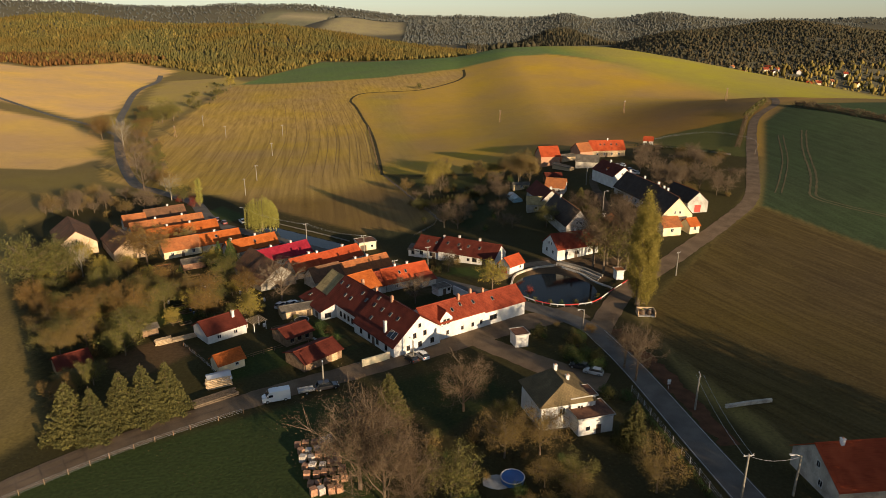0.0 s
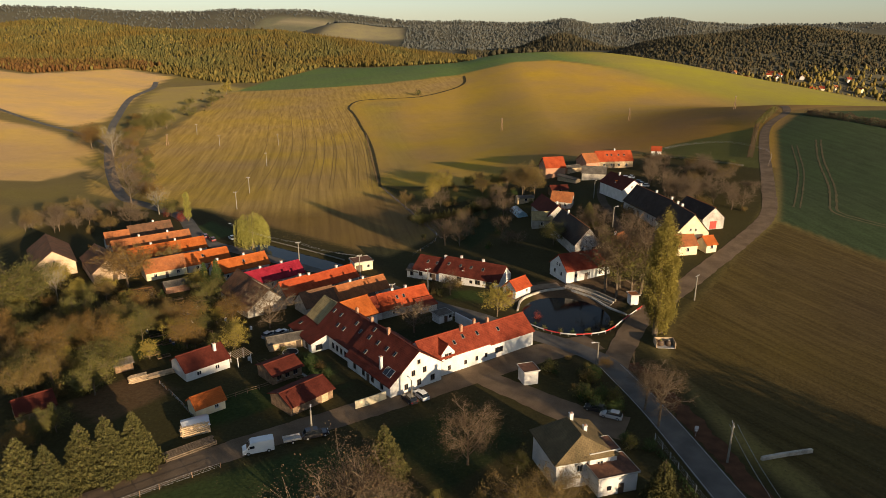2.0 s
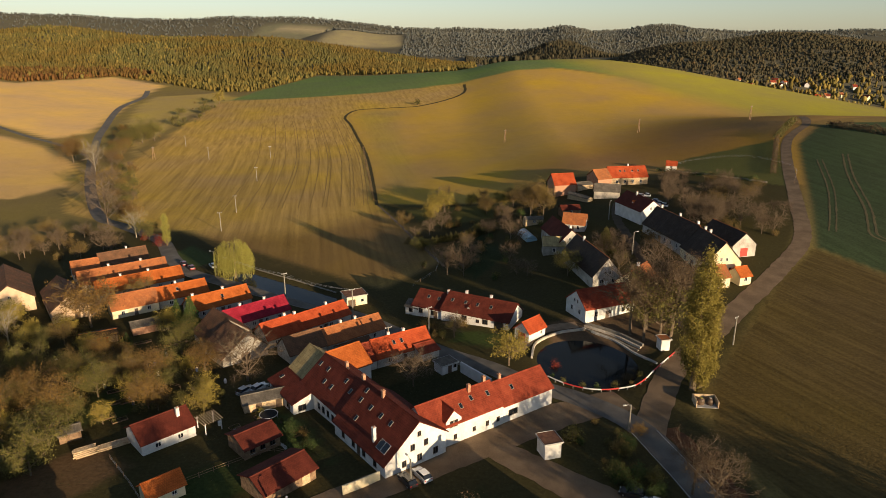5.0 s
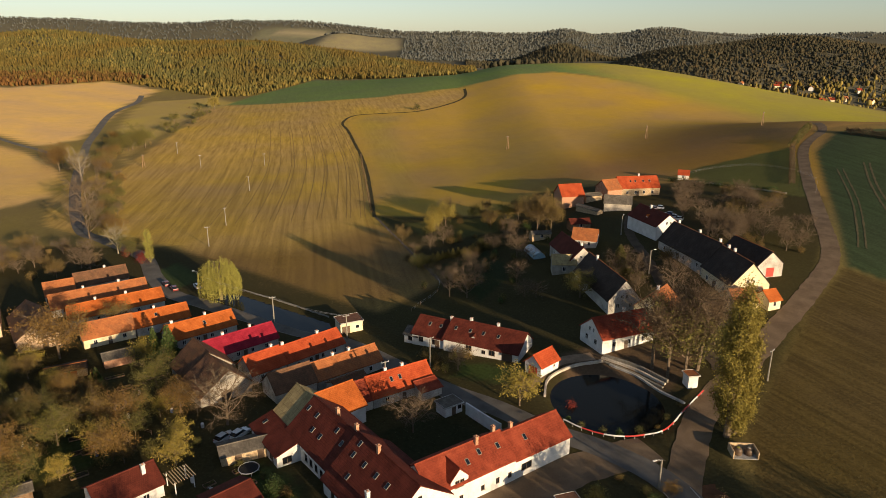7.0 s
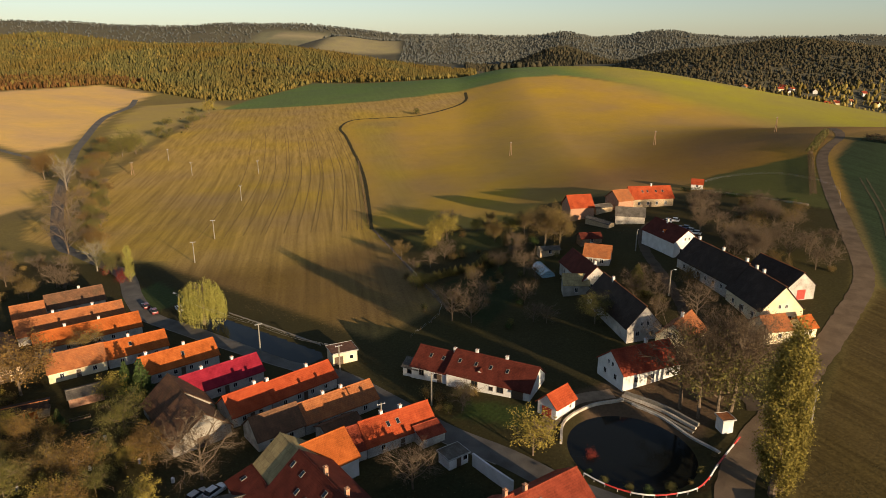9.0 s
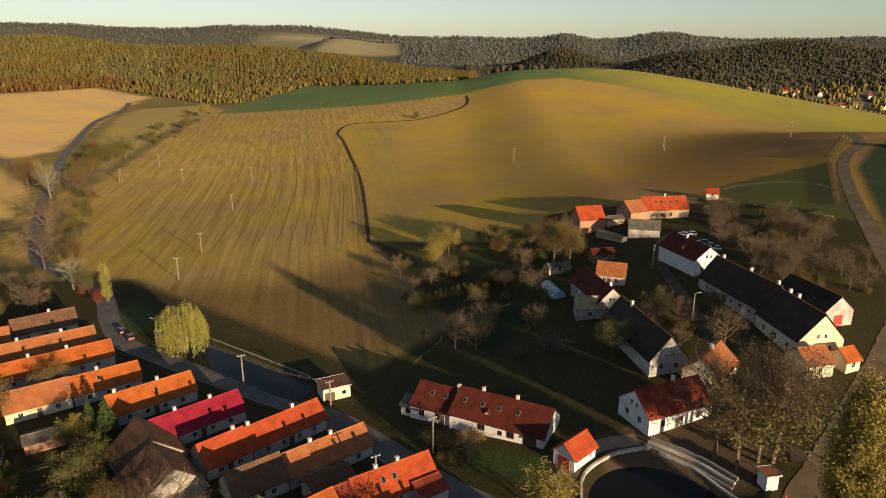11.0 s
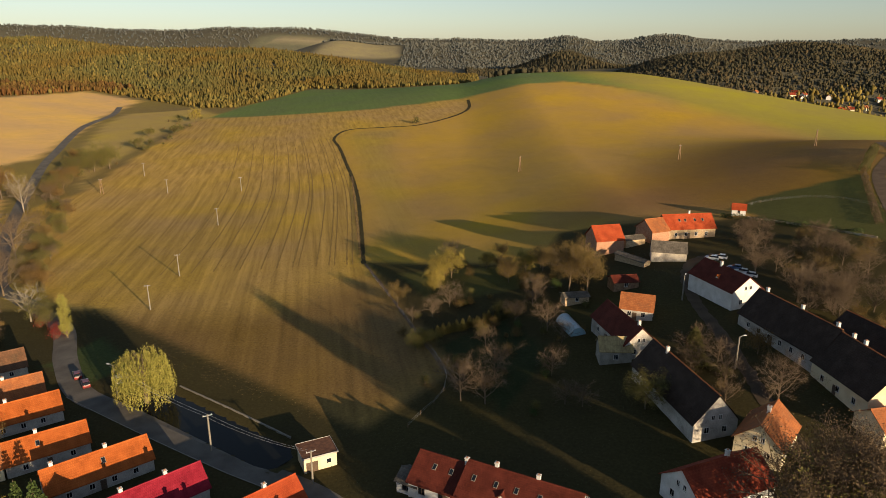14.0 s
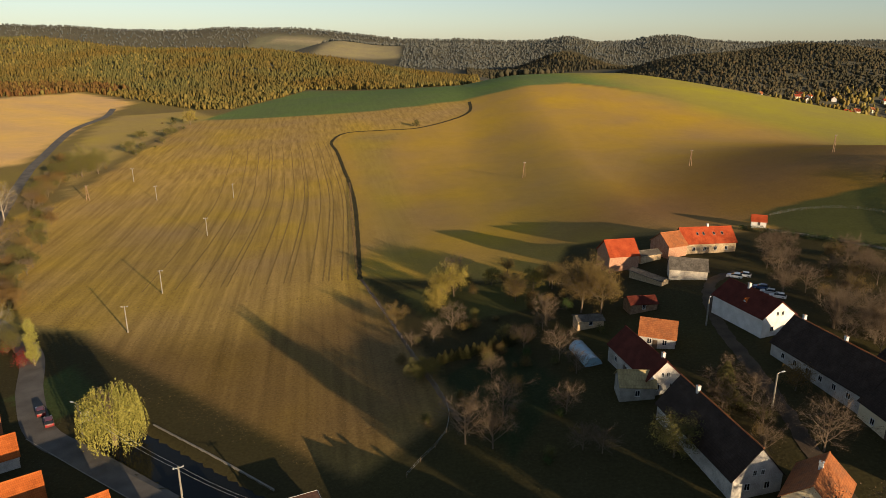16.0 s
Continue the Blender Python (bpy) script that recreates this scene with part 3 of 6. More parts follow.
# ---- houses ----
def house(label, p0, p1, width, eave, ridge, roof, wall, hip=(0, 0), over=0.45, verge=0.3, chimneys=(), skylights=(), windows=(), doors=(),
          base=None, name="house", category="house", roof_label="", wall_label="", frame=None, chimney_mat=None):
    """A house under a pitched roof. p0, p1: the ends of its ridge on the plan. width: from the ridge to the wall on its left and on its right; eave likewise."""
    (ax, ay), (bx, by) = p0, p1
    L = math.hypot(bx - ax, by - ay)
    cx, cy = (ax + bx) / 2, (ay + by) / 2
    base = gz(cx, cy) if base is None else base
    m = Matrix.Translation((cx, cy, base)) @ Matrix.Rotation(math.atan2(by - ay, bx - ax), 4, 'Z')
    top = thing(name, label, category, m)
    wl, wr = width if isinstance(width, tuple) else (width / 2, width / 2)
    el, er = eave if isinstance(eave, tuple) else (eave, eave)
    h = L / 2
    x0, x1 = -h + hip[0], h - hip[1]
    zl = -2.5
    v = [(-h, -wr, zl), (h, -wr, zl), (h, wl, zl), (-h, wl, zl), (-h, -wr, er), (h, -wr, er), (h, wl, el), (-h, wl, el), (x0, 0, ridge), (x1, 0, ridge)]
    f = [(3, 2, 1, 0), (0, 1, 5, 4), (2, 3, 7, 6), (1, 2, 6, 9, 5), (3, 0, 4, 8, 7), (4, 5, 9, 8), (6, 7, 8, 9)]
    part("wall", (v, f), wall, top, wall_label)
    # the roof: a slab over each slope, and over each hip
    sl, sr = (ridge - el) / wl, (ridge - er) / wr
    th = 0.16
    ends = (verge if hip[0] == 0 else over, verge if hip[1] == 0 else over)
    rx0, rx1 = (-h - ends[0] if hip[0] == 0 else x0), (h + ends[1] if hip[1] == 0 else x1)
    up = 0.10
    tv, tf = [], []

    def slab(poly):
        k = len(tv)
        n = len(poly)
        tv.extend([(x, y, z + up + th) for x, y, z in poly])
        tv.extend([(x, y, z + up) for x, y, z in poly])
        tf.append(tuple(range(k, k + n)))
        tf.append(tuple(range(k + 2 * n - 1, k + n - 1, -1)))
        for i in range(n):
            j = (i + 1) % n
            tf.append((k + j, k + i, k + n + i, k + n + j))
    slab([(-h - ends[0], -wr - over, er - over * sr), (h + ends[1], -wr - over, er - over * sr), (rx1, 0, ridge), (rx0, 0, ridge)])
    slab([(h + ends[1], wl + over, el - over * sl), (-h - ends[0], wl + over, el - over * sl), (rx0, 0, ridge), (rx1, 0, ridge)])
    if hip[0]:
        slab([(-h - over, wl + over, el - over * sl), (-h - over, -wr - over, er - over * sr), (x0, 0, ridge)])
    if hip[1]:
        slab([(h + over, -wr - over, er - over * sr), (h + over, wl + over, el - over * sl), (x1, 0, ridge)])
    rf = part("roof", (tv, tf), roof, top, roof_label)
    part("ridge_cap", tube([(rx0, 0, ridge + up + th - 0.02), (rx1, 0, ridge + up + th - 0.02)], [0.15, 0.15], 6), WORN if roof is BLACKROOF else roof, rf)

    def on_roof(x, s):
        """A point on the roof: s from -1 (right eave) over 0 (ridge) to 1 (left eave)."""
        y = s * (wl if s > 0 else wr)
        return x, y, ridge - abs(y) * (sl if s > 0 else sr) + up + th
    for c in chimneys:
        u, s, ch = c[0], c[1], c[2]
        x, y, z = on_roof(-h + u * L, s)
        cm = c[3] if len(c) > 3 else (chimney_mat or WHITE)
        q = ([], [])
        box(x - 0.3, x + 0.3, y - 0.3, y + 0.3, z - 0.9, z + ch, q)
        box(x - 0.37, x + 0.37, y - 0.37, y + 0.37, z + ch, z + ch + 0.10, q)
        ck = part("chimney", q, cm, rf)
        part("flue", box(x - 0.14, x + 0.14, y - 0.14, y + 0.14, z + ch + 0.10, z + ch + 0.28), BRICK, None).parent = ck
    for u, s in skylights:
        x, y, z = on_roof(-h + u * L, s)
        ang = math.atan(sl) if s > 0 else -math.atan(sr)
        mm = Matrix.Translation((x, y, z)) @ Matrix.Rotation(-ang, 4, 'X')
        sf = part("skylight", box(-0.36, 0.36, -0.56, 0.56, -0.05, 0.09), POLEGREY, rf, matrix=mm)
        part("pane", box(-0.28, 0.28, -0.48, 0.48, 0.06, 0.105), GLASS, sf)
    fm = frame or FRAME
    for side, u, z, w, hh in windows:
        mm = wall_pose(side, u, h, wl, wr) @ Matrix.Translation((0, 0, z))
        q = ([], [])
        t = 0.08
        box(-w / 2 - t, w / 2 + t, -0.04, 0.05, -t, 0, q)
        box(-w / 2 - t, w / 2 + t, -0.04, 0.05, hh, hh + t, q)
        box(-w / 2 - t, -w / 2, -0.04, 0.05, 0, hh, q)
        box(w / 2, w / 2 + t, -0.04, 0.05, 0, hh, q)
        box(-0.03, 0.03, -0.04, 0.035, 0, hh, q)
        wf = part("window", q, fm, top, matrix=mm)
        part("pane", box(-w / 2, w / 2, -0.03, 0.012, 0, hh), GLASS, wf)
        part("sill", box(-w / 2 - 0.12, w / 2 + 0.12, -0.04, 0.13, -t - 0.05, -t), CONCRETE, wf)
    for d in doors:
        side, u, w, hh = d[:4]
        dm = d[4] if len(d) > 4 else DARKFRAME
        mm = wall_pose(side, u, h, wl, wr)
        q = ([], [])
        box(-w / 2, w / 2, -0.03, 0.04, -0.4, hh, q)
        for k in range(max(2, int(w / 0.6))):
            a = -w / 2 + 0.06 + k * (w - 0.06) / max(2, int(w / 0.6))
            box(a, a + (w - 0.06) / max(2, int(w / 0.6)) - 0.06, 0.04, 0.06, 0.15, hh - 0.12, q)
        part("door", q, dm, top, matrix=mm)
    return top


def wall_pose(side, u, h, wl, wr):
    """A pose on a wall, its y pointing outwards: u from 0 to 1 along it."""
    if side == 'R':
        return Matrix.Translation((-h + 2 * h * u, -wr, 0)) @ Matrix.Rotation(math.pi, 4, 'Z')
    if side == 'L':
        return Matrix.Translation((-h + 2 * h * u, wl, 0))
    if side == '0':
        return Matrix.Translation((-h, -wr + (wl + wr) * u, 0)) @ Matrix.Rotation(math.pi / 2, 4, 'Z')
    return Matrix.Translation((h, -wr + (wl + wr) * u, 0)) @ Matrix.Rotation(-math.pi / 2, 4, 'Z')


def row(side, n, z, w, hh, lo=0.08, hi=0.92):
    return [(side, lo + (hi - lo) * (k + 0.5) / n, z, w, hh) for k in range(n)]

# ---- the white inn: a long gabled wing, a street wing, lean-to and cross gable ----
GABLE = [('0', 0.45, 6.0, 0.6, 0.8), ('0', 0.34, 3.6, 0.8, 1.1), ('0', 0.56, 3.6, 0.8, 1.1), ('0', 0.18, 1.0, 0.9, 1.2), ('0', 0.45, 1.0, 0.9, 1.2), ('0', 0.70, 1.0, 0.8, 1.1)]
house("gabled wing of a white inn, dark red tiled roof", (-6.2, 139.5), (-17.1, 153.6), (7.2, 6.0), (2.9, 4.5), 8.7, DARKRED, WHITE, name="inn_wing", category="house",
      skylights=[(0.28, 0.36), (0.46, 0.36), (0.66, 0.36), (0.86, 0.36), (0.74, 0.70), (0.88, 0.14)], chimneys=[(0.32, 0.80, 2.6), (0.62, 0.04, 1.3, BRICK)],
      windows=GABLE + row('L', 4, 0.9, 0.9, 1.2), doors=[('L', 0.5, 1.1, 2.1)], frame=DARKFRAME)
house("rear wing of a white inn, dark red roof with skylights", (-17.1, 153.6), (-27.3, 166.7), (5.9, 5.6), (4.1, 4.5), 8.7, DARKRED, WHITE, name="inn_wing", category="house", verge=0.02,
      skylights=[(0.12, 0.40), (0.30, 0.25), (0.45, 0.62), (0.62, 0.62), (0.72, 0.30), (0.92, 0.30)], chimneys=[(0.1, -0.1, 1.4, BRICK), (0.5, -0.1, 1.4, BRICK)],
      windows=row('L', 5, 1.2, 0.8, 1.3, 0.02, 0.6), frame=DARKFRAME)
house("barn end under lichen-yellow sheet roofing", (-27.3, 166.7), (-31.9, 172.7), (5.9, 5.6), (4.1, 4.5), 8.7, OCHREROOF, OLDWALL, name="barn", category="barn", verge=0.02)
house("low lean-to annex with dark red roof", (-28.8, 158.9), (-36.2, 169.2), (4.4, 0.4), (2.8, 4.05), 4.2, DARKRED, WHITE, name="annex", category="house",
      windows=row('L', 3, 0.9, 1.0, 1.2) + [('0', 0.6, 0.9, 1.6, 1.2)], doors=[('L', 0.18, 1.0, 2.0)], skylights=[(0.85, 0.5)], frame=DARKFRAME)
house("cross gable with bright orange tiles", (-29.4, 170.2), (-21.6, 176.8), (3.4, 5.0), 4.2, 7.4, ORANGE, WHITE, name="annex", category="house", windows=[('1', 0.4, 2.2, 0.9, 1.1)])
house("white street wing of an inn, red tiled roof", (-7.3, 146.1), (7.26, 156.3), 8.8, 4.5, 7.6, RED, WHITE, name="inn_wing", category="house", verge=0.03,
      skylights=[(0.5, -0.55), (0.66, -0.4), (0.88, -0.45)], chimneys=[(0.68, -0.12, 1.3, BRICK), (0.92, 0.05, 1.2, BRICK)],
      windows=[('R', 0.33, 1.0, 0.7, 0.9), ('R', 0.60, 1.2, 0.6, 0.8), ('R', 0.78, 1.2, 0.6, 0.9), ('R', 0.93, 1.2, 0.6, 0.9)], frame=DARKFRAME)
house("white end wing of an inn, worn red roof", (7.4, 156.1), (18.2, 163.7), 8.2, 4.0, 7.0, RED, WHITE, name="inn_wing", category="house", verge=0.15,
      skylights=[(0.3, -0.45)], chimneys=[(0.18, 0.06, 1.2, BRICK)], windows=[('R', 0.2, 1.3, 2.2, 1.2)], frame=DARKFRAME)
house("wall dormer gable over the street front", (0.02, 145.75), (-2.55, 149.4), 3.5, 5.3, 7.1, RED, WHITE, name="dormer", category="dormer", over=0.25, verge=0.1, windows=[('0', 0.36, 3.9, 0.7, 1.2), ('0', 0.64, 3.9, 0.7, 1.2), ('0', 0.4, 1.1, 0.6, 0.9)], frame=DARKFRAME)

# ---- low white house above the road ----
house("low white house with dark red tiled roof", (-8.5, 214.6), (-0.4, 210.4), (4.2, 5.0), 2.7, 5.7, DARKRED, WHITE, chimneys=[(0.97, 0.0, 1.0)], skylights=[(0.4, -0.4), (0.75, -0.4)],
      windows=row('R', 2, 0.9, 1.1, 1.2), doors=[('R', 0.8, 1.2, 2.1)], frame=DARKFRAME)
house("long low white house with red tiled roof", (-0.2, 210.3), (17.4, 201.3), (4.2, 5.6), 2.5, 5.7, DARKRED, WHITE, chimneys=[(0.25, 0.05, 0.9), (0.62, 0.05, 0.9)],
      skylights=[(0.1, -0.45), (0.3, -0.45), (0.48, -0.45), (0.68, -0.45)], windows=[('R', 0.35, 0.8, 1.4, 1.2), ('R', 0.55, 0.8, 0.8, 0.8), ('R', 0.66, 0.8, 1.4, 1.2)], doors=[('R', 0.86, 2.6, 2.1)], frame=DARKFRAME)
house("small white annex with grey roof", (-11.8, 213.6), (-8.2, 211.6), 4.5, 2.2, 3.4, GREYROOF, WHITE, windows=[('R', 0.5, 0.8, 1.6, 1.1)], name="annex", frame=DARKFRAME)
house("small white garage with vermilion roof", (17.6, 190.4), (22.3, 194.9), 4.6, 2.6, 4.7, BRIGHTRED, WHITE, name="garage", category="garage", doors=[('0', 0.5, 2.4, 2.1, REDDOOR)], windows=[('R', 0.75, 1.1, 0.6, 0.7)])

# ---- rows of low farmhouses, gable to the road ----
ROWS = [
    ((-119, 250.3), (-107, 259.5), BROWN, OLDWALL, "low farmhouse with brown tiled roof", [0.6], []),
    ((-123.5, 241.7), (-117, 246.3), WORN, OLDWALL, "low outbuilding with worn orange tiles", [], []),
    ((-116, 231.4), (-95, 246.6), WORN, OLDWHITE, "long low farmhouse with faded orange roof", [0.35, 0.72], []),
    ((-107, 224), (-87, 239), ORANGE, OLDWHITE, "long low farmhouse with bright orange roof", [0.3, 0.62], []),
    ((-96.5, 211.3), (-86.5, 218.6), WORN, CREAM, "low cream outbuilding with worn orange roof", [], []),
    ((-86.2, 218.8), (-75, 227), ORANGE, OLDWHITE, "low farmhouse with orange tiled roof", [0.4], [0.4]),
    ((-74, 210.3), (-60.7, 221.5), ORANGE, OLDWHITE, "low white farmhouse with orange roof and skylight", [0.1, 0.6], [0.55]),
    ((-61, 201), (-47.6, 213), MAGENTA, OLDWHITE, "low white farmhouse with crimson metal roof", [0.28, 0.68], []),
    ((-48.6, 192.4), (-42.2, 198.4), BRIGHTRED, OLDWHITE, "low white outbuilding with red tiled roof", [0.8], []),
    ((-42, 198.6), (-30.2, 209.7), BRIGHTRED, OLDWHITE, "low white farmhouse with vermilion tiled roof", [0.06, 0.66], []),
    ((-40.8, 183.7), (-33.2, 189.7), BROWN, OLDWALL, "low outbuilding with dark patched roof", [], []),
    ((-33, 189.9), (-19.6, 200.4), WORN, OLDWHITE, "long white farmhouse with worn orange roof", [0.35, 0.6], []),
    ((-25.8, 177.2), (-19.5, 181.2), RED, OLDWHITE, "low outbuilding with old red tiles", [], []),
    ((-19.3, 181.3), (-6.8, 189.3), BRIGHTRED, OLDWHITE, "white courtyard house with vermilion roof", [0.32, 0.6], [0.36, 0.5]),
]
for a, b, rm, wm, lab, ch, sk in ROWS:
    house(lab, a, b, 7.2, 2.7, 5.4 + 0.2 * (len(lab) % 3), rm, wm, chimneys=[(u, 0.06, 0.85) for u in ch], skylights=[(u, -0.45) for u in sk],
          windows=row('R', max(2, int(math.hypot(b[0] - a[0], b[1] - a[1]) / 4)), 0.9, 0.8, 1.0) + [('1', 0.3, 0.9, 0.9, 1.2), ('1', 0.7, 0.9, 0.9, 1.2)], doors=[('R', 0.5, 1.0, 2.0)])
house("old stone barn with dark brown tiled roof", (-62.4, 199.0), (-56.0, 191.4), 11.5, 2.6, 7.4, BROWN, GREYWALL, name="barn", category="barn", doors=[('R', 0.5, 2.6, 2.6)])
house("old stone barn with mossy brown roof", (-56.2, 191.0), (-49.2, 183.4), (5.0, 6.6), 2.6, 7.0, BROWN, GREYWALL, name="barn", category="barn", doors=[('1', 0.5, 2.4, 2.4)])
house("pale gabled barn with brown tiled roof", (-125.2, 212.6), (-138, 231.2), 12, 4.0, 8.4, BROWN, PEACH, name="barn", category="barn", windows=[('0', 0.5, 4.5, 0.6, 0.8)], doors=[('0', 0.3, 1.6, 2.2)])
house("pale gabled barn with dark brown roof", (-105.8, 208.4), (-117.6, 224), 9.5, 3.5, 7.2, BROWN, PEACH, name="barn", category="barn", windows=[('0', 0.5, 3.6, 0.6, 0.8)], doors=[('0', 0.35, 1.4, 2.0)])

# ---- gardens and front plots ----
house("white bungalow with red sheet roof and chimney", (-59.4, 144.4), (-52.2, 151.4), (3.4, 4.1), (2.6, 2.5), 4.6, DARKRED, WHITE, chimneys=[(0.8, -0.35, 1.5)], windows=row('R', 2, 0.9, 0.9, 0.8) + [('1', 0.4, 0.7, 1.2, 1.4)], doors=[('1', 0.7, 1.0, 2.0)])
house("small garden shed with orange tiled roof", (-50.4, 128.2), (-46, 132.2), 4.2, 2.2, 3.7, ORANGE, CREAM, name="shed", category="shed", windows=[('R', 0.7, 1.0, 0.7, 0.6)])
house("open garden pavilion with dark red roof", (-39.8, 142.6), (-34.6, 147.6), 6.4, 2.4, 3.6, DARKRED, WOOD, name="pavilion", category="shed", over=0.7, windows=row('R', 3, 0.9, 0.9, 0.9), frame=DARKFRAME)
house("wooden shed with dark red metal roof", (-33.4, 130.2), (-26.4, 137.6), 7.2, 2.3, 3.7, DARKRED, WOOD, name="shed", category="shed", over=0.6, doors=[('R', 0.8, 1.6, 2.0, PALEWOOD)])
house("long weathered shed with grey felt roof", (-43.5, 158.8), (-34.5, 163.2), 4.6, 2.2, 2.9, GREYROOF, PALEWOOD, name="shed", category="shed", doors=[('R', 0.3, 1.2, 1.9), ('R', 0.7, 1.2, 1.9)])
house("little grey-roofed garden shed", (-74.5, 146.2), (-71.5, 148.4), 2.8, 1.9, 2.4, GREYROOF, WOOD, name="shed", category="shed")
house("dark red garden cabin among the spruces", (-84, 126), (-79, 130.4), 6.0, 2.3, 4.0, DARKRED, WOOD, name="shed", category="shed", doors=[('R', 0.5, 1.0, 1.9)])
house("low black-roofed shed with orange boards", (-95, 192.5), (-87.5, 196.5), 4.2, 2.0, 2.5, BLACKROOF, PALEWOOD, name="shed", category="shed", doors=[('R', 0.6, 2.6, 1.7, ORANGE)])
house("brick woodshed with grey roof", (-85.2, 199.6), (-79.5, 203.4), 4.6, 2.2, 3.0, GREYROOF, BRICK, name="shed", category="shed")
house("villa with brown hipped roof and white walls", (22.2, 106.2), (19.6, 115.2), (5.0, 5.4), 5.6, 8.6, VILLAROOF, WHITE, hip=(1.6, 2.2), name="villa", chimneys=[(0.72, -0.1, 1.1), (0.45, -0.35, 0.8)],
      windows=[('0', 0.25, 3.2, 1.0, 1.2), ('0', 0.6, 3.2, 1.0, 1.2), ('0', 0.3, 0.9, 1.0, 1.2)] + row('R', 2, 3.2, 0.9, 1.2), over=0.6)
house("house with vermilion roof and grey rendered gable", (59.1, 90.5), (72, 92), (5.0, 6.6), 3.4, 7.2, BRIGHTRED, OLDWALL, chimneys=[(0.32, -0.05, 0.9)], windows=[('0', 0.45, 4.0, 0.8, 1.0), ('0', 0.35, 1.2, 0.9, 1.1)])

# ---- the far hamlet ----
HAMLET_HOUSES = [
    ("brick barn with vermilion tiled roof", (45.9, 332), (55.7, 334.2), 9, 5, 9.0, BRIGHTRED, BRICK, [], 0, "barn"),
    ("old barn with faded orange roof", (65.8, 338.4), (72.6, 341.2), 9, 4, 7.4, WORN, BRICK, [], 0, "barn"),
    ("farmhouse with vermilion roof and wooden front", (73.2, 342.4), (91.2, 345), 9, 3.6, 7.6, BRIGHTRED, PALEWOOD, [0.55], 4, "house"),
    ("tiny white outbuilding with vermilion roof", (109, 368), (113.6, 366.2), 4, 2.5, 4.2, BRIGHTRED, WHITE, [], 1, "shed"),
    ("low stone shed with grey roof", (62.6, 319), (73, 316.5), 7, 3, 5.4, GREYROOF, OLDWALL, [], 0, "shed"),
    ("white gabled house with dark red roof", (74.3, 274.5), (69, 291), 9.6, 4.6, 8.2, DARKRED, WHITE, [0.6], 3, "house"),
    ("long white farmhouse with black slate roof", (73.3, 266.5), (79.2, 241.5), 10, 3.4, 9.0, BLACKROOF, OLDWHITE, [0.1, 0.55, 0.95], 6, "house"),
    ("cream gabled farmhouse with black slate roof", (79.1, 241.3), (80.9, 224.6), 11.0, 4.0, 10.0, BLACKROOF, CREAM, [0.2, 0.4], 3, "house"),
    ("white garage barn with red door", (93.6, 240), (89.8, 257), 8.4, 3.5, 7.2, BLACKROOF, OLDWHITE, [], 0, "barn"),
    ("low cream outbuilding with worn orange tiles", (73, 219.5), (79.5, 220.8), 7, 3, 5.4, WORN, CREAM, [], 1, "shed"),
    ("small cream shed with orange roof", (82.6, 220.6), (86.4, 222), 5, 2.6, 4.6, ORANGE, CREAM, [], 1, "shed"),
    ("white gabled house with dark slate roof", (46, 221.4), (41.4, 246), 9.0, 3.4, 8.7, BLACKROOF, OLDWHITE, [0.75], 3, "house"),
    ("white house with dark red and black roof", (37.4, 272), (41.2, 254), 8, 3.6, 7.4, DARKRED, OLDWHITE, [0.9], 3, "house"),
    ("little house with worn orange roof", (42.6, 277.8), (50.4, 275), 6, 3, 6.0, WORN, OLDWHITE, [], 2, "house"),
    ("stone shed with lichen-grey roof", (31.7, 255.4), (39, 255), 5.4, 3.2, 5.4, OCHREROOF, GREYWALL, [], 1, "shed"),
    ("low dark outbuilding with grey roof", (44.5, 297), (52, 298), 5, 2.4, 3.6, DARKRED, WOOD, [], 1, "shed"),
    ("low shed with pale front", (29.5, 291), (36.5, 292), 4, 2.2, 2.8, GREYROOF, PALEWOOD, [], 1, "shed"),
    ("white house by the pond, mottled red roof", (33.4, 203.2), (47.6, 209.2), 9.2, 3.4, 7.0, RED, WHITE, [0.6], 3, "house"),
    ("yellow house with orange roof among the trees", (50.2, 213.6), (57.2, 222.0), 8, 3.6, 7.2, WORN, CREAM, [0.5], 2, "house"),
]
for lab, a, b, w, e, r, rm, wm, ch, nw, cat in HAMLET_HOUSES:
    wins = row('R', nw, 1.0, 0.9, 1.2) if nw else []
    if nw > 1:
        wins += [('0', 0.42, e + 0.4, 0.6, 0.9), ('0', 0.58, e + 0.4, 0.6, 0.9), ('0', 0.3, 1.1, 0.9, 1.2), ('0', 0.7, 1.1, 0.9, 1.2),
                 ('1', 0.42, e + 0.4, 0.6, 0.9), ('1', 0.58, e + 0.4, 0.6, 0.9), ('1', 0.3, 1.1, 0.9, 1.2), ('1', 0.7, 1.1, 0.9, 1.2)]
    sky_u = (0.3, 0.42, 0.62, 0.78) if "wooden front" in lab else ()
    house(lab, a, b, w, e, r, rm, wm, chimneys=[(u, 0.04, 1.1) for u in ch], skylights=[(u, -0.45) for u in sky_u], windows=wins, name=cat, category=cat,
          doors=[('0', 0.5, 2.6, 2.4, REDDOOR)] if "red door" in lab else [('R', 0.45, 1.1, 2.0)] if nw > 1 else [])

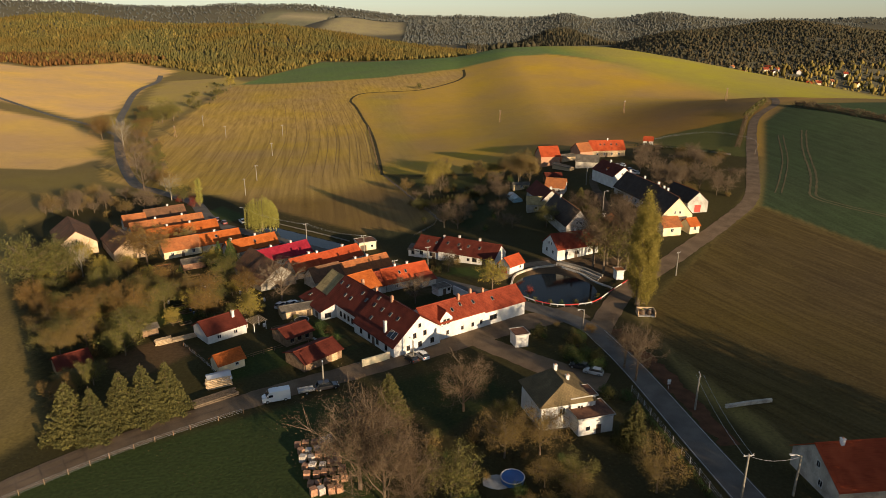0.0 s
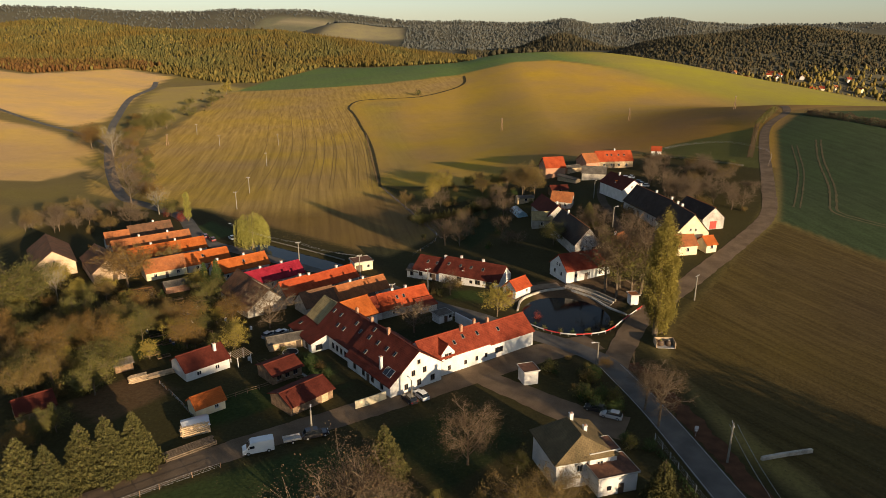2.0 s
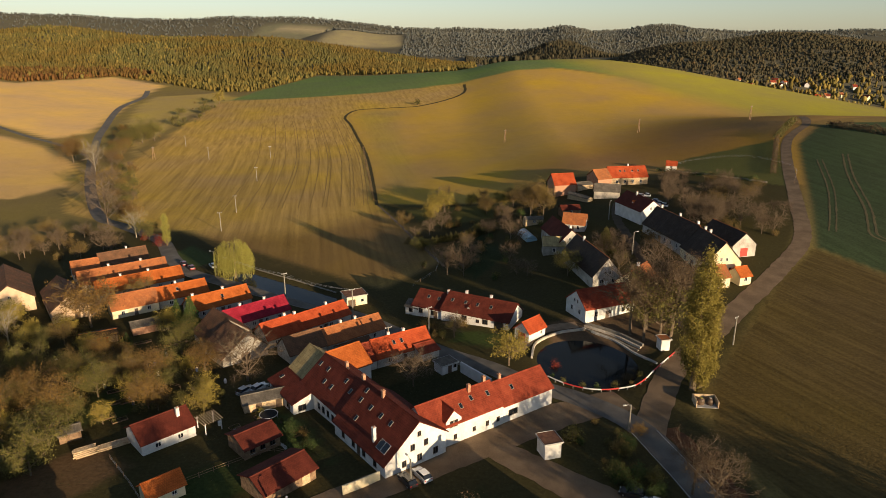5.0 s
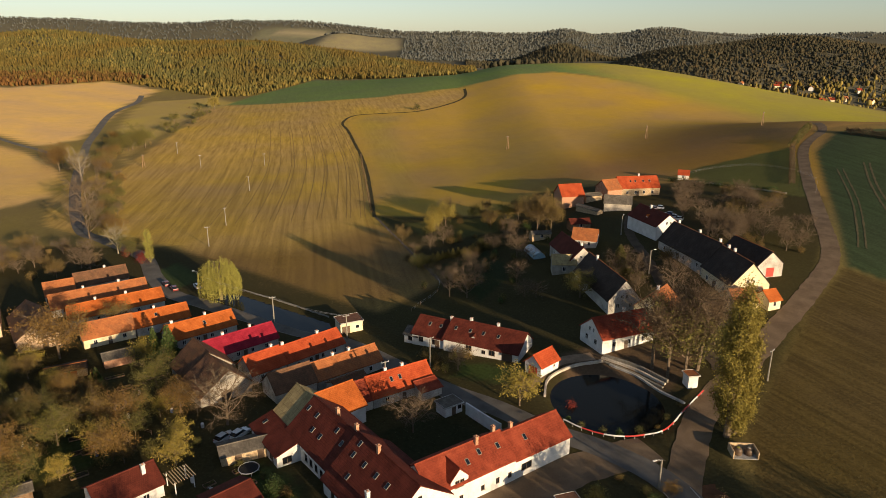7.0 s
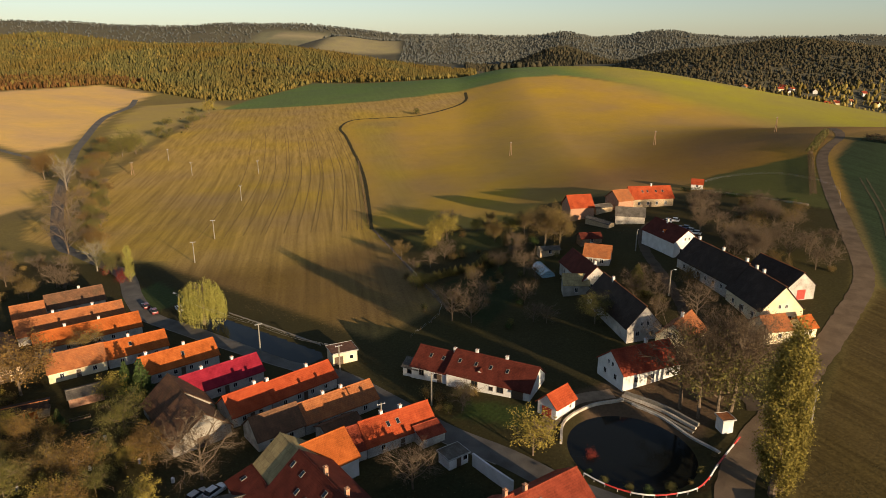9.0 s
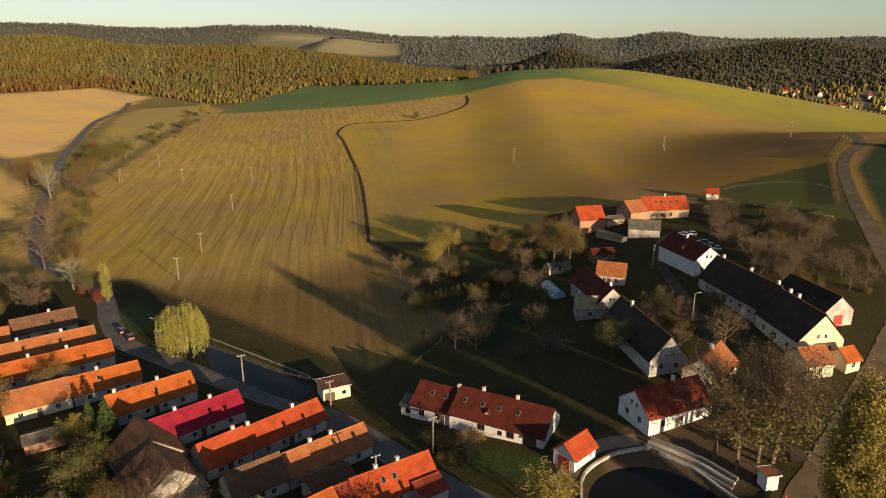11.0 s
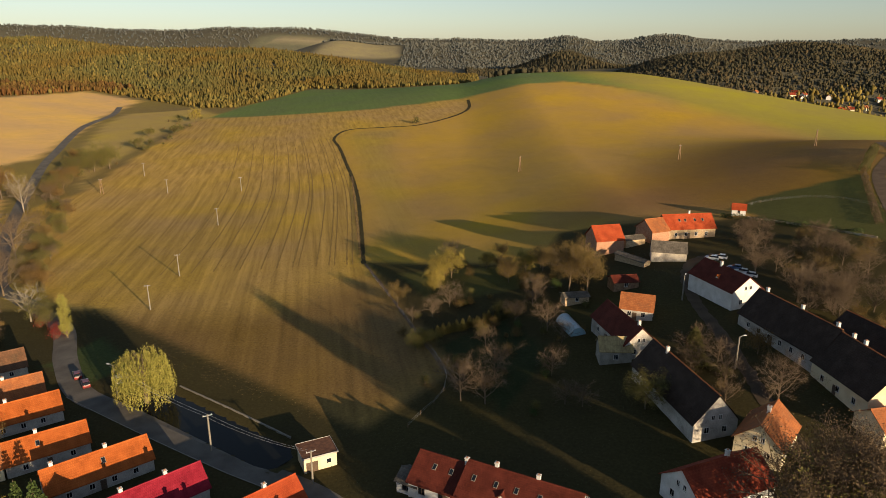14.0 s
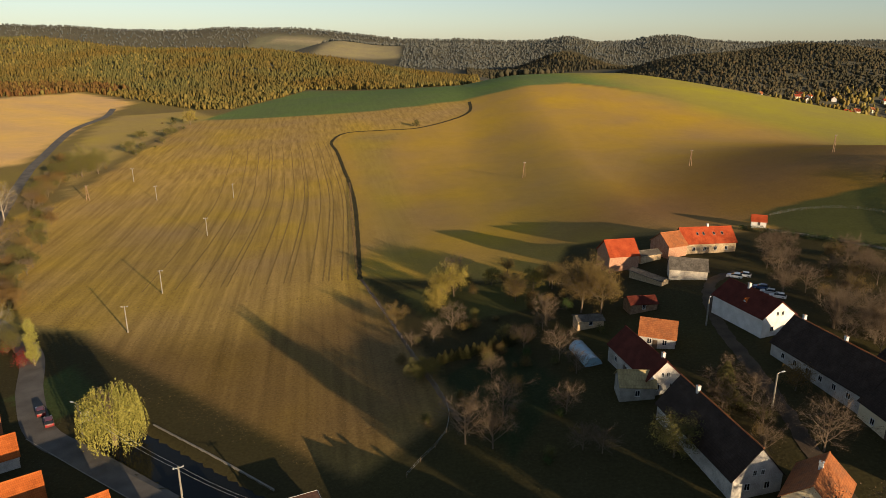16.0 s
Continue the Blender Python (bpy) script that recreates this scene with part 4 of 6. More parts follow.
house("little orange gable on the white house", (68.6, 281.0), (71.8, 282.0), 3.6, 4.4, 6.6, ORANGE, WHITE, name="dormer", category="dormer", over=0.2, verge=0.1, windows=[('0', 0.5, 2.6, 1.6, 1.2), ('0', 0.5, 0.6, 1.6, 1.2)])
house("long open shed with pale roof sheets", (53.0, 322.5), (59.5, 312.0), 3.0, 1.8, 2.3, GREYROOF, PALEWOOD, name="shed", category="shed")
house("low lean-to of pale boards beside the barn", (57.4, 334.4), (64.6, 337.0), 4.4, 2.4, 3.2, GREYROOF, PALEWOOD, name="shed", category="shed")
house("white gable porch of the low house", (4.6, 203.2), (6.6, 207.2), 4.4, 2.5, 4.2, DARKRED, WHITE, name="dormer", category="dormer", over=0.2, verge=0.1, windows=[('0', 0.5, 0.9, 1.2, 1.1)], frame=DARKFRAME)
house("low dark annex roofed in sooty tiles", (-27.0, 184.2), (-21.0, 189.4), 5.0, 2.4, 3.6, BROWN, OLDWALL, name="annex")

house("low tiled lean-to at the courtyard house", (-9.1, 183.6), (-4.9, 186.3), (0.3, 3.4), (2.9, 2.1), 3.1, RED, OLDWHITE, name="annex", over=0.3)

# ---- trees and shrubs ----
def quads_mesh(name, centres, size, rng, material, parent, label="", droop=0.0, flat=1.0):
    """Many small leaf faces, turned at random about their centres, as one mesh."""
    n = len(centres)
    a = rng.normal(size=(n, 3))
    a /= np.linalg.norm(a, axis=1)[:, None]
    b = np.cross(a, rng.normal(size=(n, 3)))
    b /= np.linalg.norm(b, axis=1)[:, None] + 1e-9
    if droop:
        a = a * (1 - droop) + np.array([0, 0, -1.0]) * droop
    a, b = a * np.array([1, 1, flat]), b * np.array([1, 1, flat])
    s = size * rng.uniform(0.6, 1.4, n)[:, None]
    c = np.asarray(centres)
    v = np.stack([c - a * s + b * s * 0.62, c + a * s, c - a * s * 0.4 - b * s * 0.75], 1).reshape(-1, 3)
    me = bpy.data.meshes.new(name)
    me.vertices.add(3 * n)
    me.vertices.foreach_set("co", v.astype(np.float32).ravel())
    me.loops.add(3 * n)
    me.loops.foreach_set("vertex_index", np.arange(3 * n, dtype=np.int32))
    me.polygons.add(n)
    me.polygons.foreach_set("loop_start", np.arange(0, 3 * n, 3, dtype=np.int32))
    me.polygons.foreach_set("loop_total", np.full(n, 3, np.int32))
    me.update()
    me.materials.append(material)
    ob = new(name, me)
    if parent is not None:
        ob.parent = parent
    if label:
        tagged(ob, label)
    return ob


def broadleaf(top, seed, h, r, leaves, leaf, material, bark=BARK, low=0.25, size=0.24, upright=0.5, twigs=4):
    """Trunk, limbs, branches and twigs, with leaves about the twigs."""
    rng = np.random.default_rng(seed)
    wood = ([], [])
    lean = rng.normal(0, 0.02 * h, 2)
    tube([(0, 0, -0.6), (0, 0, 0.2), (lean[0] * 0.5, lean[1] * 0.5, h * 0.35), (lean[0], lean[1], h * 0.72)], [0.026 * h + 0.05, 0.022 * h, 0.015 * h, 0.005 * h], 7, wood)
    spots = []
    n_limb = 11
    for i in range(n_limb):
        z0 = h * (low + (0.72 - low) * i / n_limb)
        az = i * 2.4 + rng.uniform(-0.4, 0.4)
        reach = r * (1.0 - 0.45 * i / n_limb) * rng.uniform(0.75, 1.1)
        rise = (h - z0) * upright * rng.uniform(0.6, 1.15)
        d = np.array([math.cos(az), math.sin(az)])
        o = np.array([lean[0] * z0 / h, lean[1] * z0 / h, z0])
        p1 = o + np.array([*(d * reach * 0.45), rise * 0.35])
        p2 = o + np.array([*(d * reach), rise])
        tube([o, p1, p2], [0.011 * h, 0.007 * h, 0.0025 * h], 5, wood)
        for k in range(6):
            t = rng.uniform(0.3, 1.0)
            q = (o + (p1 - o) * t * 2) if t < 0.5 else (p1 + (p2 - p1) * (t * 2 - 1))
            e = q + np.array([*(d * reach * 0.25), 0]) + rng.normal(0, 1, 3) * np.array([0.30 * r, 0.30 * r, 0.10 * h]) + np.array([0, 0, 0.06 * h])
            tube([q, (q + e) / 2 + rng.normal(0, 0.04 * r, 3), e], [0.0045 * h, 0.003 * h, 0.001 * h], 4, wood)
            for j in range(twigs):
                e2 = e + rng.normal(0, 0.14 * r, 3) + np.array([0, 0, 0.03 * h])
                tube([q + (e - q) * rng.uniform(0.4, 0.95), e2], [0.0024 * h, 0.0009 * h], 3, wood)
                spots.append(e2)
            spots.append(e)
    for j in range(14):
        e2 = np.array([lean[0], lean[1], h * 0.78]) + rng.normal(0, 1, 3) * np.array([0.2 * r, 0.2 * r, 0.09 * h])
        tube([(lean[0], lean[1], h * 0.68), e2], [0.004 * h, 0.001 * h], 3, wood)
        spots.append(e2)
    part("trunk", wood, bark, top)
    spots = np.array(spots)
    if leaves:
        c = spots[rng.integers(0, len(spots), leaves)] + rng.normal(0, 1, (leaves, 3)) * np.array([0.13 * r, 0.13 * r, 0.10 * r])
        c[:, 2] = np.maximum(c[:, 2], 0.12 * h)
        quads_mesh("crown", c, leaf, rng, material, top)


def columnar(top, seed, h, r, leaves, leaf, material):
    """A poplar: steep limbs close to the stem, in a narrow ragged column."""
    rng = np.random.default_rng(seed)
    wood = ([], [])
    tube([(0, 0, -0.6), (0, 0, 0.3 * h), (0.1, 0, 0.9 * h)], [0.022 * h, 0.014 * h, 0.003 * h], 8, wood)
    c = []
    for i in range(46):
        z0 = h * (0.02 + 0.78 * i / 46)
        az = i * 2.4 + rng.uniform(-0.5, 0.5)
        w = r * math.sin(math.pi * min(1, 0.26 + 0.74 * (z0 / h) ** 0.8)) ** 0.6 * rng.uniform(0.65, 1.15)
        o, e = np.array([0, 0, z0]), np.array([math.cos(az) * w, math.sin(az) * w, min(h, z0 + h * rng.uniform(0.10, 0.22))])
        m = (o + e) / 2 + np.array([math.cos(az), math.sin(az), -0.4]) * 0.15 * w
        tube([o, m, e], [0.005 * h, 0.003 * h, 0.001 * h], 4, wood)
        k = leaves // 46
        t = rng.beta(2.2, 1.2, k)[:, None]
        c.append((1 - t) ** 2 * o + 2 * t * (1 - t) * m + t * t * e + rng.normal(0, 1, (k, 3)) * np.array([0.16 * r, 0.16 * r, 0.03 * h]))
    part("trunk", wood, BARK, top)
    quads_mesh("crown", np.concatenate(c), leaf, rng, material, top)


def weeping(top, seed, h, r, material):
    """A willow: long strands that hang from an arched crown."""
    rng = np.random.default_rng(seed)
    wood = ([], [])
    tube([(0, 0, -0.6), (0, 0, 0.35 * h), (0.2, 0.1, 0.62 * h)], [0.5, 0.4, 0.15], 8, wood)
    c = []
    for i in range(420):
        az = rng.uniform(0, 2 * math.pi)
        w = r * math.sqrt(rng.uniform(0.02, 1.0))
        zt = h * (0.97 - 0.24 * (w / r) ** 3.0 + 0.05 * math.sin(3 * az)) + rng.normal(0, 0.45)
        zb = max(0.5, h * rng.uniform(0.03, 0.30) + h * 0.5 * (1 - w / r) * rng.uniform(0, 1))
        p = np.array([math.cos(az) * w, math.sin(az) * w, zt])
        if i < 26:
            tube([(0.1, 0, 0.5 * h), tuple(p * np.array([0.5, 0.5, 1.0])), tuple(p)], [0.13, 0.08, 0.03], 4, wood)
        n = int(16 + 2.2 * (zt - zb))
        z = np.linspace(zt, zb, n)
        s = np.stack([p[0] + rng.normal(0, 0.10, n), p[1] + rng.normal(0, 0.10, n), z], 1)
        s[:, :2] *= (1 + 0.10 * np.sin(np.linspace(0, 2.5, n)))[:, None]
        c.append(s)
    part("trunk", wood, BARK, top)
    quads_mesh("crown", np.concatenate(c), 0.20, rng, material, top, droop=0.65)


def needle_tree(top, seed, h, r, material, tiers=17):
    """A spruce: tiers of drooping boughs, each a fan of needle faces."""
    rng = np.random.default_rng(seed)
    wood = ([], [])
    tube([(0, 0, -0.5), (0, 0, h * 0.5), (0, 0, h * 0.98)], [0.02 * h, 0.012 * h, 0.002 * h], 6, wood)
    c = []
    for i in range(tiers):
        z = h * (0.06 + 0.90 * i / tiers)
        w = r * (1 - i / tiers) ** 0.85
        n = max(5, int(13 * (1 - 0.5 * i / tiers)))
        for k in range(n):
            az = 2 * math.pi * (k + rng.uniform(0, 0.8)) / n + i * 0.7
            ww = w * rng.uniform(0.75, 1.2) + 0.15
            d = np.array([math.cos(az), math.sin(az), 0])
            if i % 2 == 0:
                tube([(0, 0, z), tuple(d * ww * 0.95 + np.array([0, 0, z - 0.16 * ww]))], [0.006 * h, 0.002 * h], 3, wood)
            m = max(8, int(27 * ww))
            t = np.sqrt(rng.uniform(0.02, 1, m))
            side = np.array([-d[1], d[0], 0])
            q = d[None] * (t * ww)[:, None] + side[None] * (rng.normal(0, 0.17, m) * ww * (1.1 - t * 0.6))[:, None]
            q[:, 2] = z - 0.22 * t * ww + 0.10 * t ** 2 * ww + rng.normal(0, 0.07 * h / tiers * 2, m)
            c.append(q)
    part("trunk", wood, BARK, top)
    quads_mesh("crown", np.concatenate(c), 0.20, rng, material, top, droop=0.25)


def shrub(top, seed, h, r, leaves, material):
    rng = np.random.default_rng(seed)
    wood = ([], [])
    c = []
    for i in range(14):
        az, e = i * 2.4, rng.uniform(0.35, 1.0)
        p = np.array([math.cos(az) * r * (1.25 - e), math.sin(az) * r * (1.25 - e), h * e])
        tube([(0, 0, -0.2), tuple(p * np.array([0.6, 0.6, 0.6])), tuple(p)], [0.05, 0.03, 0.01], 3, wood)
        k = leaves // 14
        c.append(p * rng.uniform(0.5, 1.05, (k, 1)) + rng.normal(0, 1, (k, 3)) * np.array([0.26 * r, 0.26 * r, 0.16 * h]))
    c = np.concatenate(c)
    c[:, 2] = np.abs(c[:, 2])
    part("trunk", wood, BARK, top)
    quads_mesh("crown", c, 0.125, rng, material, top)


# kind: (nominal height, label, category, builder)
KINDS = {
    "brown": (10, "broadleaf tree with thinning brown autumn leaves", "tree", lambda o, s: broadleaf(o, s, 10, 4.2, 7000, 0.115, LEAF_BROWN)),
    "rust": (9, "garden tree with rust-coloured autumn leaves", "tree", lambda o, s: broadleaf(o, s, 9, 4.2, 7200, 0.12, LEAF_RUST, low=0.2)),
    "olive": (10, "leafy tree with olive-green autumn crown", "tree", lambda o, s: broadleaf(o, s, 10, 4.6, 7000, 0.15, LEAF_OLIVE, low=0.15)),
    "gold": (8, "tree with golden yellow autumn leaves", "tree", lambda o, s: broadleaf(o, s, 8, 3.0, 3800, 0.14, LEAF_GOLD, low=0.15)),
    "bare": (11, "almost bare tree with brown twigs", "tree", lambda o, s: broadleaf(o, s, 11, 5.0, 4200, 0.08, LEAF_TWIG, low=0.15, upright=0.75, twigs=9)),
    "autumn": (17, "tall park tree, half bare, brown leaves", "tree", lambda o, s: broadleaf(o, s, 17, 5.2, 6500, 0.11, LEAF_TWIG, low=0.35, upright=0.6)),
    "thicket": (13, "dense old fruit tree with brown twigs and leaves", "tree", lambda o, s: broadleaf(o, s, 13, 5.2, 13000, 0.09, LEAF_TWIG, low=0.12, upright=0.7, twigs=8)),
    "birch": (12, "pale-stemmed birch with sparse yellow leaves", "tree", lambda o, s: broadleaf(o, s, 12, 4.0, 1500, 0.11, LEAF_GOLD, PALEBARK, low=0.2, upright=0.8)),
    "poplar": (28, "tall columnar poplar with yellow-green leaves", "tree", lambda o, s: columnar(o, s, 28, 2.9, 34000, 0.14, LEAF_POPLAR)),
    "goldpoplar": (13, "slim poplar with bright yellow leaves", "tree", lambda o, s: columnar(o, s, 13, 1.5, 5000, 0.14, LEAF_WILLOW)),
    "willow": (13, "weeping willow with yellow-green hanging strands", "tree", lambda o, s: weeping(o, s, 13, 5.3, LEAF_WILLOW)),
    "spruce": (11, "dense spruce with olive-green needles", "tree", lambda o, s: needle_tree(o, s, 11, 4.0, NEEDLE, 21)),
    "conifer": (9, "green garden conifer of conical shape", "tree", lambda o, s: needle_tree(o, s, 9, 2.5, LEAF_GREEN, 14)),
    "bush": (3, "round shrub with olive leaves", "shrub", lambda o, s: shrub(o, s, 3, 1.9, 1000, LEAF_OLIVE)),
    "brownbush": (3, "round shrub with brown autumn leaves", "shrub", lambda o, s: shrub(o, s, 3, 1.9, 950, LEAF_BROWN)),
    "darkbush": (3, "dense dark green evergreen shrub", "shrub", lambda o, s: shrub(o, s, 3, 1.7, 1000, LEAF_GREEN)),
    "red": (4, "crimson-leaved ornamental shrub in the grass", "shrub", lambda o, s: shrub(o, s, 4, 2.0, 1000, LEAF_RED)),
}
made_trees = {}
plant_rng = random.Random(7)


def plant(kind, x, y, h=None, group="", variants=3):
    h0, label, category, build = KINDS[kind]
    h = h or h0 * plant_rng.uniform(0.7, 1.15)
    v = plant_rng.randrange(variants)
    s = h / h0
    wide = s * plant_rng.uniform(0.9, 1.12)
    m = Matrix.Translation((x, y, gz(x, y) - 0.05)) @ Matrix.Rotation(plant_rng.uniform(0, 6.28), 4, 'Z')
    if (kind, v) not in made_trees:
        top = thing("tree" if category == "tree" else "shrub", label, category, group=group)
        build(top, 31 * v + len(kind))
        top.matrix_basis = m @ Matrix.Diagonal((wide, wide, s, 1))
        made_trees[kind, v] = top
        return top
    o = made_trees[kind, v]
    got = copy_thing(o, m @ Matrix.Diagonal((wide / o.scale[0], wide / o.scale[1], s / o.scale[2], 1)))
    if group:
        got["group"] = group
    return got


SPOTS = {
    "spruce": [(-67.4, 102.2, 11.6), (-62.7, 101.6, 10.9), (-60.4, 107.5, 11), (-56.4, 108.2, 12.2), (-53.3, 111.1, 11.4), (33.4, 101.1, 9), (51.5, 249, 9.6), (-10.6, 108.8, 10.4)],
    "olive": [(-121.2, 180.3, 15), (-117, 184, 13), (-88.8, 134.5, 8.5), (-76, 163.8, 7.9), (-223.5, 523, 16), (-218, 531.6, 15), (-231, 513, 10.9), (36.5, 233, 7.9), (-117.5, 286.4, 7.6), (52.2, 190.3, 15)],
    "rust": [(-103.8, 156.4, 6.8), (-90.6, 150.3, 9.5), (-86.4, 157.8, 9.1), (-77.5, 151.2, 10), (-98, 203.5, 13), (-57.7, 177.1, 7), (-234.4, 449, 16), (66.7, 250.3, 5.5)],
    "brown": [(-72.5, 169.7, 7.7), (-91.4, 220.5, 7.9), (16.3, 97.5, 8.4), (20.1, 84.5, 5), (33.5, 87.5, 8.2), (34.5, 306.4, 13.3), (33, 300.6, 14), (38, 298.5, 12)],
    "birch": [(-113.1, 191.8, 10.1), (-209.4, 426.4, 17), (-124.6, 290.6, 11)],
    "bare": [(-46.3, 171.9, 11.2), (-8.6, 168.4, 8.2), (0.7, 194.1, 6.3), (-2.1, 336.9, 8.2), (-1, 241.6, 10), (4.2, 239.5, 8), (62.3, 231.2, 9.4),
             (89.5, 278, 10), (97.4, 278, 9), (95.7, 271, 8), (105.4, 270.7, 8), (-146.7, 312.6, 16), (-168.7, 354.3, 18), (-211.4, 429, 15)],
    "gold": [(-2.2, 322.4, 10), (-6.8, 320.6, 9), (10, 330, 6), (-75.8, 200.4, 6.6), (13.2, 177.3, 8.7), (-234.5, 732.8, 13), (-238.3, 459.5, 12)],
    "conifer": [(-70.1, 202.5, 10.3), (-74.6, 204.5, 8.5), (-81.3, 189.2, 5.2), (-87.4, 189.1, 4.3)],
    "autumn": [(39.5, 131.1, 10.7), (40.3, 124.8, 12), (45.1, 191.8, 18), (47.5, 188.1, 17), (54.8, 190.2, 20), (49.9, 194.5, 18), (62.7, 201.4, 14), (57, 197, 18)],
    "poplar": [(51.7, 165.6, 32), (53.6, 166.9, 27)],
    "thicket": [(-13.6, 88, 15), (-9.4, 84.5, 13), (-5, 84, 10), (-12, 94, 12), (3.4, 111.9, 11)],
    "willow": [(-71.2, 244.7, 13.4)],
    "goldpoplar": [(-107.5, 278.8, 13), (-81.2, 186.6, 4.6), (-89.6, 183.0, 4.0)],
    "red": [(-110.3, 278.7, 4.4), (-119.5, 286.5, 3.4), (24, 177.5, 2.4)],
    "bush": [(-28.3, 678.8, 5)],
}
for kind, spots in SPOTS.items():
    for x, y, h in spots:
        plant(kind, x, y, h, variants=1 if kind in ("willow", "goldpoplar") else 2 if kind == "poplar" else 3)

# plots that are full of small trees and shrubs: outline, how many, which kinds, heights
FOOT = []      # what stands in the way: x, y, radius
for o in list(scene.objects):
    if o.parent is None and o.get("category") in ("house", "barn", "shed", "garage"):
        ws = [c for c in o.children if c.name.startswith("wall")]
        for c in ws:
            half = max(abs(v.co.x) for v in c.data.vertices)
            deep = max(abs(v.co.y) for v in c.data.vertices)
            FOOT.append((o.matrix_basis.copy().inverted(), half + 1.3, deep + 1.3))


def free_spot(x, y):
    for inv, a, b in FOOT:
        q = inv @ Vector((x, y, 0))
        if abs(q.x) < a and abs(q.y) < b:
            return False
    for line, w in ROAD_LINES:
        for p in line:
            if (p.x - x) ** 2 + (p.y - y) ** 2 < w * w:
                return False
    return True


ROAD_LINES = [(smooth_line(p), w) for p, w in ROADS]
PLOTS = [
    ([(-136, 198), (-118, 205), (-70, 192), (-52, 176), (-42, 160), (-64, 152), (-72, 126), (-74, 110), (-96, 142), (-124, 180)], 105, ("rust", "brown", "olive", "gold", "olive", "bush", "brownbush", "bush", "darkbush"), "trees in the gardens"),
    ([(-18, 252), (-16, 290), (8, 318), (26, 322), (40, 292), (27, 262), (24, 226), (2, 230)], 60, ("bare", "brownbush", "bush", "darkbush", "brownbush"), "bushes of the hamlet orchard"),
    ([(-20, 300), (-8, 330), (20, 345), (40, 330), (20, 312)], 18, ("gold", "bush", "brownbush", "brown"), "orchard trees"),
    ([(-6, 74), (-4, 104), (14, 118), (24, 90), (36, 82), (30, 66)], 34, ("brown", "bush", "brownbush", "darkbush", "olive"), "trees round the villa"),
    ([(-120, 290), (-150, 330), (-200, 425), (-225, 470), (-262, 560), (-240, 560), (-212, 470), (-186, 425), (-140, 325), (-112, 282)], 62, ("brown", "rust", "olive", "brownbush", "bare"), "trees by the stream road"),
    ([(86, 262), (84, 300), (100, 340), (124, 335), (138, 300), (118, 262), (100, 250)], 54, ("bare", "bare", "brownbush", "bare", "brown"), "bare trees beside the field road"),
    ([(-170, 300), (-165, 250), (-128, 262), (-118, 275), (-140, 310)], 34, ("bare", "bare", "brown", "brownbush"), "bare trees beside the village"),
    ([(-230, 480), (-225, 540), (-240, 640), (-262, 700), (-270, 780), (-232, 770), (-225, 690), (-212, 560)], 22, ("olive", "brownbush", "bush"), "bushes along the stream"),
    ([(28, 126), (26, 140), (20, 152), (26, 158), (34, 148), (38, 120), (34, 112)], 26, ("darkbush", "darkbush", "brownbush", "bush"), "hedge round the parking place"),
    ([(-44, 152), (-38, 158), (-30, 150), (-24, 143), (-28, 140), (-40, 150)], 10, ("bush", "brownbush", "darkbush"), "garden shrubs"),
    ([(42, 242), (60, 262), (66, 240), (60, 222), (52, 226)], 14, ("bare", "brownbush", "bush"), "yard trees"),
    ([(-14, 196), (-2, 206), (8, 198), (2, 188)], 8, ("bush", "brownbush"), "front garden shrubs"),
]
for outline, count, kinds, group in PLOTS:
    xs, ys = [p[0] for p in outline], [p[1] for p in outline]
    done = 0
    for _ in range(count * 12):
        x, y = plant_rng.uniform(min(xs), max(xs)), plant_rng.uniform(min(ys), max(ys))
        if inside(np.array([x]), np.array([y]), outline, 0.1)[0] < 0.5 or not free_spot(x, y):
            continue
        k = plant_rng.choice(kinds)
        small = KINDS[k][2] == "shrub"
        plant(k, x, y, plant_rng.uniform(1.2, 3.2) if small else plant_rng.uniform(4.0, 8.5), group)
        done += 1
        if done >= count:
            break
# a belt of tall trees behind the start of the flight, which shades the lower gardens
for i in range(18):
    bx = 10 + i * 6.0 + plant_rng.uniform(-1.0, 1.0)
    if 46 < bx < 58:
        bx = 44 if bx < 52 else 60
    plant("olive", bx, 38 + i * 2.1 + plant_rng.uniform(-2, 2), plant_rng.uniform(16, 19) if i > 11 else plant_rng.uniform(8, 12), "belt of tall trees")
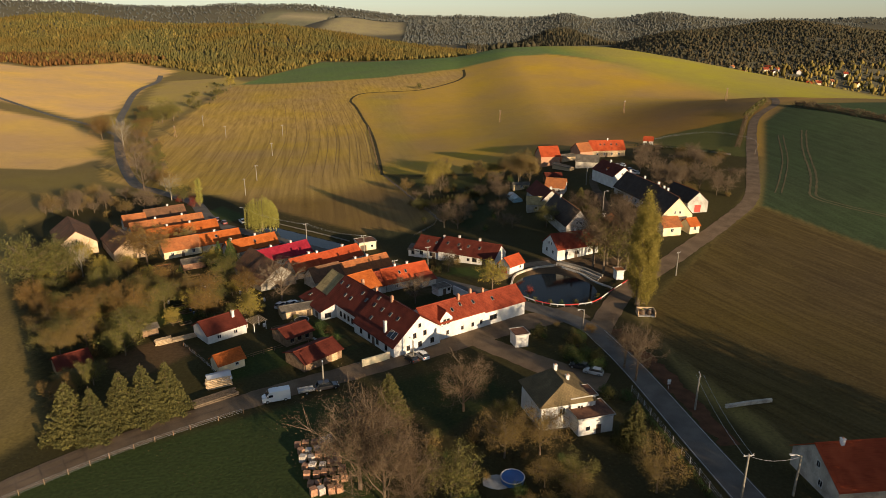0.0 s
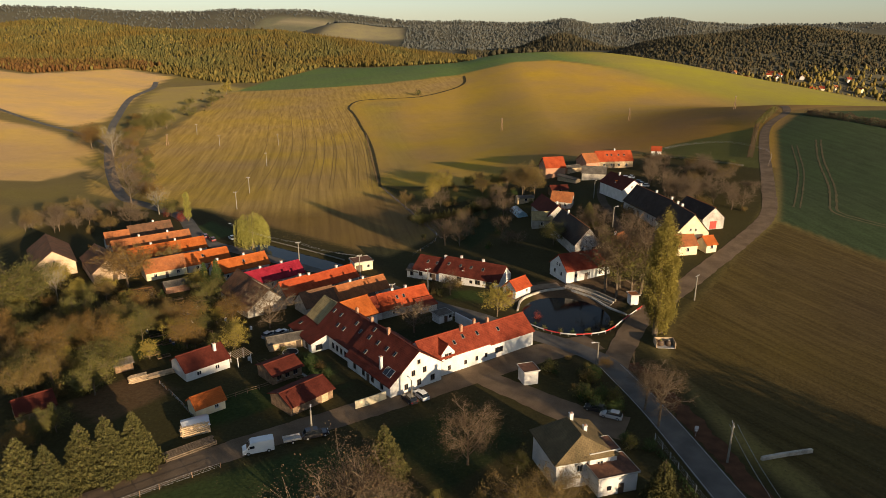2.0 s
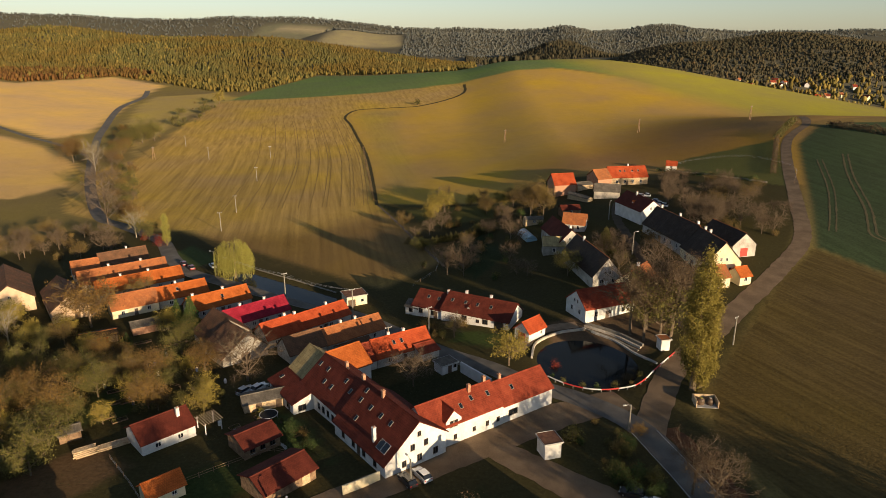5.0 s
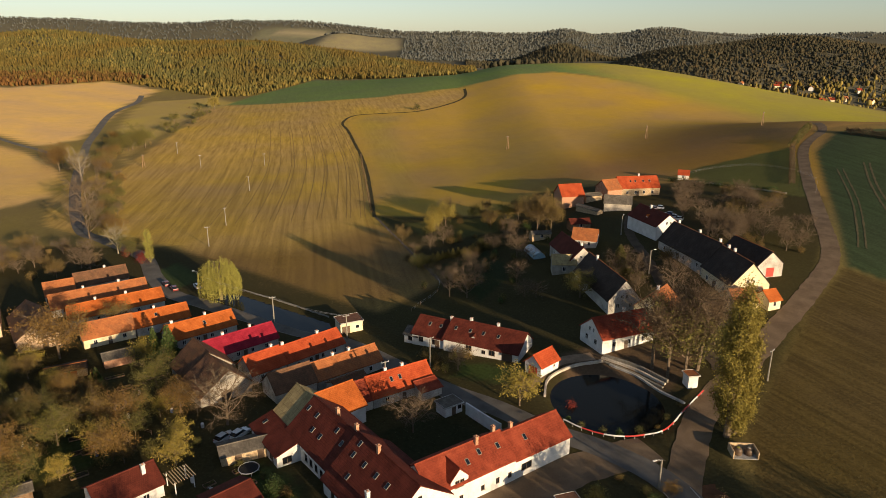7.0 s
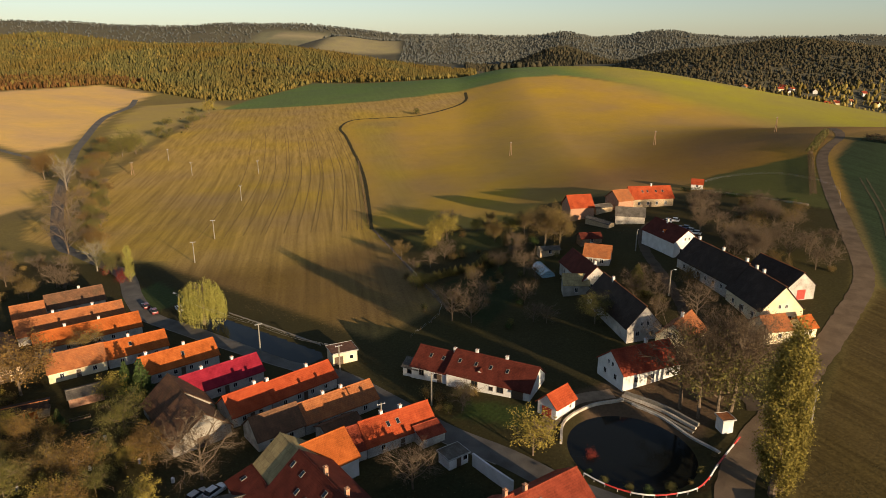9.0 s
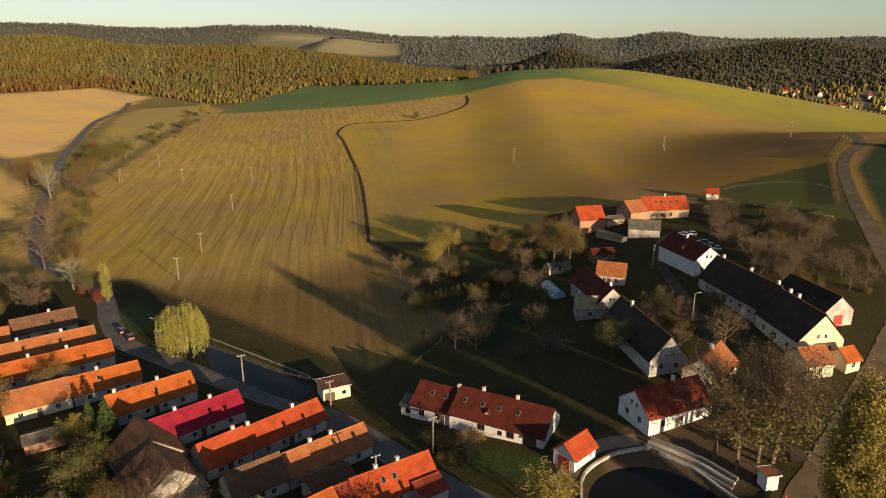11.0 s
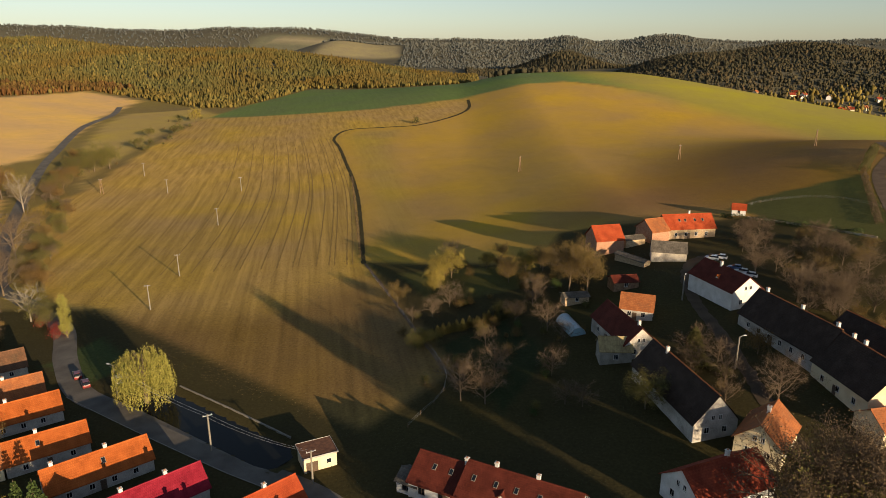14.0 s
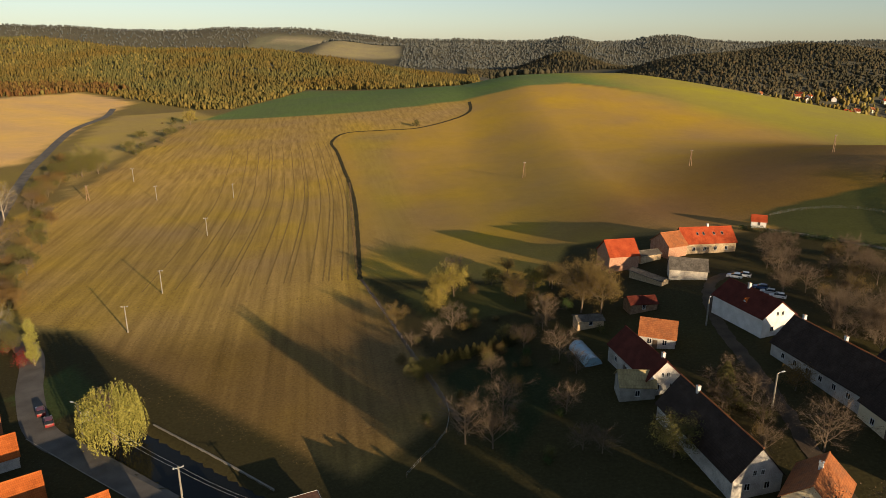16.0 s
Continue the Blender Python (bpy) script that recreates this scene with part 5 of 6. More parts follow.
# hedges
def hedge(label, a, b, h, w, material, seed, per=55):
    """A hedge from a to b: stems, and leaves in uneven humps."""
    rng = np.random.default_rng(seed)
    L = math.hypot(b[0] - a[0], b[1] - a[1])
    d = np.array([(b[0] - a[0]) / L, (b[1] - a[1]) / L])
    top = thing("hedge", label, "hedge", Matrix.Translation((a[0], a[1], gz(*a))))
    z0 = gz(*a)
    stems = ([], [])
    for k in range(int(L / 1.2)):
        q = d * (k * 1.2 + rng.uniform(0, 0.8)) + rng.normal(0, w * 0.2, 2)
        z = gz(a[0] + q[0], a[1] + q[1]) - z0
        tube([(q[0], q[1], z - 0.2), (q[0] + rng.normal(0, 0.3), q[1] + rng.normal(0, 0.3), z + h * 0.8)], [0.06, 0.02], 3, stems)
    part("trunk", stems, BARK, top)
    n = int(L * per)
    t = rng.uniform(0, L, n)
    hump = np.array([0.75 + 0.45 * noise.noise(Vector((x * 0.22, seed, 0))) + 0.2 * noise.noise(Vector((x * 0.9, seed, 4))) for x in t])
    ang = rng.uniform(0, math.pi, n)
    rad = np.sqrt(rng.uniform(0.25, 1, n)) * hump
    side = np.cos(ang) * rad * w / 2
    c = np.stack([d[0] * t - d[1] * side, d[1] * t + d[0] * side, np.sin(ang) * rad * h], 1)
    c[:, 2] += H(a[0] + c[:, 0], a[1] + c[:, 1]) - z0
    quads_mesh("crown", c, 0.10 + 0.03 * h, rng, material, top)


hedge("brown thicket of bushes beside the green field", (210, 410), (264, 326), 4.6, 9.0, LEAF_TWIG, 41, 120)
hedge("low brown hedge along the sunken field road", (148, 338), (177, 398), 2.2, 3.6, LEAF_TWIG, 42)
hedge("dark bushes along the sunken field road", (177, 398), (202, 432), 4.0, 6.0, LEAF_OLIVE, 43, 90)
hedge("dark clipped hedge above the hamlet", (104, 366), (138, 330), 2.6, 3.2, LEAF_GREEN, 45, 90)
hedge("dark green hedge along the villa garden", (37.6, 116), (43.4, 72), 1.7, 1.6, LEAF_GREEN, 46)
hedge("withered weeds on the balk between fields", (-36, 350), (-60, 505), 1.1, 1.6, LEAF_TWIG, 47, 22)
for i in range(26):
    t = i / 25
    plant("spruce", -10 + 27 * t + plant_rng.uniform(-0.5, 0.5), 275 + 12.5 * t + plant_rng.uniform(-0.7, 0.7), plant_rng.uniform(2.4, 3.8), "row of young conifers")
for x, y in [(-11, 272), (-8, 270), (-12, 268)]:
    plant("olive", x, y, 4.2)
for x, y, k in [(24.6, 169.6, "bush"), (28.5, 167.6, "bush"), (31.5, 166.9, "darkbush"), (35.6, 167.6, "bush"), (39.6, 169.4, "brownbush"), (42.5, 172.6, "bush"), (22.6, 172.6, "darkbush"), (46.2, 176.2, "brownbush")]:
    plant(k, x, y, plant_rng.uniform(0.9, 1.6), "shrubs on the pond bank")
plant("rust", 35.4, 148.4, 2.8)


# ---- rough grass and fallen leaves over the village ground ----
def tufts(name, label, outline, count, size, material, seed):
    rng = np.random.default_rng(seed)
    xs, ys = [p[0] for p in outline], [p[1] for p in outline]
    p = np.stack([rng.uniform(min(xs), max(xs), count), rng.uniform(min(ys), max(ys), count)], 1)
    keep = inside(p[:, 0], p[:, 1], outline, 0.2) > 0.5
    clump = np.array([noise.noise(Vector((a * 0.11, b * 0.11, seed))) for a, b in p])
    keep &= clump > rng.uniform(-0.45, 0.35, count)
    for inv, a, b in FOOT:
        m = np.array(inv)
        qx, qy = m[0, 0] * p[:, 0] + m[0, 1] * p[:, 1] + m[0, 3], m[1, 0] * p[:, 0] + m[1, 1] * p[:, 1] + m[1, 3]
        keep &= ~((np.abs(qx) < a - 1.0) & (np.abs(qy) < b - 1.0))
    for line, w in ROAD_LINES:
        l = np.array([(q.x, q.y) for q in line])
        l = l[(l[:, 1] < 460)]
        for q in l[::1]:
            keep &= (p[:, 0] - q[0]) ** 2 + (p[:, 1] - q[1]) ** 2 > (w * 0.62) ** 2
    keep &= ((p[:, 0] - 32.8) / 13) ** 2 + ((p[:, 1] - 180) / 13.6) ** 2 > 1
    p = p[keep]
    c = np.concatenate([p, (H(p[:, 0], p[:, 1]) + size * 0.12)[:, None]], 1)
    holder = quads_mesh(name, c, size, rng, material, None, flat=0.22)
    return tagged(holder, label, "grass", kind="stuff")


LITTER = leaf_mat("leaf_litter", [(0.0, (0.03, 0.022, 0.010)), (0.4, (0.065, 0.055, 0.018)), (0.8, (0.060, 0.062, 0.020)), (1.0, (0.095, 0.070, 0.026))])
WEEDS = leaf_mat("field_weeds", [(0.0, (0.05, 0.040, 0.014)), (0.5, (0.075, 0.060, 0.020)), (1.0, (0.10, 0.082, 0.028))])
tufts("rough_grass", "rough grass and fallen leaves round the houses", VILLAGE, 190000, 0.15, LITTER, 3)
tufts("field_weeds", "withered weeds over the ploughed field", RBROWN[:4] + [(150, 60), (60, 60), (50, 150)], 90000, 0.14, WEEDS, 5)
tufts("stubble", "pale stubble tufts on the near field", [(-105, 300), (-70, 258), (-36, 238), (-21, 234), (-4, 258), (-35, 347), (-45, 400), (-150, 400), (-140, 310)], 60000, 0.18, leaf_mat("stubble_straw", [(0.0, (0.13, 0.085, 0.03)), (1.0, (0.30, 0.20, 0.07))]), 6)


# ---- woods in the distance ----
def wood(name, label, spots, heights, conifer, material, seed, wide=1.0):
    """A far wood in one mesh: every tree a ragged spire or a lumpy crown."""
    rng = np.random.default_rng(seed)
    n = len(spots)
    # a spire: three skirts; a crown: a lumpy barrel
    sp = np.array([(0.13, 0.14), (0.16, 0.34), (0.08, 0.66), (0.0, 1.0)])
    cr = np.array([(0.16, 0.06), (0.34, 0.38), (0.26, 0.78), (0.03, 1.0)])
    sides, tiers = 4, 4
    prof = np.where(conifer[:, None, None], sp[None], cr[None])
    ang = rng.uniform(0, 6.28, n)[:, None, None] + (np.arange(sides) * 2 * math.pi / sides)[None, None, :]
    rad = wide * prof[:, :, 0][:, :, None] * heights[:, None, None] * rng.uniform(0.6, 1.35, (n, tiers, sides)) * rng.uniform(0.8, 1.25, n)[:, None, None]
    z = prof[:, :, 1][:, :, None] * heights[:, None, None] * rng.uniform(0.9, 1.1, (n, tiers, sides))
    x = spots[:, 0][:, None, None] + rad * np.cos(ang)
    y = spots[:, 1][:, None, None] + rad * np.sin(ang)
    zz = H(spots[:, 0], spots[:, 1])[:, None, None] - 0.5 + z
    v = np.stack([x, y, zz], -1).reshape(-1, 3)
    base = np.arange(n)[:, None, None, None] * (tiers * sides)
    r_, s_ = np.meshgrid(np.arange(tiers - 1), np.arange(sides), indexing="ij")
    q = np.stack([r_ * sides + s_, r_ * sides + (s_ + 1) % sides, (r_ + 1) * sides + (s_ + 1) % sides, (r_ + 1) * sides + s_], -1)[None] + base
    q = q.reshape(-1, 4).astype(np.int32)
    me = bpy.data.meshes.new(name)
    me.vertices.add(len(v))
    me.vertices.foreach_set("co", v.astype(np.float32).ravel())
    me.loops.add(q.size)
    me.loops.foreach_set("vertex_index", q.ravel())
    me.polygons.add(len(q))
    me.polygons.foreach_set("loop_start", np.arange(0, q.size, 4, dtype=np.int32))
    me.polygons.foreach_set("loop_total", np.full(len(q), 4, np.int32))
    me.update()
    me.materials.append(material)
    return tagged(new(name, me), label, "woodland", kind="stuff")


def scatter(outline, gap, seed):
    rng = np.random.default_rng(seed)
    xs, ys = [p[0] for p in outline], [p[1] for p in outline]
    n = int((max(xs) - min(xs)) * (max(ys) - min(ys)) / gap ** 2)
    p = np.stack([rng.uniform(min(xs), max(xs), n), rng.uniform(min(ys), max(ys), n)], 1)
    return p[inside(p[:, 0], p[:, 1], outline, 0.5) > 0.5], rng


def wood_mat(name, stops, patch):
    """Tree crowns far off: each its own colour, and stands of trees that differ in broad patches."""
    m = leaf_mat(name, stops)
    nt, ns, ln, b = nodes_of(m)
    tc = ns.new("ShaderNodeTexCoord")
    n = ns.new("ShaderNodeTexNoise")
    n.inputs["Scale"].default_value, n.inputs["Detail"].default_value = 0.009, 4
    ln.new(tc.outputs["Object"], n.inputs["Vector"])
    r = ramp_of(ns, [(0.38, (0, 0, 0)), (0.62, (1, 1, 1))])
    ln.new(n.outputs["Fac"], r.inputs[0])
    old = b.inputs["Base Color"].links[0].from_socket
    mx = ns.new("ShaderNodeMix")
    mx.data_type = 'RGBA'
    mul = ns.new("ShaderNodeMix")
    mul.data_type, mul.blend_type = 'RGBA', 'MULTIPLY'
    mul.inputs[0].default_value = 1.0
    mul.inputs[7].default_value = (*patch, 1)
    ln.new(old, mul.inputs[6])
    ln.new(r.outputs[0], mx.inputs[0])
    ln.new(old, mx.inputs[6])
    ln.new(mul.outputs[2], mx.inputs[7])
    ln.new(mx.outputs[2], b.inputs["Base Color"])
    b.inputs["Specular IOR Level"].default_value = 0.05
    return m


WOOD_W = [(-1300, 900), (-900, 860), (-560, 812), (-474, 792), (-431, 932), (-345, 892), (-268, 842), (-228, 845), (-190, 1046), (-60, 985), (10, 968), (50, 1100), (60, 1500), (-1500, 1500)]
p, rg = scatter(WOOD_W, 4.0, 3)
p = p[p[:, 1] < 1440]
edge = 1 - inside(p[:, 0], p[:, 1], [(-1300, 960), (-560, 880), (-440, 985), (-320, 940), (-200, 1085), (10, 1000), (50, 1500), (-1500, 1500)], 30)
con = rg.uniform(size=len(p)) > 0.16 + 0.7 * edge + 0.42 * S01((-300 - p[:, 0]) / 250)
MIXED = wood_mat("mixed_wood", [(0.0, (0.080, 0.074, 0.024)), (0.45, (0.135, 0.112, 0.034)), (0.8, (0.19, 0.145, 0.042)), (1.0, (0.27, 0.21, 0.06))], (0.8, 0.7, 0.6))
SPIRES = wood_mat("spruce_wood", [(0.0, (0.076, 0.073, 0.026)), (0.5, (0.092, 0.085, 0.030)), (0.9, (0.108, 0.092, 0.031)), (1.0, (0.15, 0.10, 0.034))], (1.25, 0.95, 0.75))
RUSTWOOD = wood_mat("beech_wood", [(0.0, (0.060, 0.030, 0.013)), (0.5, (0.105, 0.050, 0.018)), (1.0, (0.15, 0.080, 0.026))], (0.9, 1.1, 1.0))
# the crowns are paler and cooler than foliage: haze painted into their colour
HAZED_FARWOOD = wood_mat("distant_wood", [(0.0, (0.090, 0.096, 0.084)), (0.5, (0.10, 0.102, 0.088)), (1.0, (0.11, 0.108, 0.090))], (0.85, 0.9, 1.0))
EASTWOOD = wood_mat("eastern_wood", [(0.0, (0.048, 0.046, 0.028)), (0.5, (0.064, 0.056, 0.033)), (0.9, (0.085, 0.066, 0.036)), (1.0, (0.13, 0.080, 0.036))], (0.7, 0.75, 0.8))
ht = rg.uniform(4, 8, len(p)) * np.where(rg.uniform(size=len(p)) < 0.10, 1.3, 1.0)
low = ht * rg.uniform(0.35, 0.95, len(p))
rusty = (edge > 0.2) & (p[:, 0] < -400) & (rg.uniform(size=len(p)) < 0.8)
wood("conifer_wood", "spruce and pine wood on the hillside", p[con & ~rusty], ht[con & ~rusty], con[con & ~rusty], SPIRES, 1, 1.5)
wood("mixed_wood", "mixed autumn wood along the field edge", p[~con & ~rusty], low[~con & ~rusty], con[~con & ~rusty], MIXED, 2, 0.9)
wood("beech_wood", "rust-coloured beeches at the wood's edge", p[rusty], ht[rusty] * 0.9, con[rusty] & False, RUSTWOOD, 3, 0.8)
WOOD_E = [(230, 1290), (330, 1180), (380, 1150), (520, 1250), (700, 1290), (900, 1290), (1200, 1230), (1450, 1230), (1450, 1800), (330, 1800)]
p, rg = scatter(WOOD_E, 5.5, 5)
p = p[p[:, 1] < 1720]
con = rg.uniform(size=len(p)) > 0.45
wood("mixed_wood", "brown mixed wood over the eastern hill", p, rg.uniform(3.5, 8, len(p)), con, EASTWOOD, 4, 1.4)
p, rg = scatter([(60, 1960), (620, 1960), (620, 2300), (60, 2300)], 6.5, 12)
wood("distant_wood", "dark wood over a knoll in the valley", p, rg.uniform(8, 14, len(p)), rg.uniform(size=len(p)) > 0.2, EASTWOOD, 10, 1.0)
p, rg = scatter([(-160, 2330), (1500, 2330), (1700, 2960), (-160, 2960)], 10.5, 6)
wood("distant_wood", "woods over the far hills, haze greyed in", p, rg.uniform(5, 10, len(p)), rg.uniform(size=len(p)) > 0.5, HAZED_FARWOOD, 5, 1.15)
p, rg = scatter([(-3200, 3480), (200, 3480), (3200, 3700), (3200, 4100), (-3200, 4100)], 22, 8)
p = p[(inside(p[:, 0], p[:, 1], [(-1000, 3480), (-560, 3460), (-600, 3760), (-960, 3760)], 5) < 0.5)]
wood("distant_wood", "woods along the horizon ridge, haze painted into colour", p, rg.uniform(6, 13, len(p)), rg.uniform(size=len(p)) > 0.5, HAZED_FARWOOD, 6, 1.3)
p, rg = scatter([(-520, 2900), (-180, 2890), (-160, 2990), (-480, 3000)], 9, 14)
wood("distant_wood", "wood on top of the pale field hill", p, rg.uniform(7, 12, len(p)), rg.uniform(size=len(p)) > 0.5, HAZED_FARWOOD, 11, 1.2)
p, rg = scatter([(50, 950), (112, 926), (122, 946), (66, 974)], 4.0, 9)
wood("copse", "small brown copse on the crest of the field", p, rg.uniform(4, 10, len(p)), rg.uniform(size=len(p)) > 2, EASTWOOD, 7, 1.1)
# horizon hills, kilometres behind everything else; haze is painted as blue colour and glow
HAZE_GLOW = bpy.data.materials.new("haze_glow_hills")
nt_, ns_, ln_, b_ = nodes_of(HAZE_GLOW)
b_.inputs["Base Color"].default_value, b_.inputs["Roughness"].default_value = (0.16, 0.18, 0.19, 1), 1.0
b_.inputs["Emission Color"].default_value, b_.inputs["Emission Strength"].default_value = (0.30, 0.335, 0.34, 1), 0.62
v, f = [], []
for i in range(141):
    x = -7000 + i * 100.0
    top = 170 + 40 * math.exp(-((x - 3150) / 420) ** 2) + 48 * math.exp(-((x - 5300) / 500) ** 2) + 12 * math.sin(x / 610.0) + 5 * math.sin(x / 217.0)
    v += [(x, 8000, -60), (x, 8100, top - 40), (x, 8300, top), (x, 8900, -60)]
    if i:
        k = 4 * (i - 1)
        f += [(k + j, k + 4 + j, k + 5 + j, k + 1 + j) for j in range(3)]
tagged(part("backdrop", (v, f), HAZE_GLOW), "far horizon hills, haze painted in as pale blue glow", "hills", kind="structure")

# ---- flat-roofed huts ----
def flat_hut(label, x, y, turn, a, b, h, wall, roof, door=None, window=None, name="hut"):
    top = thing(name, label, "hut", Matrix.Translation((x, y, gz(x, y))) @ Matrix.Rotation(radians(turn), 4, 'Z'))
    part("wall", box(-a / 2, a / 2, -b / 2, b / 2, -1.5, h), wall, top)
    rf = part("roof", box(-a / 2 - 0.25, a / 2 + 0.25, -b / 2 - 0.25, b / 2 + 0.25, h, h + 0.18), roof, top)
    q = ([], [])
    box(-a / 2 - 0.27, a / 2 + 0.27, -b / 2 - 0.31, -b / 2 - 0.25, h - 0.05, h + 0.26, q)
    box(-a / 2 - 0.27, a / 2 + 0.27, b / 2 + 0.25, b / 2 + 0.31, h - 0.05, h + 0.26, q)
    box(-a / 2 - 0.31, -a / 2 - 0.25, -b / 2 - 0.31, b / 2 + 0.31, h - 0.05, h + 0.26, q)
    box(a / 2 + 0.25, a / 2 + 0.31, -b / 2 - 0.31, b / 2 + 0.31, h - 0.05, h + 0.26, q)
    part("fascia", q, CONCRETE, rf)
    if door:
        part("door", box(door[0] - door[1] / 2, door[0] + door[1] / 2, -b / 2 - 0.05, -b / 2 + 0.03, -0.1, door[2]), DARKFRAME, top)
    if window:
        w = part("window", box(window[0] - 0.5, window[0] + 0.5, -b / 2 - 0.05, -b / 2 + 0.03, 1.0, 2.0), FRAME, top)
        part("pane", box(window[0] - 0.42, window[0] + 0.42, -b / 2 - 0.06, -b / 2 - 0.02, 1.08, 1.92), GLASS, w)
    return top


RUSTROOF = stone_mat("rusty_felt", (0.10, 0.05, 0.035), (0.20, 0.10, 0.06), 1.2, 0.9, 0.3)
flat_hut("cream transformer hut with flat rusty roof", 17.4, 142.8, 17, 3.2, 3.4, 3.2, WHITE, RUSTROOF)
flat_hut("cream flat-roofed garage by the long pond", -28.6, 221.2, 26, 6.2, 5.0, 3.0, CREAM, RUSTROOF, door=(-1.6, 2.2, 2.1), window=(1.6,))
flat_hut("white flat-roofed villa annex", 26.6, 106.6, 17, 7.0, 5.0, 3.6, WHITE, RUSTROOF, door=(0.6, 1.0, 2.0), window=(-1.6,), name="annex")
flat_hut("white upper storey block of the villa", 25.0, 108.9, 17, 5.0, 3.4, 6.0, WHITE, RUSTROOF, name="annex")
bay = thing("storage_bay", "open walled bay with two round grit tanks", "storage bay", Matrix.Translation((52.4, 160.0, gz(52.4, 160.0))) @ Matrix.Rotation(radians(-4), 4, 'Z'))
part("back_wall", box(-2.2, 2.2, 1.3, 1.5, -0.5, 1.5), PALEWOOD, bay)
for k in (-2.3, 2.1):
    part("side_wall", box(k, k + 0.2, -1.6, 1.5, -0.5, 1.5), PALEWOOD, bay)
part("floor_slab", box(-2.1, 2.1, -1.6, 1.3, -0.4, 0.08), CONCRETE, bay)
for k, m in ((-0.95, LEAF_WILLOW), (0.95, GREYWALL)):
    tank = part("tank", tube([(k, 0, 0.08), (k, 0, 0.9), (k, 0, 1.2), (k, 0, 1.42)], [0.78, 0.80, 0.66, 0.2], 16), DARKFRAME, bay)
    part("lid", tube([(k, 0, 1.40), (k, 0, 1.50)], [0.3, 0.26], 12), m, tank)
flat_hut("small white chapel-like shrine by the pond", 51.0, 184.0, 10, 2.2, 2.4, 2.8, WHITE, WORN, name="shrine")
flat_hut("white garden summerhouse in the courtyard", -1.5, 176.0, 35, 4.2, 3.4, 2.2, WHITE, GREYROOF, door=(0, 1.0, 1.9), window=(1.4,), name="summerhouse")


# ---- a wall, rail or fence along a line ----
def wall_along(name, label, pts, h, w, material, category, sink=0.6):
    line = smooth_line(pts, 1.5)
    v, f = [], []
    for i, p in enumerate(line):
        d = (line[min(i + 1, len(line) - 1)] - line[max(i - 1, 0)]).normalized()
        s = Vector((-d.y, d.x, 0)) * w / 2
        z = gz(p.x, p.y)
        for q, zz in ((p - s, z - sink), (p + s, z - sink), (p + s, z + h), (p - s, z + h)):
            v.append((q.x, q.y, zz))
        if i:
            k = 4 * (i - 1)
            f += [(k + a, k + (a + 1) % 4, k + 4 + (a + 1) % 4, k + 4 + a) for a in range(4)]
    f += [(3, 2, 1, 0), tuple(len(v) - 4 + a for a in range(4))]
    return tagged(part(name, (v, f), material), label, category, kind="structure")


wall_along("wall_pond", "pale stone parapet round the pond", [(19.0, 181), (21.0, 188.4), (27.2, 193.8), (34.6, 195.6)], 0.55, 0.45, OLDWALL, "wall", 1.6)
wall_along("wall_pond_bank", "low concrete step along the pond bank", [(36.0, 194.2), (41, 189.5), (44.6, 182.5), (47.5, 177)], 0.35, 0.5, CONCRETE, "wall", 1.6)
for k in range(3):
    wall_along("wall_quay", "stone step of the pond quay", [(34.0 + 0.75 * k, 196.4 + 0.8 * k), (40.6 + 0.75 * k, 190.6 + 0.8 * k), (45.2 + 0.75 * k, 184.0 + 0.8 * k)], 0.25 + 0.2 * k, 0.55, (POLEGREY, OLDWALL, POLEGREY)[k], "wall", 0.8)
wall_along("wall_field", "low ruined stone wall beside the field", [(55.0, 113.8), (60.0, 115.2), (65.2, 116.4)], 0.7, 0.5, OLDWALL, "wall")
wall_along("wall_court", "white courtyard wall with dark coping", [(8.4, 166.4), (5.2, 170.4), (2.0, 174.8)], 2.6, 0.35, WHITE, "wall")
wall_along("wall_gate", "cream boarded yard fence by the inn", [(-12.8, 134.8), (-15.6, 132.6), (-18.6, 130.6)], 1.8, 0.25, CREAM, "wall")
wall_along("wall_long_pond", "low concrete wall behind the long pond", [(-66, 250.8), (-50, 239.8), (-35.5, 229.4)], 0.22, 0.3, POLEGREY, "wall")
wall_along("wall_farmyard", "low stone wall along the far orchard", [(112, 362), (126, 345), (140, 326)], 0.7, 0.4, OLDWALL, "wall")


def fence(label, pts, gap, h, wires=3, material=WOOD, rails=False):
    line = smooth_line(pts, gap)
    top = thing("fence", label, "fence", Matrix.Translation((line[0].x, line[0].y, 0)))
    o = line[0]
    heads = []
    for p in line:
        z = gz(p.x, p.y)
        part("post", tube([(p.x - o.x, p.y - o.y, z - 0.4), (p.x - o.x, p.y - o.y, z + h)], [0.07, 0.06], 6), material, top)
        heads.append((p.x - o.x, p.y - o.y, z))
    for k in range(wires):
        zz = h * (k + 1) / (wires + 0.3)
        part("rail" if rails else "wire", tube([(a, b, c + zz) for a, b, c in heads], [0.045 if rails else 0.015] * len(heads), 4), material if rails else METAL, top)
    return top


fence("post-and-wire fence along the dirt lane", [(-72, 80.5), (-57.5, 95.5), (-47, 104.5), (-39, 110.5)], 3.4, 1.1)
fence("paddock fence with weathered posts on the slope", [(112, 374), (130, 380), (150, 372), (160, 345), (150, 322)], 4.5, 1.2)
fence("board fence between garden plots", [(-46, 133.5), (-40, 138.5), (-33, 143), (-27, 139)], 2.2, 1.1, 2, WOOD, True)
fence("wire fence round the bungalow plot", [(-62, 140.5), (-55, 133), (-49.5, 126.5)], 2.6, 1.0)
fence("wooden fence along the orchard edge", [(-12, 232), (-4, 252), (-15, 288), (-30, 330)], 5.0, 1.1, 2)
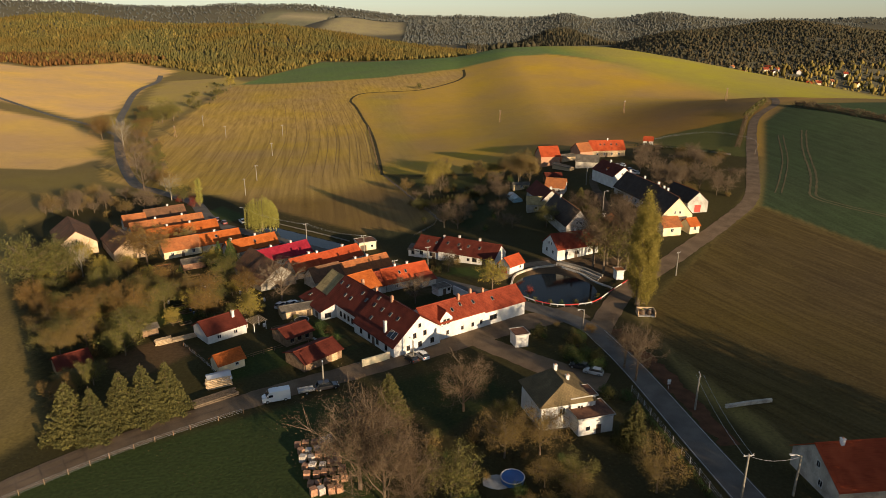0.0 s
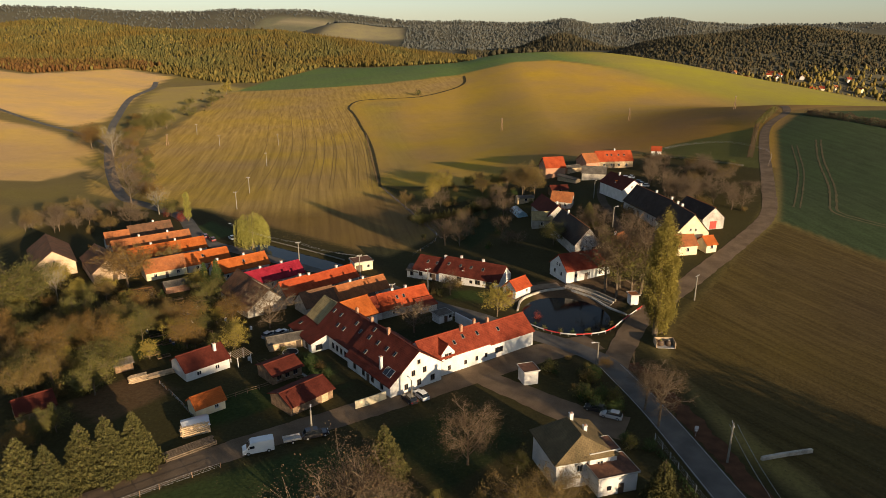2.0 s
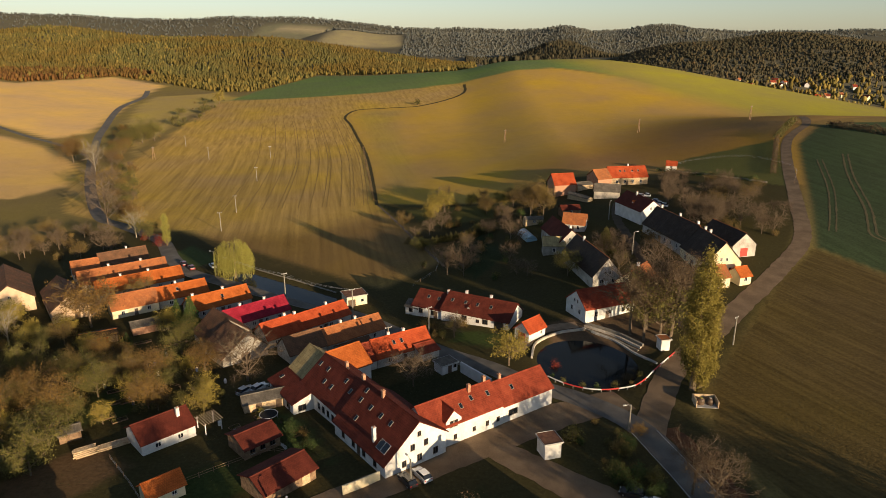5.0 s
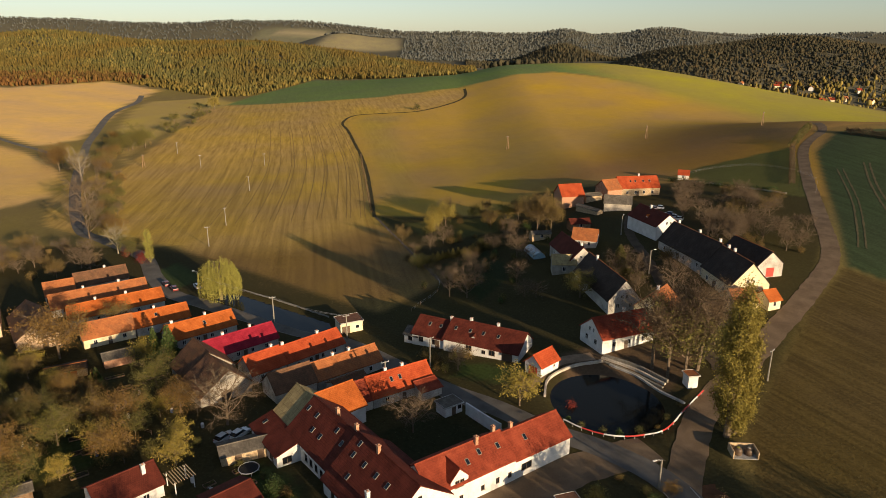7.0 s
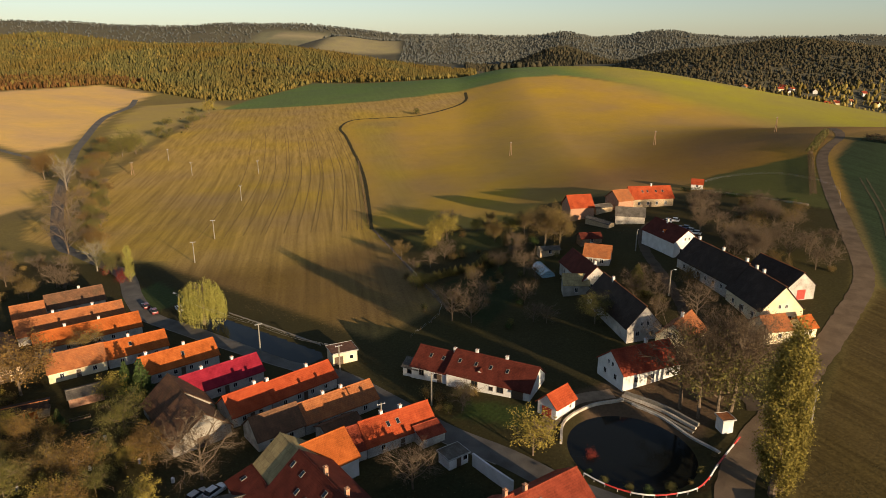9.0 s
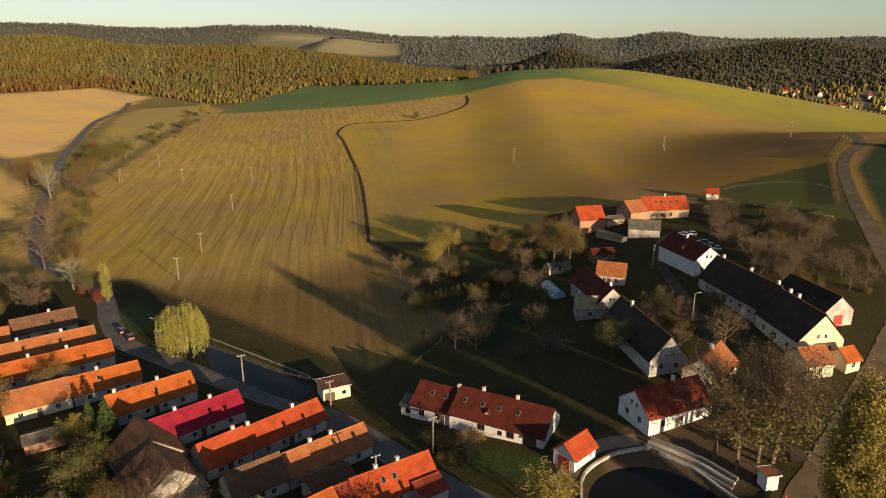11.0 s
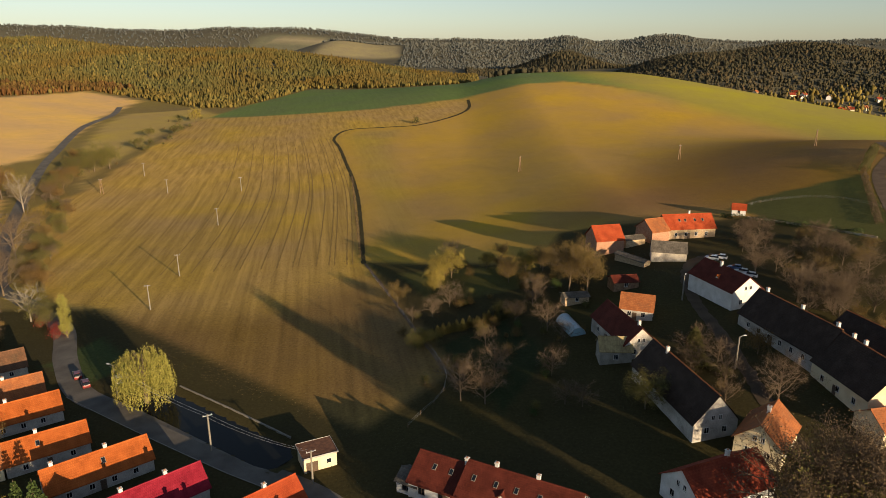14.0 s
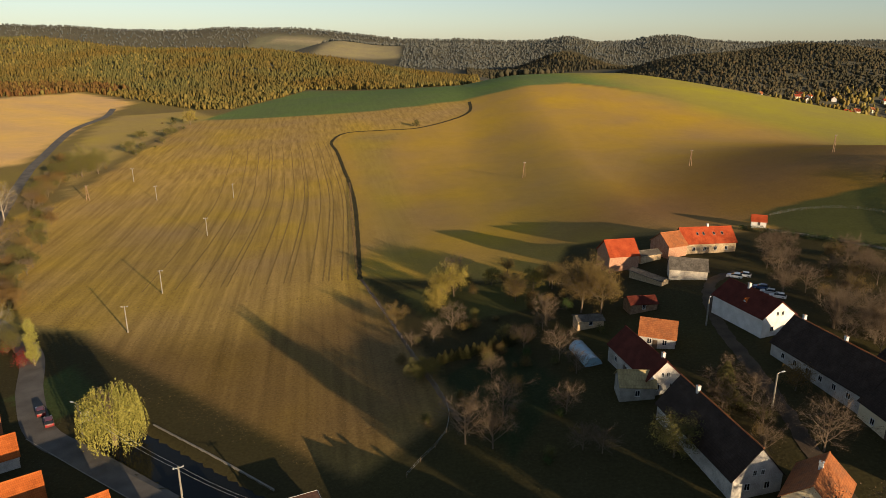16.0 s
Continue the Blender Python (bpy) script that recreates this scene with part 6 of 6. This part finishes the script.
fence("wooden rail fence above the garden beds", [(-110, 172), (-92, 168), (-74, 174), (-60, 168)], 3.0, 1.0, 2, WOOD, True)
fence("tall wire fence beside the villa hedge", [(38.2, 120), (41.0, 98), (44.4, 72)], 3.0, 1.5, 3, METAL)

# ---- red and white road barrier round the pond ----
REDPAINT = stone_mat("red_paint", (0.40, 0.03, 0.025), (0.52, 0.05, 0.04), 2.0, 0.6, 0.1)
BARRIER = [(21.4, 171.2), (24.4, 168.2), (28.2, 165.9), (32.0, 165.1), (35.9, 165.6), (39.7, 166.8), (42.9, 169.8), (45.6, 173.1), (52.7, 180.8)]
bl = smooth_line(BARRIER, 0.95)
bar = thing("road_barrier", "curved road barrier painted red and white", "barrier", Matrix.Translation((bl[0].x, bl[0].y, 0)))
for i in range(len(bl) - 1):
    a, b = bl[i] - bl[0], bl[i + 1] - bl[0]
    za, zb = gz(bl[i].x, bl[i].y), gz(bl[i + 1].x, bl[i + 1].y)
    red = (i // 4) % 2 == 1
    part("rail", tube([(a.x, a.y, za + 0.62), (b.x, b.y, zb + 0.62)], [0.17, 0.17], 4), REDPAINT if red else FRAME, bar, "red rail length" if red else "")
    if i % 2 == 0:
        part("post", tube([(a.x, a.y, za - 0.3), (a.x, a.y, za + 0.6)], [0.07, 0.07], 6), CONCRETE, bar)


# ---- poles and lamps ----
def pole(x, y, h, arm=True, lamp=False, double=False, turn=0.0, material=POLEGREY):
    lab = "street lamp on a concrete mast" if lamp else "paired timber power pole with crossarm" if double else "concrete power pole with crossarm"
    top = thing("street_lamp" if lamp else "power_pole", lab, "lamp post" if lamp else "power pole", Matrix.Translation((x, y, gz(x, y))) @ Matrix.Rotation(radians(turn), 4, 'Z'))
    if double:
        part("mast", tube([(-0.9, 0, -0.5), (-0.12, 0, h)], [0.20, 0.15], 8), WOOD, top)
        part("mast", tube([(0.9, 0, -0.5), (0.12, 0, h)], [0.20, 0.15], 8), WOOD, top)
        part("brace", tube([(-0.5, 0, h * 0.45), (0.5, 0, h * 0.45)], [0.06, 0.06], 6), WOOD, top)
    else:
        part("mast", tube([(0, 0, -0.5), (0, 0, h)], [0.21, 0.15], 8), material, top)
    if arm:
        part("crossarm", box(-0.9, 0.9, -0.06, 0.06, h - 0.35, h - 0.22), METAL, top)
        for k in (-0.8, 0.0, 0.8):
            part("insulator", tube([(k, 0, h - 0.22), (k, 0, h - 0.02)], [0.06, 0.04], 6), FRAME, top)
    if lamp:
        part("bracket", tube([(0, 0, h - 0.3), (0.5, 0, h + 0.1), (1.4, 0, h + 0.15)], [0.05, 0.04, 0.04], 6), METAL, top)
        part("lamp_head", box(1.1, 1.8, -0.14, 0.14, h + 0.08, h + 0.22), FRAME, top)
    return top


for x, y in [(-93.5, 299.0), (-97, 331), (-107.5, 404), (-118, 476), (-158, 473), (-188, 513)]:
    pole(x, y, 8.0, turn=12)
pole(-193, 470, 8.0, double=True)
for x, y in [(38.8, 492), (126.4, 482), (190, 462)]:
    pole(x, y, 8.5, double=True, turn=30)
for x, y, h, t in [(-5.9, 197.2, 7.6, 30), (-28.2, 214.6, 7.0, 30), (68.4, 185.2, 7.5, 40), (48.7, 113, 8.0, 80), (-50, 225, 8.0, 30), (46.6, 86.6, 8, 10), (-15.5, 186, 7.5, 30)]:
    pole(x, y, h, turn=t)
for x, y, h, t in [(34.1, 150.6, 5.6, 200), (59.6, 245.1, 7.5, 20), (60.5, 282.5, 7.0, 60), (-78, 245.6, 8.0, 160), (54.9, 87, 7.5, 180), (-7.4, 133.2, 5.2, 120), (-25.5, 121.5, 5.0, 100)]:
    pole(x, y, h, arm=False, lamp=True, turn=t)


def wire(a, b, ha, hb, sag=0.9):
    pts = []
    for k in range(13):
        t = k / 12
        pts.append((a[0] + (b[0] - a[0]) * t, a[1] + (b[1] - a[1]) * t, (gz(*a) + ha) * (1 - t) + (gz(*b) + hb) * t - sag * 4 * t * (1 - t)))
    return tagged(part("power_line", tube(pts, [0.022] * 13, 4), METAL), "thin sagging overhead power line", "cable")


for k in (-0.7, 0.7):
    wire((-78 + k, 245.6), (-50 + k, 225), 7.7, 7.7)
    wire((-50 + k, 225), (-28.2 + k, 214.6), 7.7, 6.8)
    wire((46.6 + k, 86.6), (48.7 + k, 113), 7.7, 7.7)
wire((46.6, 86.6), (54.9, 87), 7.7, 7.3)


# ---- vehicles ----
def paint_mat(name, rgb):
    m = bpy.data.materials.new(name)
    nt, ns, ln, b = nodes_of(m)
    n = ns.new("ShaderNodeTexNoise")
    n.inputs["Scale"].default_value = 2.0
    r = ramp_of(ns, [(0.3, [c * 0.85 for c in rgb]), (0.7, rgb)])
    ln.new(n.outputs["Fac"], r.inputs[0])
    ln.new(r.outputs[0], b.inputs["Base Color"])
    b.inputs["Roughness"].default_value = 0.3
    b.inputs["Coat Weight"].default_value = 0.5
    return m


RUBBER = stone_mat("rubber", (0.015, 0.015, 0.015), (0.03, 0.03, 0.03), 5, 0.9, 0.1)
LAMP = paint_mat("lamp_glass", (0.7, 0.7, 0.66))
TAIL = paint_mat("tail_glass", (0.4, 0.02, 0.02))


def wheels(top, xs, y, r):
    for x in xs:
        for s in (-1, 1):
            w = part("wheel", tube([(x, s * y - 0.11, r), (x, s * y + 0.11, r)], [r, r], 14), RUBBER, top)
            part("rim", tube([(x, s * (y + 0.112) - 0.01, r), (x, s * (y + 0.112) + 0.01, r)], [r * 0.6, r * 0.6], 10), METAL, w)


def shell(sections, half, z_low, crown=0.88):
    """A car body: heights along its length, tucked in towards the top."""
    v, f = [], []
    for x, z, w in sections:
        v += [(x, -half * w, z_low), (x, -half * w, z_low + (z - z_low) * 0.55), (x, -half * w * crown, z), (x, half * w * crown, z), (x, half * w, z_low + (z - z_low) * 0.55), (x, half * w, z_low)]
    n = len(sections)
    for i in range(n - 1):
        k = 6 * i
        f += [(k + a, k + 6 + a, k + 7 + a, k + 1 + a) for a in range(5)] + [(k + 5, k + 11, k + 6, k)]
    f += [tuple(range(6)), tuple(6 * (n - 1) + a for a in reversed(range(6)))]
    return v, f


def car(label, x, y, turn, paint, long=4.3, tall=1.45, van=False):
    top = thing("van" if van else "car", label, "van" if van else "car", Matrix.Translation((x, y, gz(x, y) + 0.08)) @ Matrix.Rotation(radians(turn), 4, 'Z'))
    L, hw = long / 2, 1.0 if van else 0.88
    if van:
        body = [(-L, 0.9, 0.94), (-L, tall, 0.95), (-L + 0.25, tall + 0.04, 1), (L - 1.75, tall + 0.04, 1), (L - 1.45, tall - 0.06, 1), (L - 0.75, 1.35, 0.98), (L - 0.1, 1.05, 0.94), (L, 0.6, 0.9)]
        part("body", shell(body, hw, 0.30, 0.93), paint, top)
        part("windscreen", ([(L - 1.36, -0.80, tall - 0.18), (L - 1.36, 0.80, tall - 0.18), (L - 0.74, 0.84, 1.42), (L - 0.74, -0.84, 1.42)], [(0, 3, 2, 1)]), GLASS, top)
        for s in (-1, 1):
            part("side_window", box(L - 2.1, L - 1.25, s * 0.985 - 0.02, s * 0.985 + 0.02, 1.30, 1.80), GLASS, top)
            part("headlight", box(L - 0.12, L + 0.01, s * 0.72 - 0.14, s * 0.72 + 0.14, 0.75, 0.98), LAMP, top)
            part("mirror", box(L - 1.2, L - 1.0, s * 1.10 - 0.1, s * 1.10 + 0.1, 1.30, 1.55), DARKFRAME, top)
        wheels(top, (-L + 1.0, L - 0.95), hw - 0.08, 0.34)
        return top
    body = [(-L, 0.62, 0.9), (-L + 0.05, 0.86, 0.95), (-L + 0.7, 0.95, 1), (L - 1.3, 0.92, 1), (L - 0.4, 0.80, 0.97), (L, 0.55, 0.88)]
    part("body", shell(body, hw, 0.22, 0.95), paint, top)
    cabin = [(-L + 0.15, 0.9, 0.93), (-L + 0.55, tall - 0.08, 0.92), (-L + 1.1, tall, 0.92), (L - 2.1, tall - 0.03, 0.92), (L - 1.25, 0.92, 0.93)]
    part("window_band", shell(cabin, hw * 0.95, 0.85, 0.86), GLASS, top)
    part("roof", box(-L + 0.6, L - 2.05, -hw * 0.74, hw * 0.74, tall - 0.02, tall + 0.03), paint, top)
    for s in (-1, 1):
        part("headlight", box(L - 0.16, L - 0.02, s * 0.6 - 0.16, s * 0.6 + 0.16, 0.55, 0.70), LAMP, top)
        part("tail_light", box(-L - 0.01, -L + 0.06, s * 0.62 - 0.13, s * 0.62 + 0.13, 0.62, 0.80), TAIL, top)
    wheels(top, (-L + 0.8, L - 0.8), hw - 0.09, 0.31)
    return top


WHITEP, BLACKP, BLUEP, REDP, SILVER = (paint_mat(n, c) for n, c in (("white_car_paint", (0.75, 0.76, 0.76)), ("black_car_paint", (0.02, 0.02, 0.025)), ("blue_car_paint", (0.03, 0.06, 0.16)),
                                                                ("dark_red_car_paint", (0.16, 0.02, 0.02)), ("silver_car_paint", (0.45, 0.46, 0.47))))
car("white delivery van parked on the grass verge", -33.9, 115.6, 200, WHITEP, 5.5, 2.35, True)
car("black car parked before the inn", -8.0, 134.0, 125, BLACKP)
car("white car parked before the inn", -5.6, 135.6, 125, WHITEP)
car("black estate car on the parking place", 29.4, 130.6, 155, BLACKP)
car("silver car on the parking place", 32.0, 128.0, 155, SILVER)
for x, y, p, lab in [(80.7, 314.5, WHITEP, "white car in the hamlet yard"), (83.8, 315.6, WHITEP, "white car in the hamlet yard"), (84.2, 305, BLUEP, "dark blue car in the hamlet yard"),
                     (84.6, 301.2, SILVER, "silver car in the hamlet yard"), (85.6, 298, WHITEP, "white car at the end of the row"), (-92.5, 255.6, REDP, "dark red car by the garden"),
                     (-88.3, 251.4, REDP, "dark red car by the road"), (-81.6, 253.4, WHITEP, "white car beside the willow")]:
    car(lab, x, y, 150 if x > 0 else 125, p)
tr = thing("trailer", "low grey car trailer with drawbar", "trailer", Matrix.Translation((-28.6, 118.8, gz(-28.6, 118.8) + 0.05)) @ Matrix.Rotation(radians(22), 4, 'Z'))
q = ([], [])
box(-1.6, 1.6, -0.8, 0.8, 0.50, 0.58, q)
box(-1.6, 1.6, -0.82, -0.76, 0.58, 0.95, q)
box(-1.6, 1.6, 0.76, 0.82, 0.58, 0.95, q)
part("bed", q, METAL, tr)
part("drawbar", tube([(1.5, 0, 0.5), (2.9, 0, 0.45)], [0.05, 0.05], 6), METAL, tr)
wheels(tr, (0.0,), 0.86, 0.3)
car("dark pickup with a rack behind the trailer", -24.6, 120.6, 22, BLACKP, 4.8, 1.7)


# ---- stacks of timber, bricks, pool, greenhouse ----
def log_stack(label, x, y, turn, n, rows_, long, r, material):
    top = thing("log_stack", label, "log stack", Matrix.Translation((x, y, gz(x, y))) @ Matrix.Rotation(radians(turn), 4, 'Z'))
    rg = random.Random(int(x * 7 + y))
    for j in range(rows_):
        for i in range(n - j):
            yy, zz, e = (i + j / 2 - n / 2) * 2 * r, r + j * 1.75 * r, rg.uniform(-0.25, 0.25)
            part("log", tube([(-long / 2 + e, yy, zz), (long / 2 + e, yy + rg.uniform(-0.05, 0.05), zz)], [r * rg.uniform(0.85, 1.05), r * rg.uniform(0.8, 1)], 7), material, top)
    return top


log_stack("tall stack of pale sawn boards beside the lane", -47.6, 122.0, 30, 9, 6, 5.0, 0.17, PALEWOOD)
log_stack("stack of pale boards by the plot", -67.6, 142.4, 35, 8, 4, 3.6, 0.16, PALEWOOD)
log_stack("low heap of long poles by the plot", -63.6, 145.0, 35, 7, 2, 5.5, 0.15, PALEWOOD)
log_stack("long brown trunks lying along the lane", -46.5, 116.0, 39, 8, 2, 9.0, 0.18, BARK)
tv = [(-2.4, -1.5, 1.85), (2.4, -1.7, 1.9), (2.6, 0.0, 2.25), (-2.5, 0.1, 2.2), (2.4, 1.4, 1.9), (-2.3, 1.5, 1.8), (-2.5, -1.9, 1.2), (2.5, -2.0, 1.3)]
sh = part("tarpaulin", (tv, [(0, 1, 2, 3), (3, 2, 4, 5), (6, 7, 1, 0)]), paint_mat("tarpaulin", (0.55, 0.57, 0.60)), None, matrix=Matrix.Translation((-47.9, 123.0, gz(-47.9, 123) - 0.1)) @ Matrix.Rotation(radians(30), 4, 'Z'))
sh.modifiers.new("thick", 'SOLIDIFY').thickness = 0.03
tagged(sh, "pale grey tarpaulin over the board stack", "tarpaulin")


def brick_pallet(x, y, turn, h, material):
    top = thing("brick_pallet", "block of stacked clay bricks on a pallet", "bricks", Matrix.Translation((x, y, gz(x, y))) @ Matrix.Rotation(radians(turn), 4, 'Z'), "brick pallets on the grass")
    q = ([], [])
    for k in (-0.45, 0.0, 0.45):
        box(-0.55, 0.55, k - 0.06, k + 0.06, 0, 0.12, q)
    part("pallet", q, WOOD, top)
    for j in range(int(h / 0.24)):
        q = ([], [])
        for a in range(4):
            box(-0.54 + a * 0.27, -0.54 + a * 0.27 + 0.255, -0.5, 0.5, 0.13 + j * 0.24, 0.13 + j * 0.24 + 0.225, q)
        part("brick_course", q, material, top)
    return top


PALEBRICK = stone_mat("pale_brick", (0.40, 0.36, 0.33), (0.55, 0.50, 0.46), 3, 0.9, 0.3)
rg = random.Random(4)
for i in range(34):
    brick_pallet(-26.0 + (i % 5) * 1.35 + (i // 5) * 0.85 + rg.uniform(-0.15, 0.15), 99.5 - (i // 5) * 2.2 + (i % 5) * 0.35 + rg.uniform(-0.2, 0.2), rg.uniform(-12, 40), rg.choice((0.75, 1.0, 1.25)), BRICK if rg.random() < 0.7 else PALEBRICK)
pool = thing("swimming_pool", "round above-ground pool with bright blue liner", "pool", Matrix.Translation((10.9, 90.2, gz(10.9, 90.2))))
BLUE = paint_mat("pool_liner", (0.03, 0.14, 0.42))
part("side", tube([(0, 0, -0.3), (0, 0, 0.85)], [1.9, 1.9], 28), BLUE, pool)
ring = [(1.93 * math.cos(a * math.pi / 14), 1.93 * math.sin(a * math.pi / 14), 0.87) for a in range(29)]
part("rim", tube(ring, [0.08] * 29, 6), FRAME, pool)
part("water", ([(1.8 * math.cos(a * math.pi / 14), 1.8 * math.sin(a * math.pi / 14), 0.86) for a in range(28)], [tuple(range(28))]), BLUE, pool)
pv = [(8.4 + 2.4 * math.cos(a * math.pi / 6) * (1 + 0.1 * (a % 2)), 89.8 + 1.9 * math.sin(a * math.pi / 6), gz(8.4, 89.8) + 0.08) for a in range(12)]
tagged(part("paving", (pv, [tuple(range(12))]), CONCRETE), "pale concrete paving beside the pool", "paving", kind="structure")
gh = thing("greenhouse", "round-arched greenhouse of pale blue sheeting", "greenhouse", Matrix.Translation((28.8, 274.2, gz(28.8, 274.2))) @ Matrix.Rotation(radians(-78), 4, 'Z'))
SHEET = paint_mat("blue_sheeting", (0.30, 0.48, 0.58))
v, f = [], []
for xx in (-5.0, 5.0):
    v += [(xx, 2.1 * math.cos(a * math.pi / 10), 2.2 * math.sin(a * math.pi / 10)) for a in range(11)]
f = [(a, a + 1, 12 + a, 11 + a) for a in range(10)] + [tuple(range(10, -1, -1)), tuple(range(11, 22))]
part("sheeting", (v, f), SHEET, gh)
for xx in np.linspace(-5.0, 5.0, 6):
    part("hoop", tube([(float(xx), 2.14 * math.cos(a * math.pi / 10), 2.24 * math.sin(a * math.pi / 10)) for a in range(11)], [0.05] * 11, 5), METAL, gh)
pg = thing("pergola", "white slatted pergola beside the bungalow", "pergola", Matrix.Translation((-47.6, 151.0, gz(-47.6, 151))) @ Matrix.Rotation(radians(44), 4, 'Z'))
for a in (-1.6, 1.6):
    for b in (-1.8, 1.8):
        part("post", box(a - 0.08, a + 0.08, b - 0.08, b + 0.08, -0.4, 2.4), FRAME, pg)
for k in range(9):
    part("slat", box(-2.0 + k * 0.48, -1.88 + k * 0.48, -2.1, 2.1, 2.4, 2.52), PALEWOOD, pg)
tp = thing("trampoline", "round garden trampoline with dark mat", "trampoline", Matrix.Translation((-37.2, 155.4, gz(-37.2, 155.4))))
part("mat", ([(1.7 * math.cos(a * math.pi / 12), 1.7 * math.sin(a * math.pi / 12), 0.75) for a in range(24)], [tuple(range(24))]), RUBBER, tp)
part("rim", tube([(1.8 * math.cos(a * math.pi / 12), 1.8 * math.sin(a * math.pi / 12), 0.76) for a in range(25)], [0.09] * 25, 6), METAL, tp)
for a in range(6):
    c, s = 1.75 * math.cos(a * math.pi / 3), 1.75 * math.sin(a * math.pi / 3)
    part("leg", tube([(c, s, -0.1), (c, s, 0.75)], [0.04, 0.04], 6), METAL, tp)
sc = thing("solar_panel", "pair of dark solar panels on the inn roof", "solar panel")
sd = bpy.data.objects.get("inn_wing")
sc.matrix_basis = sd.matrix_basis @ Matrix.Translation((-6.0, 5.6, 8.7 - 5.6 * 0.8056 + 0.30)) @ Matrix.Rotation(-math.atan(0.8056), 4, 'X')
for k in (-0.75, 0.75):
    pn = part("frame", box(k - 0.7, k + 0.7, -0.95, 0.95, -0.02, 0.08), METAL, sc)
    part("panel", box(k - 0.64, k + 0.64, -0.89, 0.89, 0.06, 0.10), GLASS, pn)
sg = thing("road_sign", "small white road sign on a post", "sign", Matrix.Translation((46.2, 121.4, gz(46.2, 121.4))))
part("post", tube([(0, 0, -0.3), (0, 0, 2.2)], [0.04, 0.04], 6), METAL, sg)
part("plate", box(-0.35, 0.35, -0.03, 0.03, 1.5, 2.2), FRAME, sg)
part("plate", box(-0.3, 0.3, -0.03, 0.03, 1.1, 1.4), FRAME, sg)
# village seen far off to the east
rg = random.Random(11)
for i in range(30):
    x, y = 520 + rg.uniform(0, 330), 1130 + rg.uniform(0, 170)
    a = rg.uniform(0, 3.1)
    house("distant village house with red roof", (x, y), (x + 11 * math.cos(a), y + 11 * math.sin(a)), 8, 3.4, 6.8, rg.choice((BRIGHTRED, RED, WORN)), rg.choice((WHITE, CREAM)), windows=row('R', 3, 1.0, 0.9, 1.2))
p, rg2 = scatter([(430, 1090), (560, 1080), (860, 1080), (880, 1320), (600, 1310), (450, 1240)], 10, 21)
wood("village_trees", "brown and golden trees of the distant village", p, rg2.uniform(4, 11, len(p)), rg2.uniform(size=len(p)) > 0.85, MIXED, 9, 1.0)
car("silver car behind the long shed", -45.0, 166.2, 60, SILVER)
car("white car behind the long shed", -42.4, 167.6, 60, WHITEP)


# ---- small things in the gardens ----
SOIL = stone_mat("dark_soil", (0.035, 0.024, 0.016), (0.075, 0.052, 0.034), 2.0, 1.0, 0.6)
rg = random.Random(23)


def garden_bed(x, y, turn, a, b):
    top = thing("garden_bed", "raised garden bed with plank edging and soil", "garden bed", Matrix.Translation((x, y, gz(x, y))) @ Matrix.Rotation(radians(turn), 4, 'Z'), "garden beds")
    for s in (-1, 1):
        part("plank", box(-a / 2, a / 2, s * b / 2 - 0.03, s * b / 2 + 0.03, -0.2, 0.3), WOOD, top)
        part("plank", box(s * a / 2 - 0.03, s * a / 2 + 0.03, -b / 2, b / 2, -0.2, 0.3), WOOD, top)
    part("soil", box(-a / 2 + 0.03, a / 2 - 0.03, -b / 2 + 0.03, b / 2 - 0.03, -0.2, 0.22), SOIL, top)
    seed = np.random.default_rng(int(abs(x * 3) + y))
    c = np.stack([seed.uniform(-a / 2.2, a / 2.2, 60), seed.uniform(-b / 2.3, b / 2.3, 60), np.full(60, 0.32)], 1)
    quads_mesh("foliage", c, 0.16, seed, LEAF_OLIVE, top)


def barrel(x, y, material, lab):
    top = thing("water_barrel", lab, "barrel", Matrix.Translation((x, y, gz(x, y))))
    part("drum", tube([(0, 0, -0.05), (0, 0, 0.15), (0, 0, 0.45), (0, 0, 0.75), (0, 0, 0.9)], [0.27, 0.30, 0.32, 0.30, 0.27], 12), material, top)
    part("lid", tube([(0, 0, 0.9), (0, 0, 0.94)], [0.29, 0.28], 12), FRAME, top)


for i in range(26):
    x, y = rg.uniform(-105, -62), rg.uniform(150, 196)
    if free_spot(x, y):
        garden_bed(x, y, 38 + rg.uniform(-6, 6), rg.uniform(2.0, 4.0), rg.uniform(1.0, 1.6))
for i in range(6):
    x, y = rg.uniform(-46, -28), rg.uniform(146, 158)
    if free_spot(x, y):
        garden_bed(x, y, 45, rg.uniform(1.6, 2.6), 1.1)
for i in range(14):
    x, y = rg.uniform(-100, -40), rg.uniform(148, 196)
    if free_spot(x, y):
        barrel(x, y, BLUEP if i % 2 else FRAME, "blue plastic rain barrel in the garden" if i % 2 else "pale plastic rain barrel in the garden")
# flagstone paths across the cottage garden
paving = tagged(part("paving", box(-31.0, -30.4, 143, 143.6, gz(-30.7, 143) - 0.1, gz(-30.7, 143) + 0.07), CONCRETE), "stepping stones across the cottage lawn", "paving", kind="structure")
for i in range(26):
    t = i / 25
    x, y = -31 - 11 * t + 1.2 * math.sin(5 * t), 144 + 7 * t
    v, f = box(x - 0.28, x + 0.28, y - 0.25, y + 0.25, gz(x, y) - 0.1, gz(x, y) + 0.06)
    part("flagstone", (v, f), CONCRETE, paving)
